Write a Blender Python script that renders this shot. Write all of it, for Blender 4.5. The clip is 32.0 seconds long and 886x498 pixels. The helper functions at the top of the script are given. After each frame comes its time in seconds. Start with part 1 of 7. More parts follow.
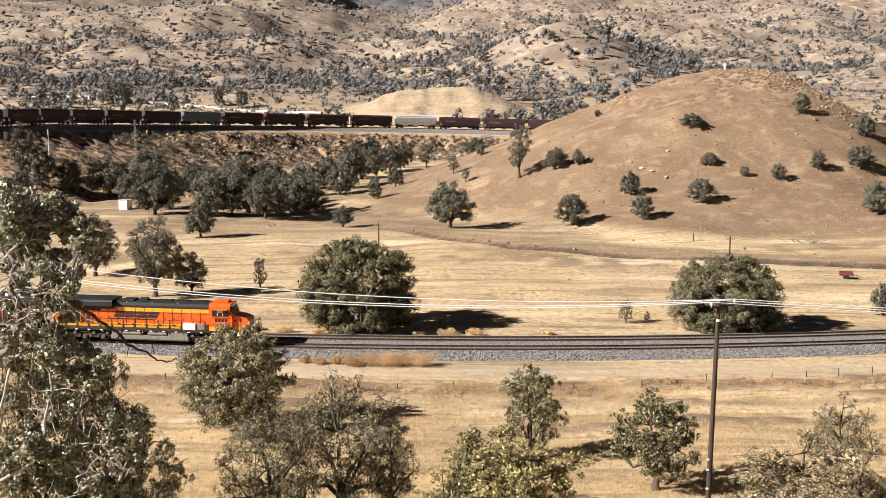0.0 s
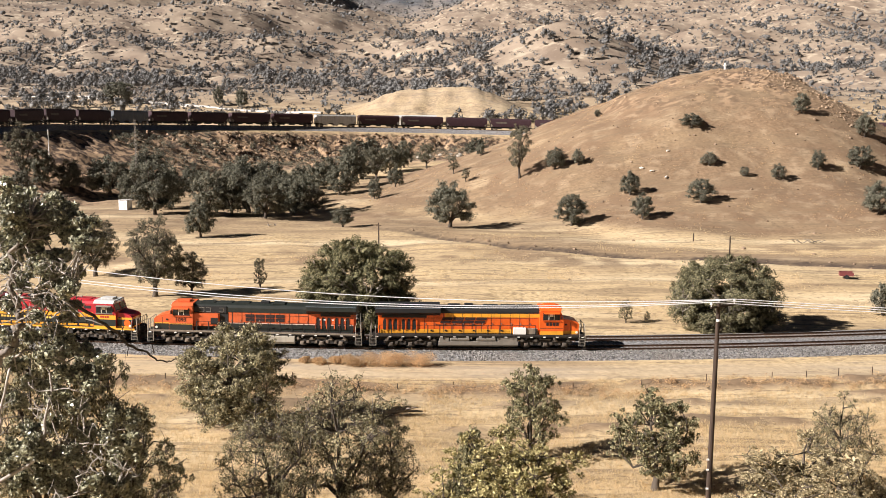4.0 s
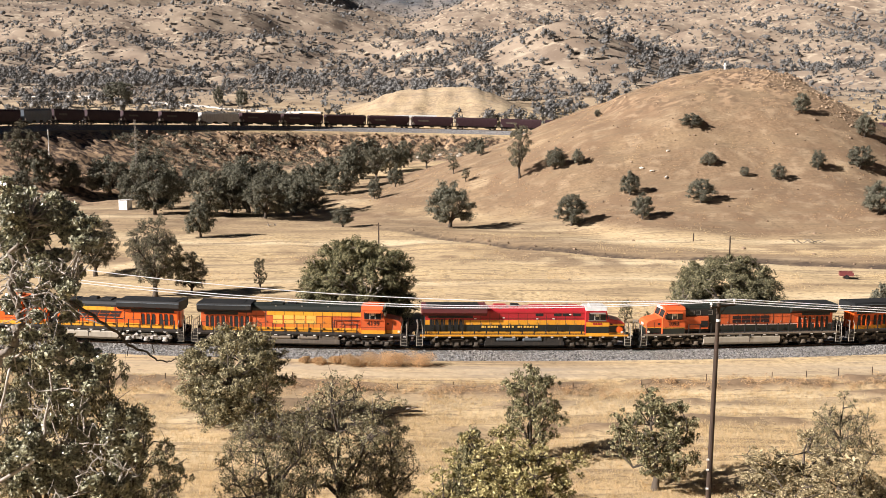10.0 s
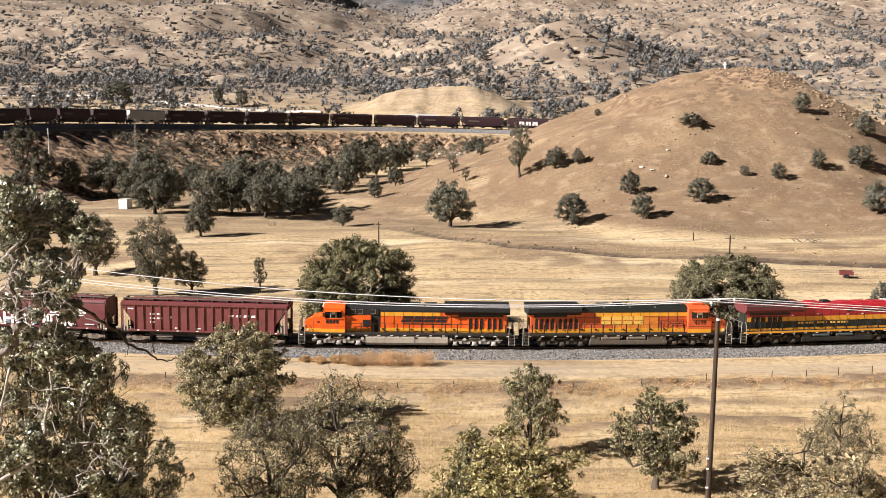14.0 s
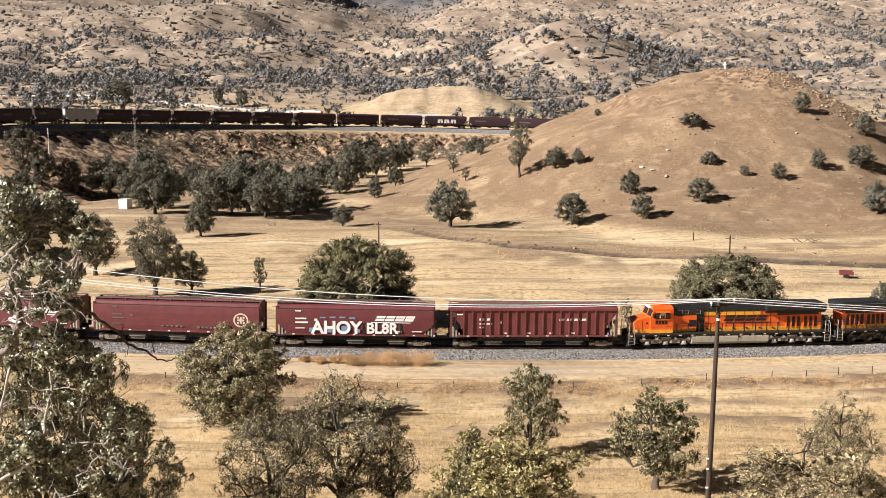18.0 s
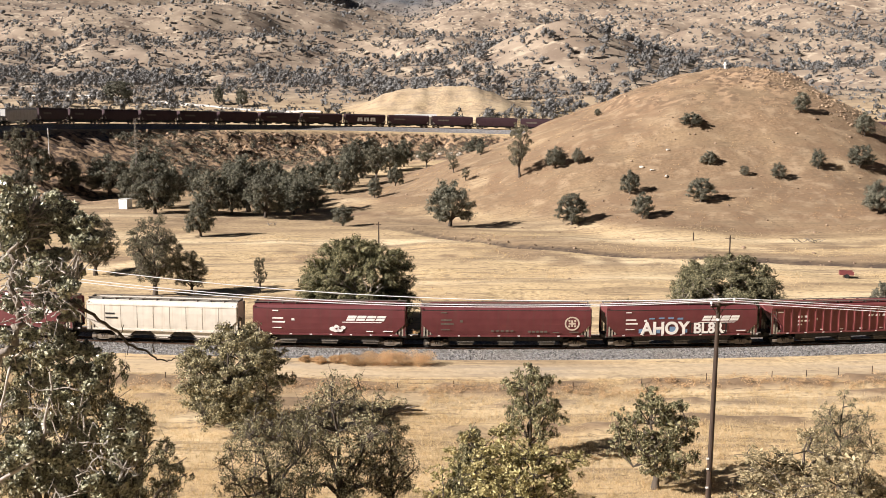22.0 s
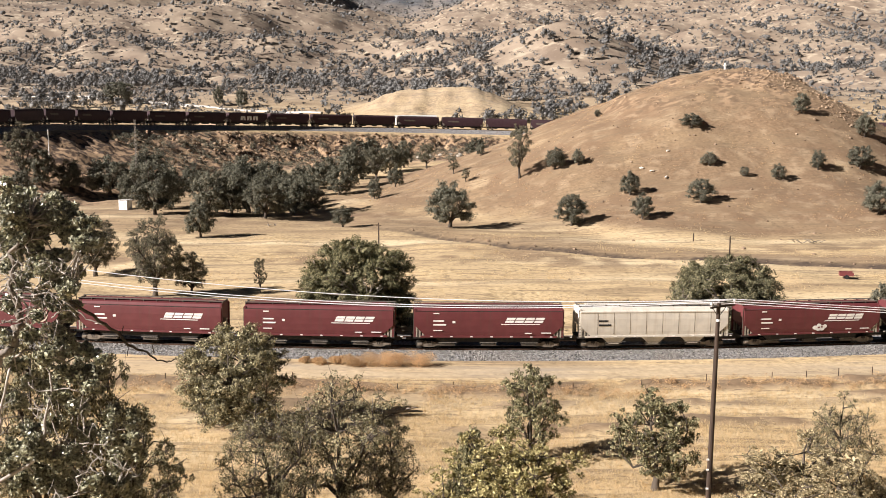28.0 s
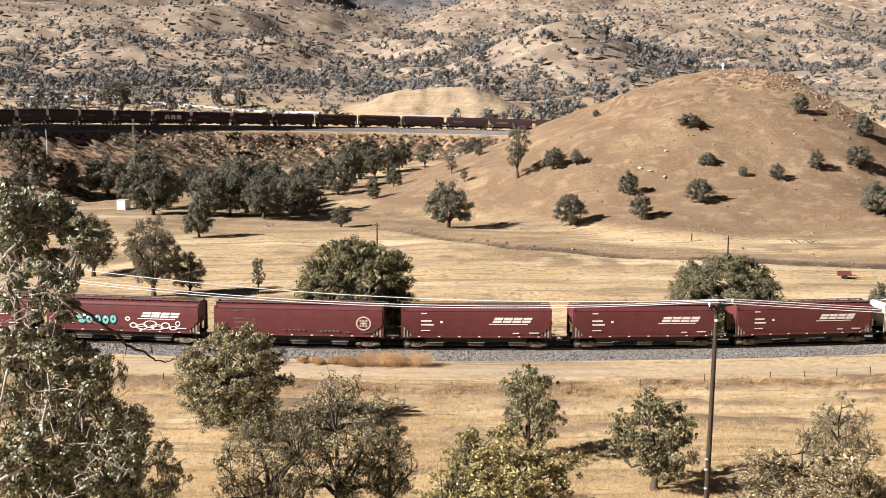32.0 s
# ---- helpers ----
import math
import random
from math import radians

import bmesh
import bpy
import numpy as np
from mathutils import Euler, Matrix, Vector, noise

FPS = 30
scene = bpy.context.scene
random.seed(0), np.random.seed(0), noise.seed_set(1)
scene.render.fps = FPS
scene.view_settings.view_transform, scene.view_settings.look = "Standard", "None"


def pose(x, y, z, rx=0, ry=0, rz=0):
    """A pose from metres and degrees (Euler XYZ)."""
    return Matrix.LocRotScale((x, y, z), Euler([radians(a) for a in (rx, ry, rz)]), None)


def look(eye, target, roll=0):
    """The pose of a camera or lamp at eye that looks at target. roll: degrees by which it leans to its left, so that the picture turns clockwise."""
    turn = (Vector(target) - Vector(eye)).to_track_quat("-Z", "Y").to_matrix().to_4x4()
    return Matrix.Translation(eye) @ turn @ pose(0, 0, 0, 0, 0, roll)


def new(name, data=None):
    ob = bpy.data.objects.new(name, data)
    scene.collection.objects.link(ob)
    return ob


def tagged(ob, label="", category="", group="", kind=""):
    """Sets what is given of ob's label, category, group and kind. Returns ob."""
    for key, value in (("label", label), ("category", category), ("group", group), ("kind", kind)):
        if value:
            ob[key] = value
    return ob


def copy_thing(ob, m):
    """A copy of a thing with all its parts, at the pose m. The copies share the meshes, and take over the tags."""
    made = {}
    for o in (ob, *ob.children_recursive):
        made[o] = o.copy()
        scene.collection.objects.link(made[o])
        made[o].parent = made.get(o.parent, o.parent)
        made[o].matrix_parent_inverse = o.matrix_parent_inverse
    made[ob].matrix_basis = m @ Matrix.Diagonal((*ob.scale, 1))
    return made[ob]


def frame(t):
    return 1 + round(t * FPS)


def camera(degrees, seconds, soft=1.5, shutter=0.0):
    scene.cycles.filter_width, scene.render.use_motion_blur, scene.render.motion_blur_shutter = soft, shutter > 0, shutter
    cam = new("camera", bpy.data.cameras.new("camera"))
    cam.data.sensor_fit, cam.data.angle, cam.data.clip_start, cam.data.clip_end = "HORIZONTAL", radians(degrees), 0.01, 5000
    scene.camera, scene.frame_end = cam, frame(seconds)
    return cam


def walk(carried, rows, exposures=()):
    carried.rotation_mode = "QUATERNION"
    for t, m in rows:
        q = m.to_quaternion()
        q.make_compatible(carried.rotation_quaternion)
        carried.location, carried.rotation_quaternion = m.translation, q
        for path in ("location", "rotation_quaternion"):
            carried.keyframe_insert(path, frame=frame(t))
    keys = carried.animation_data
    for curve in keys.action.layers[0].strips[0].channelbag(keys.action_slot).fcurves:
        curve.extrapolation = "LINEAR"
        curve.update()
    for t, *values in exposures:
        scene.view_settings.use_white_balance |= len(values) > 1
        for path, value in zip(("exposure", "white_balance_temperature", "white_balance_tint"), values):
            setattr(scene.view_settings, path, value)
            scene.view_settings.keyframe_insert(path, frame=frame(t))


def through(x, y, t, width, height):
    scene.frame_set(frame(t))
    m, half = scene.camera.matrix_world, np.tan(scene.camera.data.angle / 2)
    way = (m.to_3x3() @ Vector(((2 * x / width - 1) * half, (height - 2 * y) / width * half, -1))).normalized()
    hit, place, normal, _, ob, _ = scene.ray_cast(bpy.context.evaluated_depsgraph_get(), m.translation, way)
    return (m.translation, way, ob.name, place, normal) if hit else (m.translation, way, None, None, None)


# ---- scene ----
EYE = (0.0, 0.0, 26.0)


def aim(yaw, tilt):
    """The tripod's pose: degrees to the right, degrees below the horizon."""
    return pose(*EYE, 90 - tilt, 0, -yaw)


cam = camera(43.0, 32.0, soft=0.72)
walk(cam, [
    (0.0, aim(0, 7.92)), (11.0, aim(0, 7.92)), (12.6, aim(0, 7.965)), (24.8, aim(0, 7.965)), (26.6, aim(0, 7.92)),
    (30.0, aim(0, 7.92)), (31.5, aim(0, 7.92)), (32.0, aim(0.086, 7.92)),
], exposures=[(0.0, 1.03), (32.0, 1.03)])

# ---- daylight: a low autumn sun over the left shoulder, clear sky ----
SUN_TO = Vector((-7.4, -2.8, 4.8)).normalized()
SUN_ELEV = math.asin(SUN_TO.z)
world = bpy.data.worlds.new("sky")
scene.world = world
world.use_nodes = True
sky = world.node_tree.nodes.new("ShaderNodeTexSky")
sky.sky_type, sky.sun_disc = "NISHITA", False
sky.sun_elevation, sky.sun_rotation = SUN_ELEV, math.atan2(SUN_TO.x, SUN_TO.y)
sky.altitude, sky.air_density, sky.dust_density, sky.ozone_density = 1800, 0.065, 0.15, 0.3
world.node_tree.links.new(sky.outputs[0], world.node_tree.nodes["Background"].inputs[0])
world.node_tree.nodes["Background"].inputs[1].default_value = 0.05
sun = new("sun", bpy.data.lights.new("sun", "SUN"))
sun.data.energy, sun.data.angle, sun.data.color = 5.0, radians(0.53), (1.0, 0.918, 0.88)
sun.matrix_world = look((0, 0, 200), Vector((0, 0, 200)) - SUN_TO)
# ---- the lie of the land ----
NEAR_R, NEAR_X, NEAR_Y, NEAR_GRADE = 262.0, -7.26, 114.0, 0.013
FAR_R, FAR_X, FAR_Y = 140.0, 23.1, 304.2


def near_line(s):
    """Place and heading (radians) of the near line at s metres along it: an arc that runs out straight."""
    ph = np.clip(s / NEAR_R, -0.44, 0.44)
    over = s - ph * NEAR_R
    x = NEAR_X + NEAR_R * np.sin(ph) + over * np.cos(ph)
    y = NEAR_Y + NEAR_R * (1 - np.cos(ph)) + over * np.sin(ph)
    return x, y, -NEAR_GRADE * s, ph


def far_line(s):
    """The upper line, s metres to the left of the middle of its bend; straight before the bend, bending back after it."""
    q = np.clip(s, -70, 172)
    b = radians(-14) - q / FAR_R
    x, y = FAR_X + FAR_R * np.sin(b), FAR_Y + FAR_R * np.cos(b)
    before, over = np.clip(s + 70, None, 0), np.clip(s - 172, 0, None)
    x, y = x - before * np.cos(b), y + before * np.sin(b)
    turn = np.clip(over / 70.0, 0, 1.45)
    x = x - 70 * (np.sin(b + turn) - np.sin(b)) - np.clip(over - 101.5, 0, None) * np.cos(b + turn)
    y = y + 70 * (np.cos(b) - np.cos(b + turn)) + np.clip(over - 101.5, 0, None) * np.sin(b + turn)
    return x, y, 12.3 + 0.0285 * np.clip(s, -60, 165), np.pi - b - turn


def wave(x, y, size, seed):
    """Smooth uneven ground: a few crossed sines, about -1 to 1."""
    r = random.Random(seed)
    out = 0
    for k in range(5):
        a, p = r.uniform(0, 6.28), r.uniform(0, 6.28)
        w = 6.28 / (size * r.uniform(0.6, 1.5))
        out = out + np.sin((x * math.cos(a) + y * math.sin(a)) * w + p + 1.3 * np.sin((x * math.sin(a) - y * math.cos(a)) * w * 0.7 + p * 2))
    return out / 3.2


def smooth(e0, e1, v):
    t = np.clip((v - e0) / (e1 - e0), 0, 1)
    return t * t * (3 - 2 * t)


NEAR_S = np.arange(-420.0, 421.0, 2.0)
NEAR_P = np.stack(near_line(NEAR_S)[:3], 1)
FAR_S = np.arange(-440.0, 621.0, 2.5)
FAR_P = np.stack(far_line(FAR_S)[:3], 1)


def beside(line, x, y):
    """Signed distance to a line (positive on its right-hand side going along +s) and the line's height there."""
    sh = np.shape(x)
    x, y = np.ravel(np.asarray(x, float)), np.ravel(np.asarray(y, float))
    d, z, g = np.full(x.shape, 1e9), np.zeros(x.shape), np.ones(x.shape)
    for k in range(len(line) - 1):
        (ax, ay, az), (bx, by, bz) = line[k], line[k + 1]
        lo, hi = min(ay, by) - 130, max(ay, by) + 130
        m = np.nonzero((y > lo) & (y < hi) & (x > min(ax, bx) - 130) & (x < max(ax, bx) + 130))[0]
        if not len(m):
            continue
        ux, uy = bx - ax, by - ay
        t = np.clip(((x[m] - ax) * ux + (y[m] - ay) * uy) / (ux * ux + uy * uy), 0, 1)
        qx, qy = x[m] - ax - t * ux, y[m] - ay - t * uy
        dd = np.hypot(qx, qy)
        n = dd < d[m]
        i = m[n]
        d[i], z[i] = dd[n], az + t[n] * (bz - az)
        g[i] = np.where(ux * qy[n] - uy * qx[n] < 0, 1, -1)
    return (d * g).reshape(sh), z.reshape(sh)


def verge_band(x, y, d):
    """Broken strips of dug-over earth that run beside the dirt road, 0 to 1."""
    rough = wave(x, y, 7, 31) * 0.5 + wave(x, y, 19, 32) * 0.5
    out = np.zeros(np.shape(x))
    for off, half, shift in ((13.4, 1.7, -0.25), (18.5, 1.2, 0.1), (25.0, 1.3, 0.2)):
        out = np.maximum(out, smooth(half + 0.7, half - 0.5, np.abs(d - off - 0.9 * wave(x, y * 0, 26, 33 + int(off)))) * smooth(shift - 0.5, shift + 0.3, rough))
    return out


def lane_y(x):
    """The old ditch and lane across the meadow."""
    return np.interp(x, [-120, -78, -53, -26, -6, 11, 25, 45, 67, 120], [280, 244, 230, 229, 208, 190, 182, 175.5, 169.5, 160])


HILL = (72.0, 292.0, 31.2)


def hill_part(x, y):
    """The round knoll inside the loop: 0 at its foot, 1 on top."""
    dx, dy = x - HILL[0], y - HILL[1]
    wide = np.where(dx < 0, 104.0, 72.0)
    deep = np.where(dy < 0, 100.0, 110.0)
    r = np.hypot(dx / wide, dy / deep) * (1 + 0.05 * wave(x, y, 60, 4))
    return np.where(r < 1, np.cos(np.clip(r, 0, 1) * math.pi / 2) ** 2, 0)


def height(x, y):
    x, y = np.asarray(x, float), np.asarray(y, float)
    base = np.interp(y, [-4000, -400, -30, 0, 10, 25, 45, 62, 74, 100, 135, 190, 240, 330, 405, 430, 450, 500, 560],
                     [200, 60, 26.5, 24.3, 22, 15.5, 6.6, 0.2, -1.3, -1.3, -0.3, -0.2, 0.2, 0.8, 1.8, 4.0, 9.0, 16.5, 21.0])
    base = base + 0.25 * wave(x, y, 22, 1) * smooth(60, 90, y) + 0.8 * wave(x, y, 70, 2) * smooth(140, 240, y)
    # the far country: benches and ridges climbing to the skyline
    far = smooth(520, 760, y)
    v = np.clip(y - 520, 0, None)
    rise = 0.060 * v + 0.000022 * v * v + 0.00006 * np.clip(v - 2100, 0, None) ** 2
    u = x / np.clip(y, 50, None)
    side = 1 + 0.55 * smooth(0.02, -0.32, u) * smooth(700, 1400, y) + 0.30 * smooth(0.05, 0.38, u)
    notch = 1 - 0.24 * np.exp(-((u + 0.035) / 0.07) ** 2) * smooth(900, 1500, y) * smooth(3300, 2400, y)
    rise = rise * side * notch
    rise = rise + far * (2.6 * wave(x, y, 62, 8) * smooth(560, 900, y) + 0.7 * wave(x, y, 27, 9) + 8 * wave(x, y, 150, 5) + 14 * wave(x, y, 380, 6) * smooth(600, 1100, y) + 34 * wave(x, y, 900, 7) * smooth(1000, 2000, y))
    base = base + np.maximum(rise, -4)
    z = base + HILL[2] * hill_part(x, y)
    # spur and cut bank beyond the upper line
    z = z + (10.8 + 0.7 * wave(x, y * 0.3, 9, 17)) * np.exp(-((x + 2) / 32) ** 4 - ((y - 512) / 22) ** 2) + 30 * np.exp(-((x - 75) / 62) ** 2 - ((y - 720) / 80) ** 2)
    # flank straightened and shoulder raised to fit the knoll's outline from the camera
    z = z - 2.1 * np.exp(-((x - 45) / 21) ** 2) * smooth(256, 276, y) * smooth(350, 315, y) + (1.5 * np.exp(-((x - 92) / 11) ** 2) + 5.6 * np.exp(-((x - 113) / 13) ** 2)) * smooth(248, 272, y) * smooth(350, 315, y)
    # gullies and small shelves on the knoll
    z = z + hill_part(x, y) * (0.9 * wave(x, y, 26, 12) + 0.35 * wave(x, y, 9, 13))
    # upper line: bench and bank towards the valley
    d, zt = beside(FAR_P, x, y)
    bank = zt - 1.7
    inner = -d
    # ribs and gullies run down the cut bank
    along = FAR_R * np.arctan2(x - FAR_X, y - FAR_Y)
    ribs = (1.1 * wave(along, inner * 0.35, 8, 15) + 0.6 * wave(along, inner * 0.5, 3.4, 16)) * smooth(7, 11, inner) * smooth(44, 30, inner)
    fall = np.where(inner > 6.0, np.maximum(z, bank - (inner - 6.0) * 0.40 - 2.6 * smooth(6, 15, inner) * smooth(42, 24, inner) * smooth(-85, -50, x) + ribs * (0.55 + 0.45 * smooth(-90, -55, x)) + (0.45 * wave(x, y, 9, 11) + 0.4 * wave(x, y, 3.6, 14)) * smooth(6, 10, inner)), bank)
    out = np.where(inner < -5, bank + (z - bank) * smooth(-5, -40, inner), fall)
    z = np.where(np.abs(d) < 120, np.where((inner > 6) & (z > bank - (inner - 6) * 0.40 + 0.5) & (x > -40), bank + (z - bank) * smooth(6, 30, inner), out), z)
    ditch = np.exp(-((y - lane_y(x)) / 1.5) ** 2) * smooth(-30, 10, x)
    z = z - 0.55 * ditch * (1 + 0.4 * wave(x, y, 5, 37))
    # near line: formation
    d, zt = beside(NEAR_P, x, y)
    form = zt - 0.75 + np.interp(d, [-40, -8, -3, 8, 14, 40], [0, 0, 0, 0, -0.25, -0.6])
    z = form + (z - form) * smooth(9, 34, np.abs(d + 2.0))
    near = (d > 8) & (d < 30)
    z = z + np.where(near, 0.38 * verge_band(x, y, d) * (1 + 0.5 * wave(x, y, 2.3, 36)), 0)
    return z
# ---- materials ----
def nodes_of(name):
    m = bpy.data.materials.new(name)
    m.use_nodes = True
    nt = m.node_tree
    return m, nt, nt.nodes["Principled BSDF"], nt.nodes.new, nt.links.new


def mix_rgb(nt, fac, a, b, blend="MIX"):
    n = nt.nodes.new("ShaderNodeMix")
    n.data_type, n.blend_type = "RGBA", blend
    for sock, v in ((n.inputs[0], fac), (n.inputs[6], a), (n.inputs[7], b)):
        if hasattr(v, "is_linked"):
            nt.links.new(v, sock)
        else:
            sock.default_value = (*v, 1) if isinstance(v, tuple) else v
    return n.outputs[2]


def noise_fac(nt, scale, detail=4, lo=0.35, hi=0.65, coord="Object", stretch=None):
    tc = nt.nodes.new("ShaderNodeTexCoord")
    n = nt.nodes.new("ShaderNodeTexNoise")
    n.inputs["Scale"].default_value, n.inputs["Detail"].default_value = scale, detail
    out = tc.outputs[coord]
    if stretch:
        mp = nt.nodes.new("ShaderNodeMapping")
        mp.inputs["Scale"].default_value = stretch
        nt.links.new(out, mp.inputs["Vector"])
        out = mp.outputs[0]
    nt.links.new(out, n.inputs["Vector"])
    r = nt.nodes.new("ShaderNodeMapRange")
    r.inputs["From Min"].default_value, r.inputs["From Max"].default_value = lo, hi
    nt.links.new(n.outputs["Fac"], r.inputs["Value"])
    return r.outputs[0]


def add_bump(nt, bsdf, fac, strength, distance=0.02):
    b = nt.nodes.new("ShaderNodeBump")
    b.inputs["Strength"].default_value, b.inputs["Distance"].default_value = strength, distance
    nt.links.new(fac, b.inputs["Height"])
    nt.links.new(b.outputs[0], bsdf.inputs["Normal"])


def surface(name, c1, c2, fine=3.0, rough=0.7, metal=0.0, stain=None, stain_scale=0.4, bump=0.2, stretch=None, vary=0.0):
    """A worn surface: two tones at a fine grain, a stain at a larger one, slight relief."""
    m, nt, b, node, link = nodes_of(name)
    f = noise_fac(nt, fine, 5, stretch=stretch)
    col = mix_rgb(nt, f, c1, c2)
    if stain:
        g = noise_fac(nt, stain_scale, 4, 0.5, 0.72)
        col = mix_rgb(nt, g, col, stain)
    if vary:
        oi = node("ShaderNodeObjectInfo")
        hs = node("ShaderNodeHueSaturation")
        mr = node("ShaderNodeMapRange")
        mr.inputs["To Min"].default_value, mr.inputs["To Max"].default_value = 1 - vary, 1 + vary
        link(oi.outputs["Random"], mr.inputs["Value"])
        link(mr.outputs[0], hs.inputs["Value"])
        link(col, hs.inputs["Color"])
        col = hs.outputs[0]
    link(col, b.inputs["Base Color"])
    b.inputs["Roughness"].default_value, b.inputs["Metallic"].default_value = rough, metal
    if bump:
        add_bump(nt, b, f, bump)
    return m


def leaf_material(name, c1, c2, c3, through=0.15, rough=0.6, shine=0.2, skew=1.7):
    m, nt, b, node, link = nodes_of(name)
    geo = node("ShaderNodeNewGeometry")
    pw = node("ShaderNodeMath")
    pw.operation = "POWER"
    pw.inputs[1].default_value = skew
    link(geo.outputs["Random Per Island"], pw.inputs[0])
    col = mix_rgb(nt, pw.outputs[0], c1, c2)
    f = noise_fac(nt, 1.1, 3, 0.48, 0.62, coord="Object")
    hf = node("ShaderNodeMath")
    hf.operation = "MULTIPLY"
    hf.inputs[1].default_value = 0.4
    link(f, hf.inputs[0])
    col = mix_rgb(nt, hf.outputs[0], col, c3)
    oi = node("ShaderNodeObjectInfo")
    hs = node("ShaderNodeHueSaturation")
    mr = node("ShaderNodeMapRange")
    mr.inputs["To Min"].default_value, mr.inputs["To Max"].default_value = 0.8, 1.2
    link(oi.outputs["Random"], mr.inputs["Value"])
    link(mr.outputs[0], hs.inputs["Value"])
    link(col, hs.inputs["Color"])
    link(hs.outputs[0], b.inputs["Base Color"])
    b.inputs["Roughness"].default_value = rough
    b.inputs["Specular IOR Level"].default_value = shine
    tr = node("ShaderNodeBsdfTranslucent")
    link(hs.outputs[0], tr.inputs[0])
    mx = node("ShaderNodeMixShader")
    mx.inputs[0].default_value = through
    link(b.outputs[0], mx.inputs[1])
    link(tr.outputs[0], mx.inputs[2])
    link(mx.outputs[0], nt.nodes["Material Output"].inputs[0])
    return m


def ground_material():
    """Dry grass, worn earth, stony slopes and wheel-worn roads, by the zones stored on the ground."""
    m, nt, b, node, link = nodes_of("dry_land")
    def zone(name):
        a = node("ShaderNodeAttribute")
        a.attribute_name = name
        return a.outputs["Fac"]
    fine = noise_fac(nt, 1.6, 6, 0.3, 0.7)
    mid = noise_fac(nt, 0.12, 5, 0.38, 0.62)
    big = noise_fac(nt, 0.02, 4, 0.4, 0.6)
    grass = mix_rgb(nt, fine, (0.37, 0.265, 0.135), (0.67, 0.52, 0.30))
    grass = mix_rgb(nt, mid, grass, (0.52, 0.39, 0.222))
    pale = noise_fac(nt, 0.05, 6, 0.52, 0.64, stretch=(0.3, 1.6, 1.0))
    grass = mix_rgb(nt, pale, grass, (0.68, 0.55, 0.345))
    soil = mix_rgb(nt, fine, (0.150, 0.096, 0.053), (0.262, 0.178, 0.104))
    soil = mix_rgb(nt, big, soil, (0.205, 0.131, 0.075))
    soil = mix_rgb(nt, noise_fac(nt, 0.28, 5, 0.52, 0.66), soil, (0.295, 0.212, 0.13))
    col = mix_rgb(nt, zone("bare"), grass, soil)
    def worn(scale, stretch, lo, hi, amount, tone):
        f = noise_fac(nt, scale, 5, lo, hi, stretch=stretch)
        sm = node("ShaderNodeMath")
        sm.operation = "MULTIPLY"
        sm.inputs[1].default_value = amount
        link(f, sm.inputs[0])
        return mix_rgb(nt, sm.outputs[0], col, tone)
    col = worn(0.10, (0.35, 2.2, 1.0), 0.5, 0.64, 0.65, (0.22, 0.155, 0.09))
    col = worn(0.45, (0.22, 2.6, 1.0), 0.55, 0.66, 0.7, (0.19, 0.135, 0.08))
    col = worn(1.1, (1, 1, 1), 0.56, 0.68, 0.55, (0.16, 0.115, 0.07))
    col = worn(2.2, (0.6, 1.6, 1.0), 0.60, 0.68, 0.75, (0.13, 0.095, 0.06))
    col = mix_rgb(nt, zone("ditch"), col, mix_rgb(nt, fine, (0.045, 0.032, 0.022), (0.115, 0.08, 0.055)))
    # far ground, with distance haze put into its colour as a greyer tone
    hazed_tone = mix_rgb(nt, noise_fac(nt, 0.035, 6, 0.42, 0.6), (0.305, 0.247, 0.186), (0.18, 0.138, 0.105))
    hazed_tone = mix_rgb(nt, noise_fac(nt, 0.11, 6, 0.56, 0.66), hazed_tone, (0.45, 0.38, 0.285))
    col = mix_rgb(nt, zone("upland"), col, hazed_tone)
    # wooded far mountain, its blue painted in as haze
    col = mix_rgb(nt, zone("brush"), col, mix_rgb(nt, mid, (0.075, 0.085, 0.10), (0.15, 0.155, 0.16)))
    rock = mix_rgb(nt, noise_fac(nt, 0.5, 7, 0.44, 0.56), (0.085, 0.055, 0.036), (0.44, 0.30, 0.18))
    col = mix_rgb(nt, zone("rock"), col, rock)
    road = mix_rgb(nt, fine, (0.45, 0.355, 0.235), (0.55, 0.445, 0.30))
    road = mix_rgb(nt, noise_fac(nt, 0.16, 5, 0.5, 0.62, stretch=(0.35, 2.0, 1.0)), road, (0.37, 0.31, 0.235))
    col = mix_rgb(nt, zone("road"), col, road)
    link(col, b.inputs["Base Color"])
    b.inputs["Roughness"].default_value = 0.95
    add_bump(nt, b, noise_fac(nt, 0.7, 6, 0.3, 0.7), 0.45, 0.12)
    return m


M_GROUND = ground_material()
M_BALLAST = surface("ballast", (0.055, 0.055, 0.057), (0.36, 0.355, 0.35), 4.5, 0.9, stain=(0.24, 0.205, 0.17), stain_scale=0.15, bump=1.0)
M_STONE = leaf_material("broken_stone", (0.07, 0.068, 0.064), (0.42, 0.40, 0.37), (0.22, 0.205, 0.185), 0.0, 0.9, 0.2, 1.3)
M_RAIL = surface("rusty_rail", (0.07, 0.04, 0.025), (0.12, 0.07, 0.045), 3.0, 0.6, 0.4)
M_RAILTOP = surface("polished_rail", (0.45, 0.44, 0.43), (0.6, 0.6, 0.6), 2.0, 0.3, 1.0)
M_TIE = surface("weathered_tie", (0.11, 0.085, 0.065), (0.2, 0.165, 0.13), 4.0, 0.9)
M_BARK = surface("grey_bark", (0.15, 0.125, 0.10), (0.36, 0.32, 0.27), 5.0, 0.95, stain=(0.07, 0.06, 0.05), stain_scale=1.0, bump=0.8, stretch=(1, 1, 0.25))
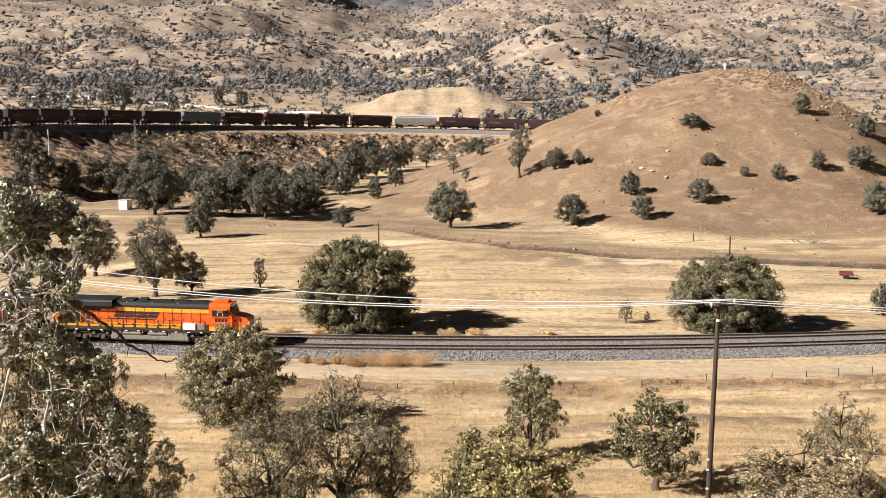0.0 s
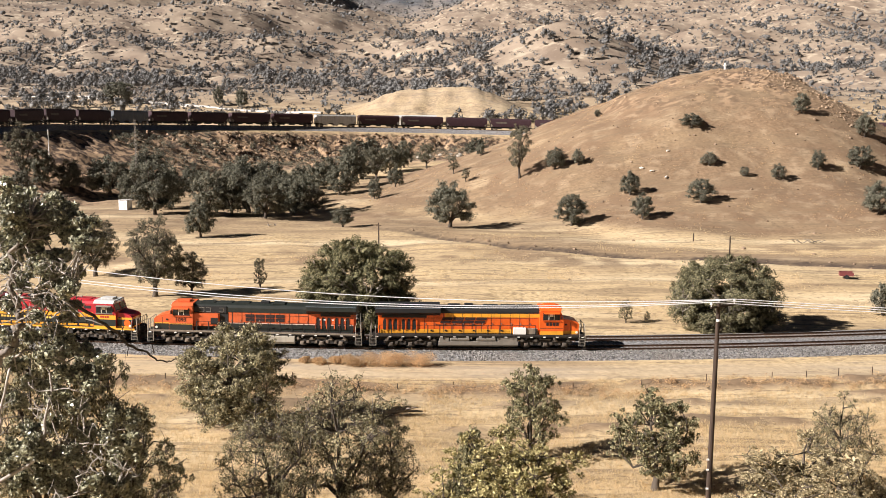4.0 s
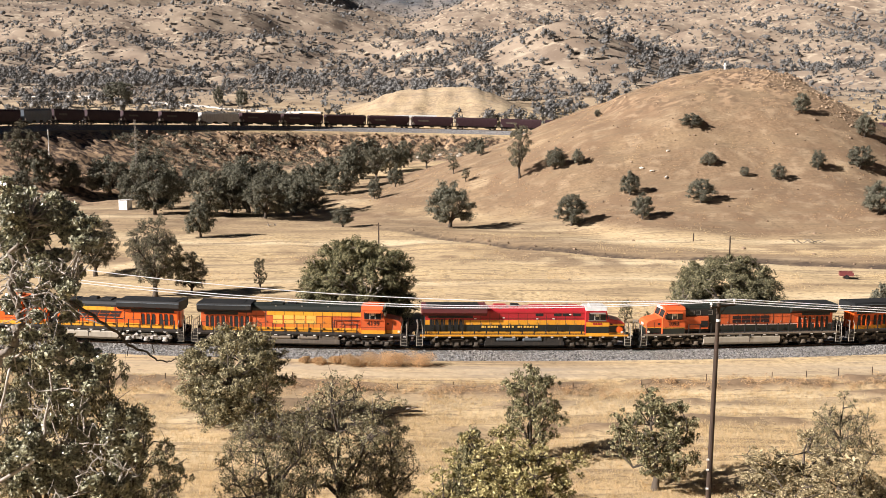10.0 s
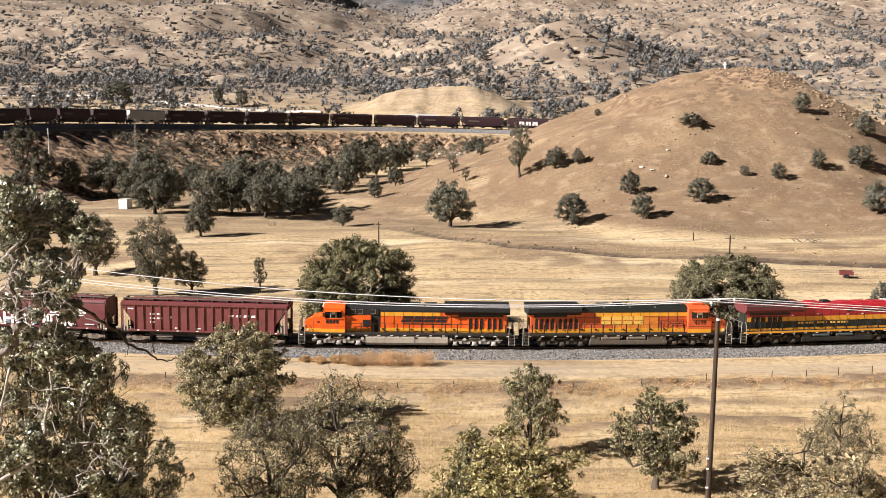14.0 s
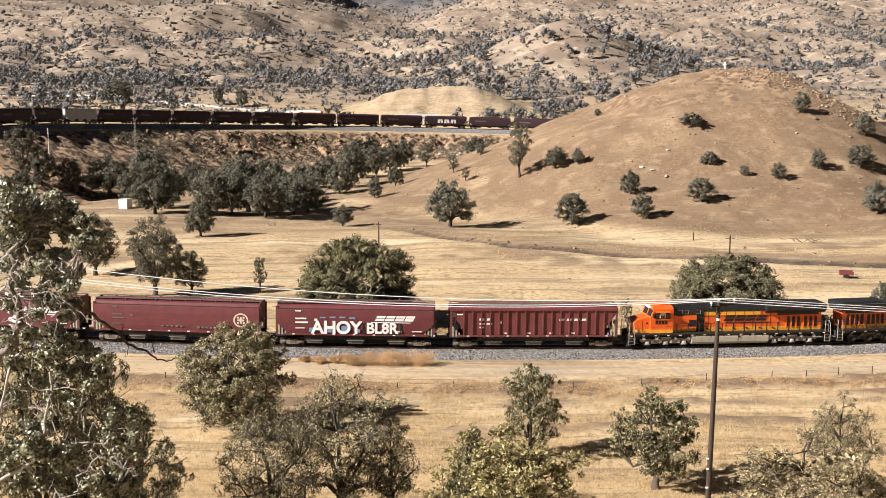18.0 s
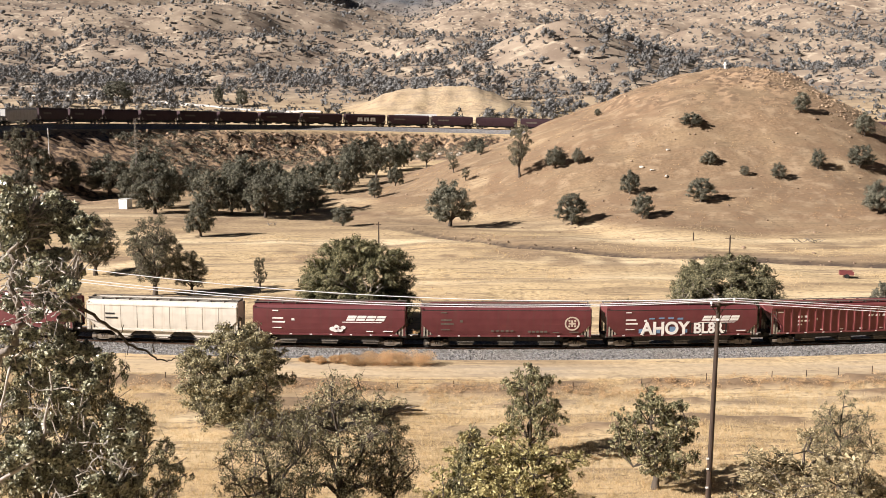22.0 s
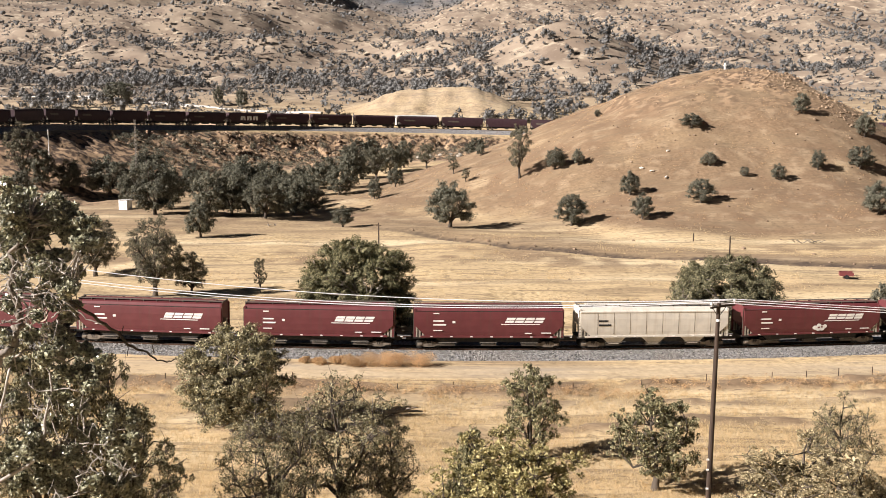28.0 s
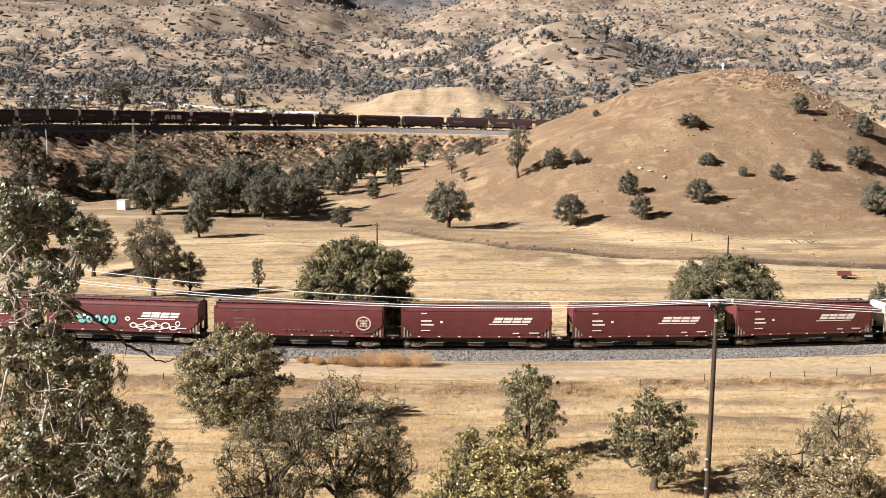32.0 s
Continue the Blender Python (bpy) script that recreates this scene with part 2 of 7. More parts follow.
M_PALEBARK = surface("pale_bark", (0.26, 0.235, 0.205), (0.52, 0.485, 0.435), 6.0, 0.95, stain=(0.13, 0.11, 0.09), stain_scale=1.2, bump=0.8, stretch=(1, 1, 0.3))
M_LEAF = leaf_material("oak_leaf", (0.068, 0.069, 0.050), (0.30, 0.29, 0.215), (0.145, 0.142, 0.105))
M_LEAF_THIN = leaf_material("thin_oak_leaf", (0.085, 0.080, 0.054), (0.34, 0.315, 0.22), (0.17, 0.16, 0.11))
M_LEAF_DOME = leaf_material("olive_live_oak_leaf", (0.060, 0.060, 0.030), (0.31, 0.28, 0.15), (0.15, 0.14, 0.072))
M_LEAF_PALE = leaf_material("pale_olive_leaf", (0.085, 0.082, 0.045), (0.42, 0.385, 0.225), (0.21, 0.195, 0.11))
M_LEAF_GREY = leaf_material("dusty_oak_leaf", (0.094, 0.086, 0.049), (0.587, 0.526, 0.318), (0.263, 0.232, 0.132))
M_LEAF_OLIVE = leaf_material("yellowing_oak_leaf", (0.158, 0.136, 0.052), (0.782, 0.686, 0.339), (0.437, 0.368, 0.164))
M_LEAF_DUN = leaf_material("grey_brown_oak_leaf", (0.168, 0.140, 0.080), (0.699, 0.590, 0.358), (0.377, 0.312, 0.185))
# near-black to near-white leaves: sun glints and inner shade put into the colour
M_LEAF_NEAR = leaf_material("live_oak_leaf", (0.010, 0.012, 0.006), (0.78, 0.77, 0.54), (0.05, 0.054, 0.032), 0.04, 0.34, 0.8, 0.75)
# pale grey for distant trees: the haze is painted into the leaf colour
M_LEAF_FAR = leaf_material("hazed_oak_leaf", (0.131, 0.131, 0.127), (0.272, 0.270, 0.258), (0.188, 0.188, 0.181))
M_LEAF_MID = leaf_material("green_oak_leaf", (0.065, 0.065, 0.030), (0.596, 0.544, 0.317), (0.233, 0.214, 0.117))
M_DARKBARK = surface("dark_bark", (0.05, 0.04, 0.03), (0.13, 0.105, 0.08), 6.0, 0.95, bump=0.8, stretch=(1, 1, 0.25))
M_STRAW = leaf_material("dry_straw", (0.64, 0.485, 0.265), (0.92, 0.755, 0.49), (0.79, 0.625, 0.37), 0.45)
M_WEED = leaf_material("rust_coloured_weed", (0.50, 0.33, 0.17), (0.76, 0.55, 0.32), (0.62, 0.43, 0.24), 0.3)
M_POLE = surface("old_pole_wood", (0.030, 0.020, 0.014), (0.072, 0.048, 0.033), 5.0, 0.9, bump=0.5, stretch=(1, 1, 0.1))
M_WIRE = surface("bright_aluminium_wire", (0.86, 0.86, 0.86), (0.92, 0.92, 0.92), 4.0, 0.45, 0.0, bump=0)
# ---- mesh helpers ----
def mesh_of(name, verts, faces, mats, smooth_shade=False):
    me = bpy.data.meshes.new(name)
    me.from_pydata([tuple(v) for v in verts], [], [tuple(f) for f in faces])
    for m in mats if isinstance(mats, (list, tuple)) else [mats]:
        me.materials.append(m)
    if smooth_shade:
        me.polygons.foreach_set("use_smooth", [True] * len(me.polygons))
    me.update()
    return me


def part(name, bm, material, parent, label=""):
    """Links a bmesh, or a finished mesh, as one mesh object under a thing or a part."""
    if isinstance(bm, bpy.types.Mesh):
        me = bm
    else:
        me = bpy.data.meshes.new(name)
        bm.to_mesh(me)
        bm.free()
        me.materials.append(material)
    ob = new(name, me)
    ob.parent = parent
    return tagged(ob, label)


def box(bm, x0, x1, y0, y1, z0, z1, bevel=0.0):
    vs = [bm.verts.new(p) for p in ((x0, y0, z0), (x1, y0, z0), (x1, y1, z0), (x0, y1, z0), (x0, y0, z1), (x1, y0, z1), (x1, y1, z1), (x0, y1, z1))]
    fs = [bm.faces.new([vs[i] for i in f]) for f in ((3, 2, 1, 0), (4, 5, 6, 7), (0, 1, 5, 4), (1, 2, 6, 5), (2, 3, 7, 6), (3, 0, 4, 7))]
    if bevel:
        es = list({e for f in fs for e in f.edges})
        bmesh.ops.bevel(bm, geom=es, offset=bevel, segments=1, affect="EDGES")
    return bm


def boxes(*rows, bevel=0.0):
    bm = bmesh.new()
    for r in rows:
        box(bm, *r, bevel=bevel)
    return bm


def prism(profile, axis, a, b):
    """A closed outline, in the plane across an axis ('x' or 'y'), pushed from a to b."""
    bm = bmesh.new()
    put = (lambda p, c: (c, p[0], p[1])) if axis == "x" else (lambda p, c: (p[0], c, p[1]))
    f, g = [bm.verts.new(put(p, a)) for p in profile], [bm.verts.new(put(p, b)) for p in profile]
    n = len(profile)
    bm.faces.new(f)
    bm.faces.new(g[::-1])
    for i in range(n):
        bm.faces.new((f[i], g[i], g[(i + 1) % n], f[(i + 1) % n]))
    bmesh.ops.recalc_face_normals(bm, faces=bm.faces)
    return bm


def tube_into(verts, faces, pts, radii, sides=6):
    """Adds a tapered tube along pts to lists of vertices and faces."""
    n0, up = len(verts), Vector((0, 0, 1))
    for i, p in enumerate(pts):
        d = (Vector(pts[min(i + 1, len(pts) - 1)]) - Vector(pts[max(i - 1, 0)])).normalized()
        a = d.cross(up if abs(d.z) < 0.9 else Vector((1, 0, 0))).normalized()
        b = d.cross(a)
        for k in range(sides):
            w = 6.2832 * k / sides
            verts.append(Vector(p) + (a * math.cos(w) + b * math.sin(w)) * radii[i])
    for i in range(len(pts) - 1):
        for k in range(sides):
            k2 = (k + 1) % sides
            faces.append((n0 + i * sides + k, n0 + i * sides + k2, n0 + (i + 1) * sides + k2, n0 + (i + 1) * sides + k))
    faces.append(tuple(n0 + k for k in range(sides))[::-1])
    faces.append(tuple(n0 + (len(pts) - 1) * sides + k for k in range(sides)))


def tube(pts, r, sides=6):
    v, f = [], []
    tube_into(v, f, pts, r if isinstance(r, (list, tuple)) else [r] * len(pts), sides)
    bm = bmesh.new()
    vs = [bm.verts.new(p) for p in v]
    for q in f:
        bm.faces.new([vs[i] for i in q])
    return bm


def disc(bm, cx, cy, cz, r, half, sides=20):
    """A wheel-like drum across y."""
    a = [bm.verts.new((cx + r * math.cos(6.2832 * k / sides), cy - half, cz + r * math.sin(6.2832 * k / sides))) for k in range(sides)]
    b = [bm.verts.new((v.co.x, cy + half, v.co.z)) for v in a]
    bm.faces.new(a)
    bm.faces.new(b[::-1])
    for k in range(sides):
        bm.faces.new((a[k], b[k], b[(k + 1) % sides], a[(k + 1) % sides]))
    return bm


def rest(x, y, sink=0.0):
    return float(height(np.array([x]), np.array([y]))[0]) - sink


def rest_all(spots):
    """Ground heights under many places at once."""
    a = np.array([p[:2] for p in spots], float)
    return height(a[:, 0], a[:, 1])


# ---- ground ----
def graded(parts_of):
    out = []
    for a, b, step in parts_of:
        out += list(np.arange(a, b, step))
    return out


def spread(start, first, growth, end):
    out, step = [start], first
    while out[-1] < end:
        out.append(out[-1] + step)
        step *= growth
    return out


def build_ground():
    right = graded([(0, 150, 1.5)]) + spread(150, 1.6, 1.028, 4200)
    xs = np.array([-v for v in right[:0:-1]] + right)
    ys = np.array([-v for v in spread(40, 6, 1.25, 3500)[:0:-1]] + graded([(-40, 60, 4.0), (60, 150, 0.9), (150, 190, 1.0), (190, 460, 1.6)]) + spread(460, 1.8, 1.022, 4700))
    gx, gy = np.meshgrid(xs, ys)
    gz = height(gx, gy)
    ny, nx = gx.shape
    idx = np.arange(nx * ny).reshape(ny, nx)
    faces = np.stack([idx[:-1, :-1], idx[:-1, 1:], idx[1:, 1:], idx[1:, :-1]], -1).reshape(-1, 4)
    me = bpy.data.meshes.new("ground")
    me.vertices.add(nx * ny)
    me.vertices.foreach_set("co", np.stack([gx, gy, gz], -1).ravel())
    me.loops.add(faces.size)
    me.loops.foreach_set("vertex_index", faces.ravel().astype(np.int32))
    me.polygons.add(len(faces))
    me.polygons.foreach_set("loop_start", np.arange(0, faces.size, 4, dtype=np.int32))
    me.polygons.foreach_set("use_smooth", np.ones(len(faces), bool))
    me.update(calc_edges=True)
    # zones: earth on the knoll, rock on the bank and summit, tracks worn by wheels
    hp = hill_part(gx, gy)
    dn, _ = beside(NEAR_P, gx, gy)
    df, _ = beside(FAR_P, gx, gy)
    patch = wave(gx, gy, 30, 21) * 0.5 + wave(gx, gy, 11, 22) * 0.5
    bare = smooth(0.0, 0.05, hp) * (1.0 + 0.3 * patch - 0.06 * smooth(20, -30, gx - 40))
    bare = np.maximum(bare, smooth(430, 700, gy) * (0.68 + 0.35 * wave(gx, gy, 120, 23) + 0.25 * wave(gx, gy, 40, 27)))
    # marks the far wooded mountain that takes the painted haze
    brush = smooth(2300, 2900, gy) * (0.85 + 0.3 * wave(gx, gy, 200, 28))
    bare = np.maximum(bare, smooth(20, 3, np.abs(gy - 190 - 14 * wave(gx, gy * 0, 160, 24))) * smooth(0.0, 0.5, patch) * 0.8)
    bare = np.maximum(bare, smooth(195, 222, gy) * smooth(345, 300, gy) * smooth(60, 15, gx) * (0.6 + 0.5 * patch))
    rock = smooth(6, 9, -df) * smooth(58, 38, -df) * smooth(-60, -20, -gx + 0 * gy)
    rock = np.maximum(rock, smooth(0.60, 0.95, hp) * 0.75 * smooth(-0.3, 0.5, patch + 0.3 * smooth(-10, 20, gx - HILL[0])))
    road = smooth(3.0, 2.0, np.abs(dn - 7.8 - 0.6 * wave(gx, gy * 0, 40, 25))) * (0.6 + 0.25 * wave(gx, gy * 4, 18, 30))
    bare = np.maximum(bare, verge_band(gx, gy, dn) * smooth(8, 10, dn) * 0.95)
    cut = np.exp(-((gx + 2) / 36) ** 4 - ((gy - 500) / 20) ** 2)
    road = np.maximum(road, smooth(0.25, 0.6, cut) * 0.35 * (1 + 0.6 * wave(gx, gy, 12, 38)))
    rock = np.maximum(rock, smooth(0.25, 0.6, cut) * 0.55 * smooth(-0.5, 0.7, wave(gx, gy * 0.4, 6, 39) + 0.5 * wave(gx, gy, 2.6, 46)))
    lane = lane_y(gx)
    ditch = smooth(2.9, 1.5, np.abs(gy - lane) / (1 + 0.25 * wave(gx, gy, 14, 26))) * smooth(-30, 10, gx) * (0.9 + 0.25 * wave(gx, gy, 6, 29))
    bare = np.maximum(bare, smooth(9, 4, np.abs(gy - lane - 5)) * 0.7 * smooth(-70, -30, gx))
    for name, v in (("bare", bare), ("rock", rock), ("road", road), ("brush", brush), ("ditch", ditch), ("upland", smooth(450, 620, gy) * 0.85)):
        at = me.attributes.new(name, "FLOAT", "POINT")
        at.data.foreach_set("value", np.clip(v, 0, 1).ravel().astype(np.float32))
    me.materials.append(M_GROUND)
    return tagged(new("ground", me), "dry golden grassland and bare brown hills", "ground", kind="structure")


build_ground()


# ---- railway lines ----
def sweep(line, s0, s1, step, profile, closed=True):
    """A cross-section (offset to the right, height) drawn along a line."""
    n = max(2, int((s1 - s0) / step) + 1)
    verts, faces, k = [], [], len(profile)
    for i in range(n):
        x, y, z, h = line(s0 + (s1 - s0) * i / (n - 1))
        for o, dz in profile:
            verts.append((x + o * math.sin(h), y - o * math.cos(h), z + dz))
        if i:
            for j in range(k if closed else k - 1):
                a, b = (i - 1) * k + j, (i - 1) * k + (j + 1) % k
                faces.append((a, b, b + k, a + k))
    return verts, faces


def rail(line, s0, s1, off, name, parent):
    prof = [(off - 0.07, -0.18), (off + 0.07, -0.18), (off + 0.07, -0.15), (off + 0.012, -0.13), (off + 0.012, -0.05), (off + 0.036, -0.035),
            (off + 0.036, 0), (off - 0.036, 0), (off - 0.036, -0.035), (off - 0.012, -0.05), (off - 0.012, -0.13), (off - 0.07, -0.15)]
    v, f = sweep(line, s0, s1, 4.0, prof)
    me = mesh_of(name, v, f, [M_RAIL, M_RAILTOP])
    for i, p in enumerate(me.polygons):
        p.material_index = 1 if i % 12 == 6 else 0
    return part(name, me, None, parent)


def lay_track(line, s0, s1, offsets, shoulder, toe, name, label):
    lo, hi = min(offsets), max(offsets)
    prof = [(lo - shoulder - toe, -0.26 - toe * 0.62), (hi + shoulder + toe, -0.26 - toe * 0.62), (hi + shoulder, -0.26), (hi + 1.4, -0.2), (lo - 1.4, -0.2), (lo - shoulder, -0.26)]
    v, f = sweep(line, s0, s1, 2.0, prof)
    bed = tagged(new(name, mesh_of(name, v, f, M_BALLAST)), label, "railway track", kind="structure")
    for o in offsets:
        for side in (-0.753, 0.753):
            rail(line, s0, s1, o + side, "rail", bed)
        vs, fs = [], []
        s = s0
        while s < s1:
            x, y, z, h = line(s)
            c, d = math.cos(h), math.sin(h)
            n0 = len(vs)
            for ds in (-0.115, 0.115):
                for w in (o - 1.3, o + 1.3):
                    for dz in (-0.34, -0.18):
                        vs.append((x + ds * c + w * d, y + ds * d - w * c, z + dz))
            fs += [tuple(n0 + q for q in t) for t in ((0, 1, 3, 2), (4, 6, 7, 5), (0, 4, 5, 1), (2, 3, 7, 6), (1, 5, 7, 3))]
            s += 0.52
        tagged(part("tie", mesh_of("tie", vs, fs, M_TIE), None, bed), "weathered timber ties sunk in ballast", kind="stuff")
    return bed


lay_track(near_line, -400, 400, (0.0, -4.4), 2.3, 1.7, "railway_lower", "double railway track on pale grey stone ballast")
def ballast_stones():
    """Loose broken stone over the near shoulder of the lower line."""
    rng = np.random.default_rng(71)
    n = 34000
    q = rng.uniform(-62, 66, n)
    o = rng.uniform(0.9, 4.3, n)
    x, y, z, h = near_line(q)
    lie = np.interp(o, [0.9, 1.4, 2.3, 4.0, 4.3], [-0.2, -0.2, -0.26, -1.31, -1.4])
    c = np.stack([x + o * np.sin(h), y - o * np.cos(h), z + lie + 0.01], -1)
    base = np.array([(1, 0, 0), (-1, 0, 0), (0, 1, 0), (0, -1, 0), (0, 0, 1), (0, 0, -1)], float)
    r = (0.035 + 0.075 * rng.random(n) ** 2)[:, None, None]
    v = (c[:, None, :] + base[None] * r * rng.uniform(0.6, 1.3, (n, 6, 1)) + rng.normal(size=(n, 6, 3)) * r * 0.25).reshape(-1, 3)
    f = np.array([(0, 2, 4), (2, 1, 4), (1, 3, 4), (3, 0, 4), (2, 0, 5), (1, 2, 5), (3, 1, 5), (0, 3, 5)])
    f = (f[None] + 6 * np.arange(n)[:, None, None]).reshape(-1, 3)
    tagged(new("ballast_stones", cloud_mesh("ballast_stones", v, f, M_STONE)), "loose grey broken stone beside the rails", "ballast", kind="stuff")


lay_track(far_line, -320, 600, (0.0,), 2.2, 2.8, "railway_upper", "single railway track on a curved ballast bench")
# ---- trees ----
def unit(v):
    return v / np.linalg.norm(v, axis=-1, keepdims=True)


def leaf_cloud(rng, centres, radii, count, size, flat=0.75, facing=0.0, heading=None):
    """Leaves, each a small bent diamond, gathered round clump centres; facing: how far they turn outwards to the light."""
    c = np.array(centres, float)
    r = np.array(radii, float)
    pick = rng.choice(len(c), count, p=r ** 2 / (r ** 2).sum())
    d = unit(rng.normal(size=(count, 3)))
    rad = rng.uniform(0.35, 1.0, count) ** 0.5 * (1 + 0.12 * rng.normal(size=count))
    p = c[pick] + d * (rad * r[pick])[:, None] * np.array([1, 1, flat])
    n = unit(rng.normal(size=(count, 3)))
    if facing:
        way = d if heading is None else 0.7 * d + 0.8 * np.array(heading, float)[pick]
        n = unit(n * (1 - facing) + way * facing)
    b = unit(np.cross(n, rng.normal(size=(count, 3))))
    a = np.cross(b, n)
    s = (size * rng.uniform(0.6, 1.35, count))[:, None]
    v = np.stack([p - a * s, p - b * s * 0.55 + n * s * 0.15, p + a * s, p + b * s * 0.55 + n * s * 0.15], 1).reshape(-1, 3)
    f = np.arange(count * 4).reshape(-1, 4)
    return v, f


def cloud_mesh(name, v, f, material):
    me = bpy.data.meshes.new(name)
    me.vertices.add(len(v))
    me.vertices.foreach_set("co", np.asarray(v, float).ravel())
    me.loops.add(f.size)
    me.loops.foreach_set("vertex_index", f.ravel().astype(np.int32))
    me.polygons.add(len(f))
    me.polygons.foreach_set("loop_start", np.arange(0, f.size, f.shape[1], dtype=np.int32))
    me.update(calc_edges=True)
    me.materials.append(material)
    return me


def tree_meshes(seed, wide, leaves, leaf, clumps=22, low=0.22, bark=None, leaf_mat=None, gap=0.0, clump=0.17, lean=0.0, twig=0.0, upright=0.0, tufts=8, tuft=0.04, shell=0.3, facing=0.0, core=0.0):
    """Trunk with limbs, and crown, of a tree one metre high and `wide` across."""
    rng = np.random.default_rng(seed)
    cen, rad = [], []
    tries = 0
    while len(cen) < clumps and tries < 4000:
        tries += 1
        u = rng.uniform(-1, 1, 3)
        q = np.hypot(np.hypot(u[0], u[1]), u[2] if u[2] > 0 else 0.6 * u[2]) * rng.uniform(0.88, 1.12)
        if q > 1 or q < shell:
            continue
        z = low + (1 - low) * (0.5 + 0.42 * u[2]) * (1 + 0.03 * rng.normal())
        edge = 1.0 if u[2] < 0 else 1 - upright * u[2]
        p = np.array([u[0] * wide * 0.43 * edge + lean * z, u[1] * wide * 0.43 * edge, z])
        if any(np.linalg.norm((p - k) * [1, 1, 1.2]) < 0.09 + gap for k in cen):
            continue
        cen.append(p)
        rad.append(clump * rng.uniform(0.65, 1.25) * (0.55 + 0.45 * wide))
    top = max(c[2] + k * 0.75 for c, k in zip(cen, rad))
    for c in cen:
        c[2] *= 0.985 / top
    small, size, heading = [], [], []
    heart = np.array([lean * 0.5, 0, low + (1 - low) * 0.38])
    for c, k in zip(cen, rad):
        for _ in range(tufts):
            d = rng.normal(size=3)
            d *= k * rng.uniform(0.5, 1.0) / np.linalg.norm(d)
            small.append((c[0] + d[0], c[1] + d[1], max(c[2] + d[2] * 0.8, 0.03)))
            size.append(tuft * rng.uniform(0.6, 1.3))
            out = unit(d) * 0.9 + unit((np.array(small[-1]) - heart) * [1, 1, wide])
            heading.append(unit(out))
    v, f = leaf_cloud(rng, small, size, leaves, leaf, facing=facing, heading=heading)
    if core:
        # larger shaded leaves deep inside the crown
        cv, cf = leaf_cloud(rng, [c * [0.88, 0.88, 1] for c in cen], [k * 0.55 for k in rad], int(leaves * core), leaf * 2.4)
        f, v = np.concatenate([f, cf + len(v)]), np.concatenate([v, cv])
    crown = cloud_mesh("crown", v, f, leaf_mat)
    tv, tf = [], []
    fork = Vector((lean * 0.2 + 0.01 * rng.normal(), 0.01 * rng.normal(), max(low * 0.9, 0.14)))
    r0 = 0.034 * (0.6 + 0.5 * wide)
    tube_into(tv, tf, [(0, 0, -0.04), (0.005, 0, 0.03), fork * 0.6 + Vector((0.008, 0.006, 0)), fork], [r0 * 1.5, r0 * 1.1, r0 * 0.9, r0 * 0.82], 8)
    # main limbs reach for a few far-apart clumps; the others branch off them
    order = [int(np.argmax([c[2] for c in cen]))]
    while len(order) < min(7, len(cen)):
        order.append(int(np.argmax([min(np.linalg.norm(c - cen[o]) for o in order) for c in cen])))
    nodes = []
    for o in order:
        c = Vector(cen[o])
        q1 = fork.lerp(c, 0.3) + Vector((rng.normal() * 0.02, rng.normal() * 0.02, 0.04))
        q2 = fork.lerp(c, 0.62) + Vector(rng.normal(size=3)) * 0.035
        tube_into(tv, tf, [fork - Vector((0, 0, 0.02)), q1, q2, q2.lerp(c, 0.6) + Vector(rng.normal(size=3)) * 0.015, c], [r0 * 0.55, r0 * 0.42, r0 * 0.28, r0 * 0.16, r0 * 0.06], 6)
        nodes += [q1, q1.lerp(q2, 0.5), q2, q2.lerp(c, 0.6)]
    for i, c in enumerate(cen):
        c = Vector(c)
        if i not in order:
            n = min(nodes, key=lambda q: (q - c).length + (0.2 if q.z > c.z else 0))
            m = n.lerp(c, 0.5) + Vector(rng.normal(size=3)) * 0.02 + Vector((0, 0, 0.015))
            tube_into(tv, tf, [n, m, c], [r0 * 0.19, r0 * 0.12, r0 * 0.05], 4)
        for k in range(6 if twig else 1):
            e = c + Vector(rng.normal(size=3)) * (0.03 + twig)
            tube_into(tv, tf, [c.lerp(e, -0.5), c.lerp(e, 0.4) + Vector(rng.normal(size=3)) * 0.008, e], [r0 * 0.08, r0 * 0.06, r0 * 0.03], 3)
    return mesh_of("trunk", tv, tf, bark or M_BARK, True), crown


def plant(name, meshes, x, y, h, w, turn, label, category="tree", group="", sink=0.0, wide=1.0):
    """A tree of height h and spread w from a pair of unit meshes that is `wide` across."""
    root = tagged(new(name), label, category, group)
    k = w / (wide * h)
    root.matrix_basis = Matrix.LocRotScale((x, y, rest(x, y, sink)), Euler((0, 0, turn)), (h * k, h * k, h))
    part("trunk", meshes[0], None, root)
    part("crown", meshes[1], None, root)
    return root
# ---- oaks: a few grown forms, set out over the place ----
OAK_ROUND = [tree_meshes(100 + k, 1.15, 15000, 0.0128, 64, 0.07, bark=M_DARKBARK, leaf_mat=M_LEAF, clump=0.115, upright=0.12, tufts=9, tuft=0.046, shell=0.42, facing=0.62, core=0.14) for k in range(4)]
OAK_TALL = [tree_meshes(120 + k, 0.6, 9000, 0.0115, 30, 0.20, bark=M_DARKBARK, leaf_mat=M_LEAF_THIN, gap=0.01, clump=0.115, upright=0.25, tufts=8, tuft=0.036, facing=0.4) for k in range(3)]
OAK_DOME = [tree_meshes(140 + k, 1.5, 72000, 0.0108, 260, -0.06, leaf_mat=(M_LEAF_DOME, M_LEAF_PALE)[k], clump=0.072, tufts=10, tuft=0.040, shell=0.62, facing=0.6, core=0.12) for k in range(2)]
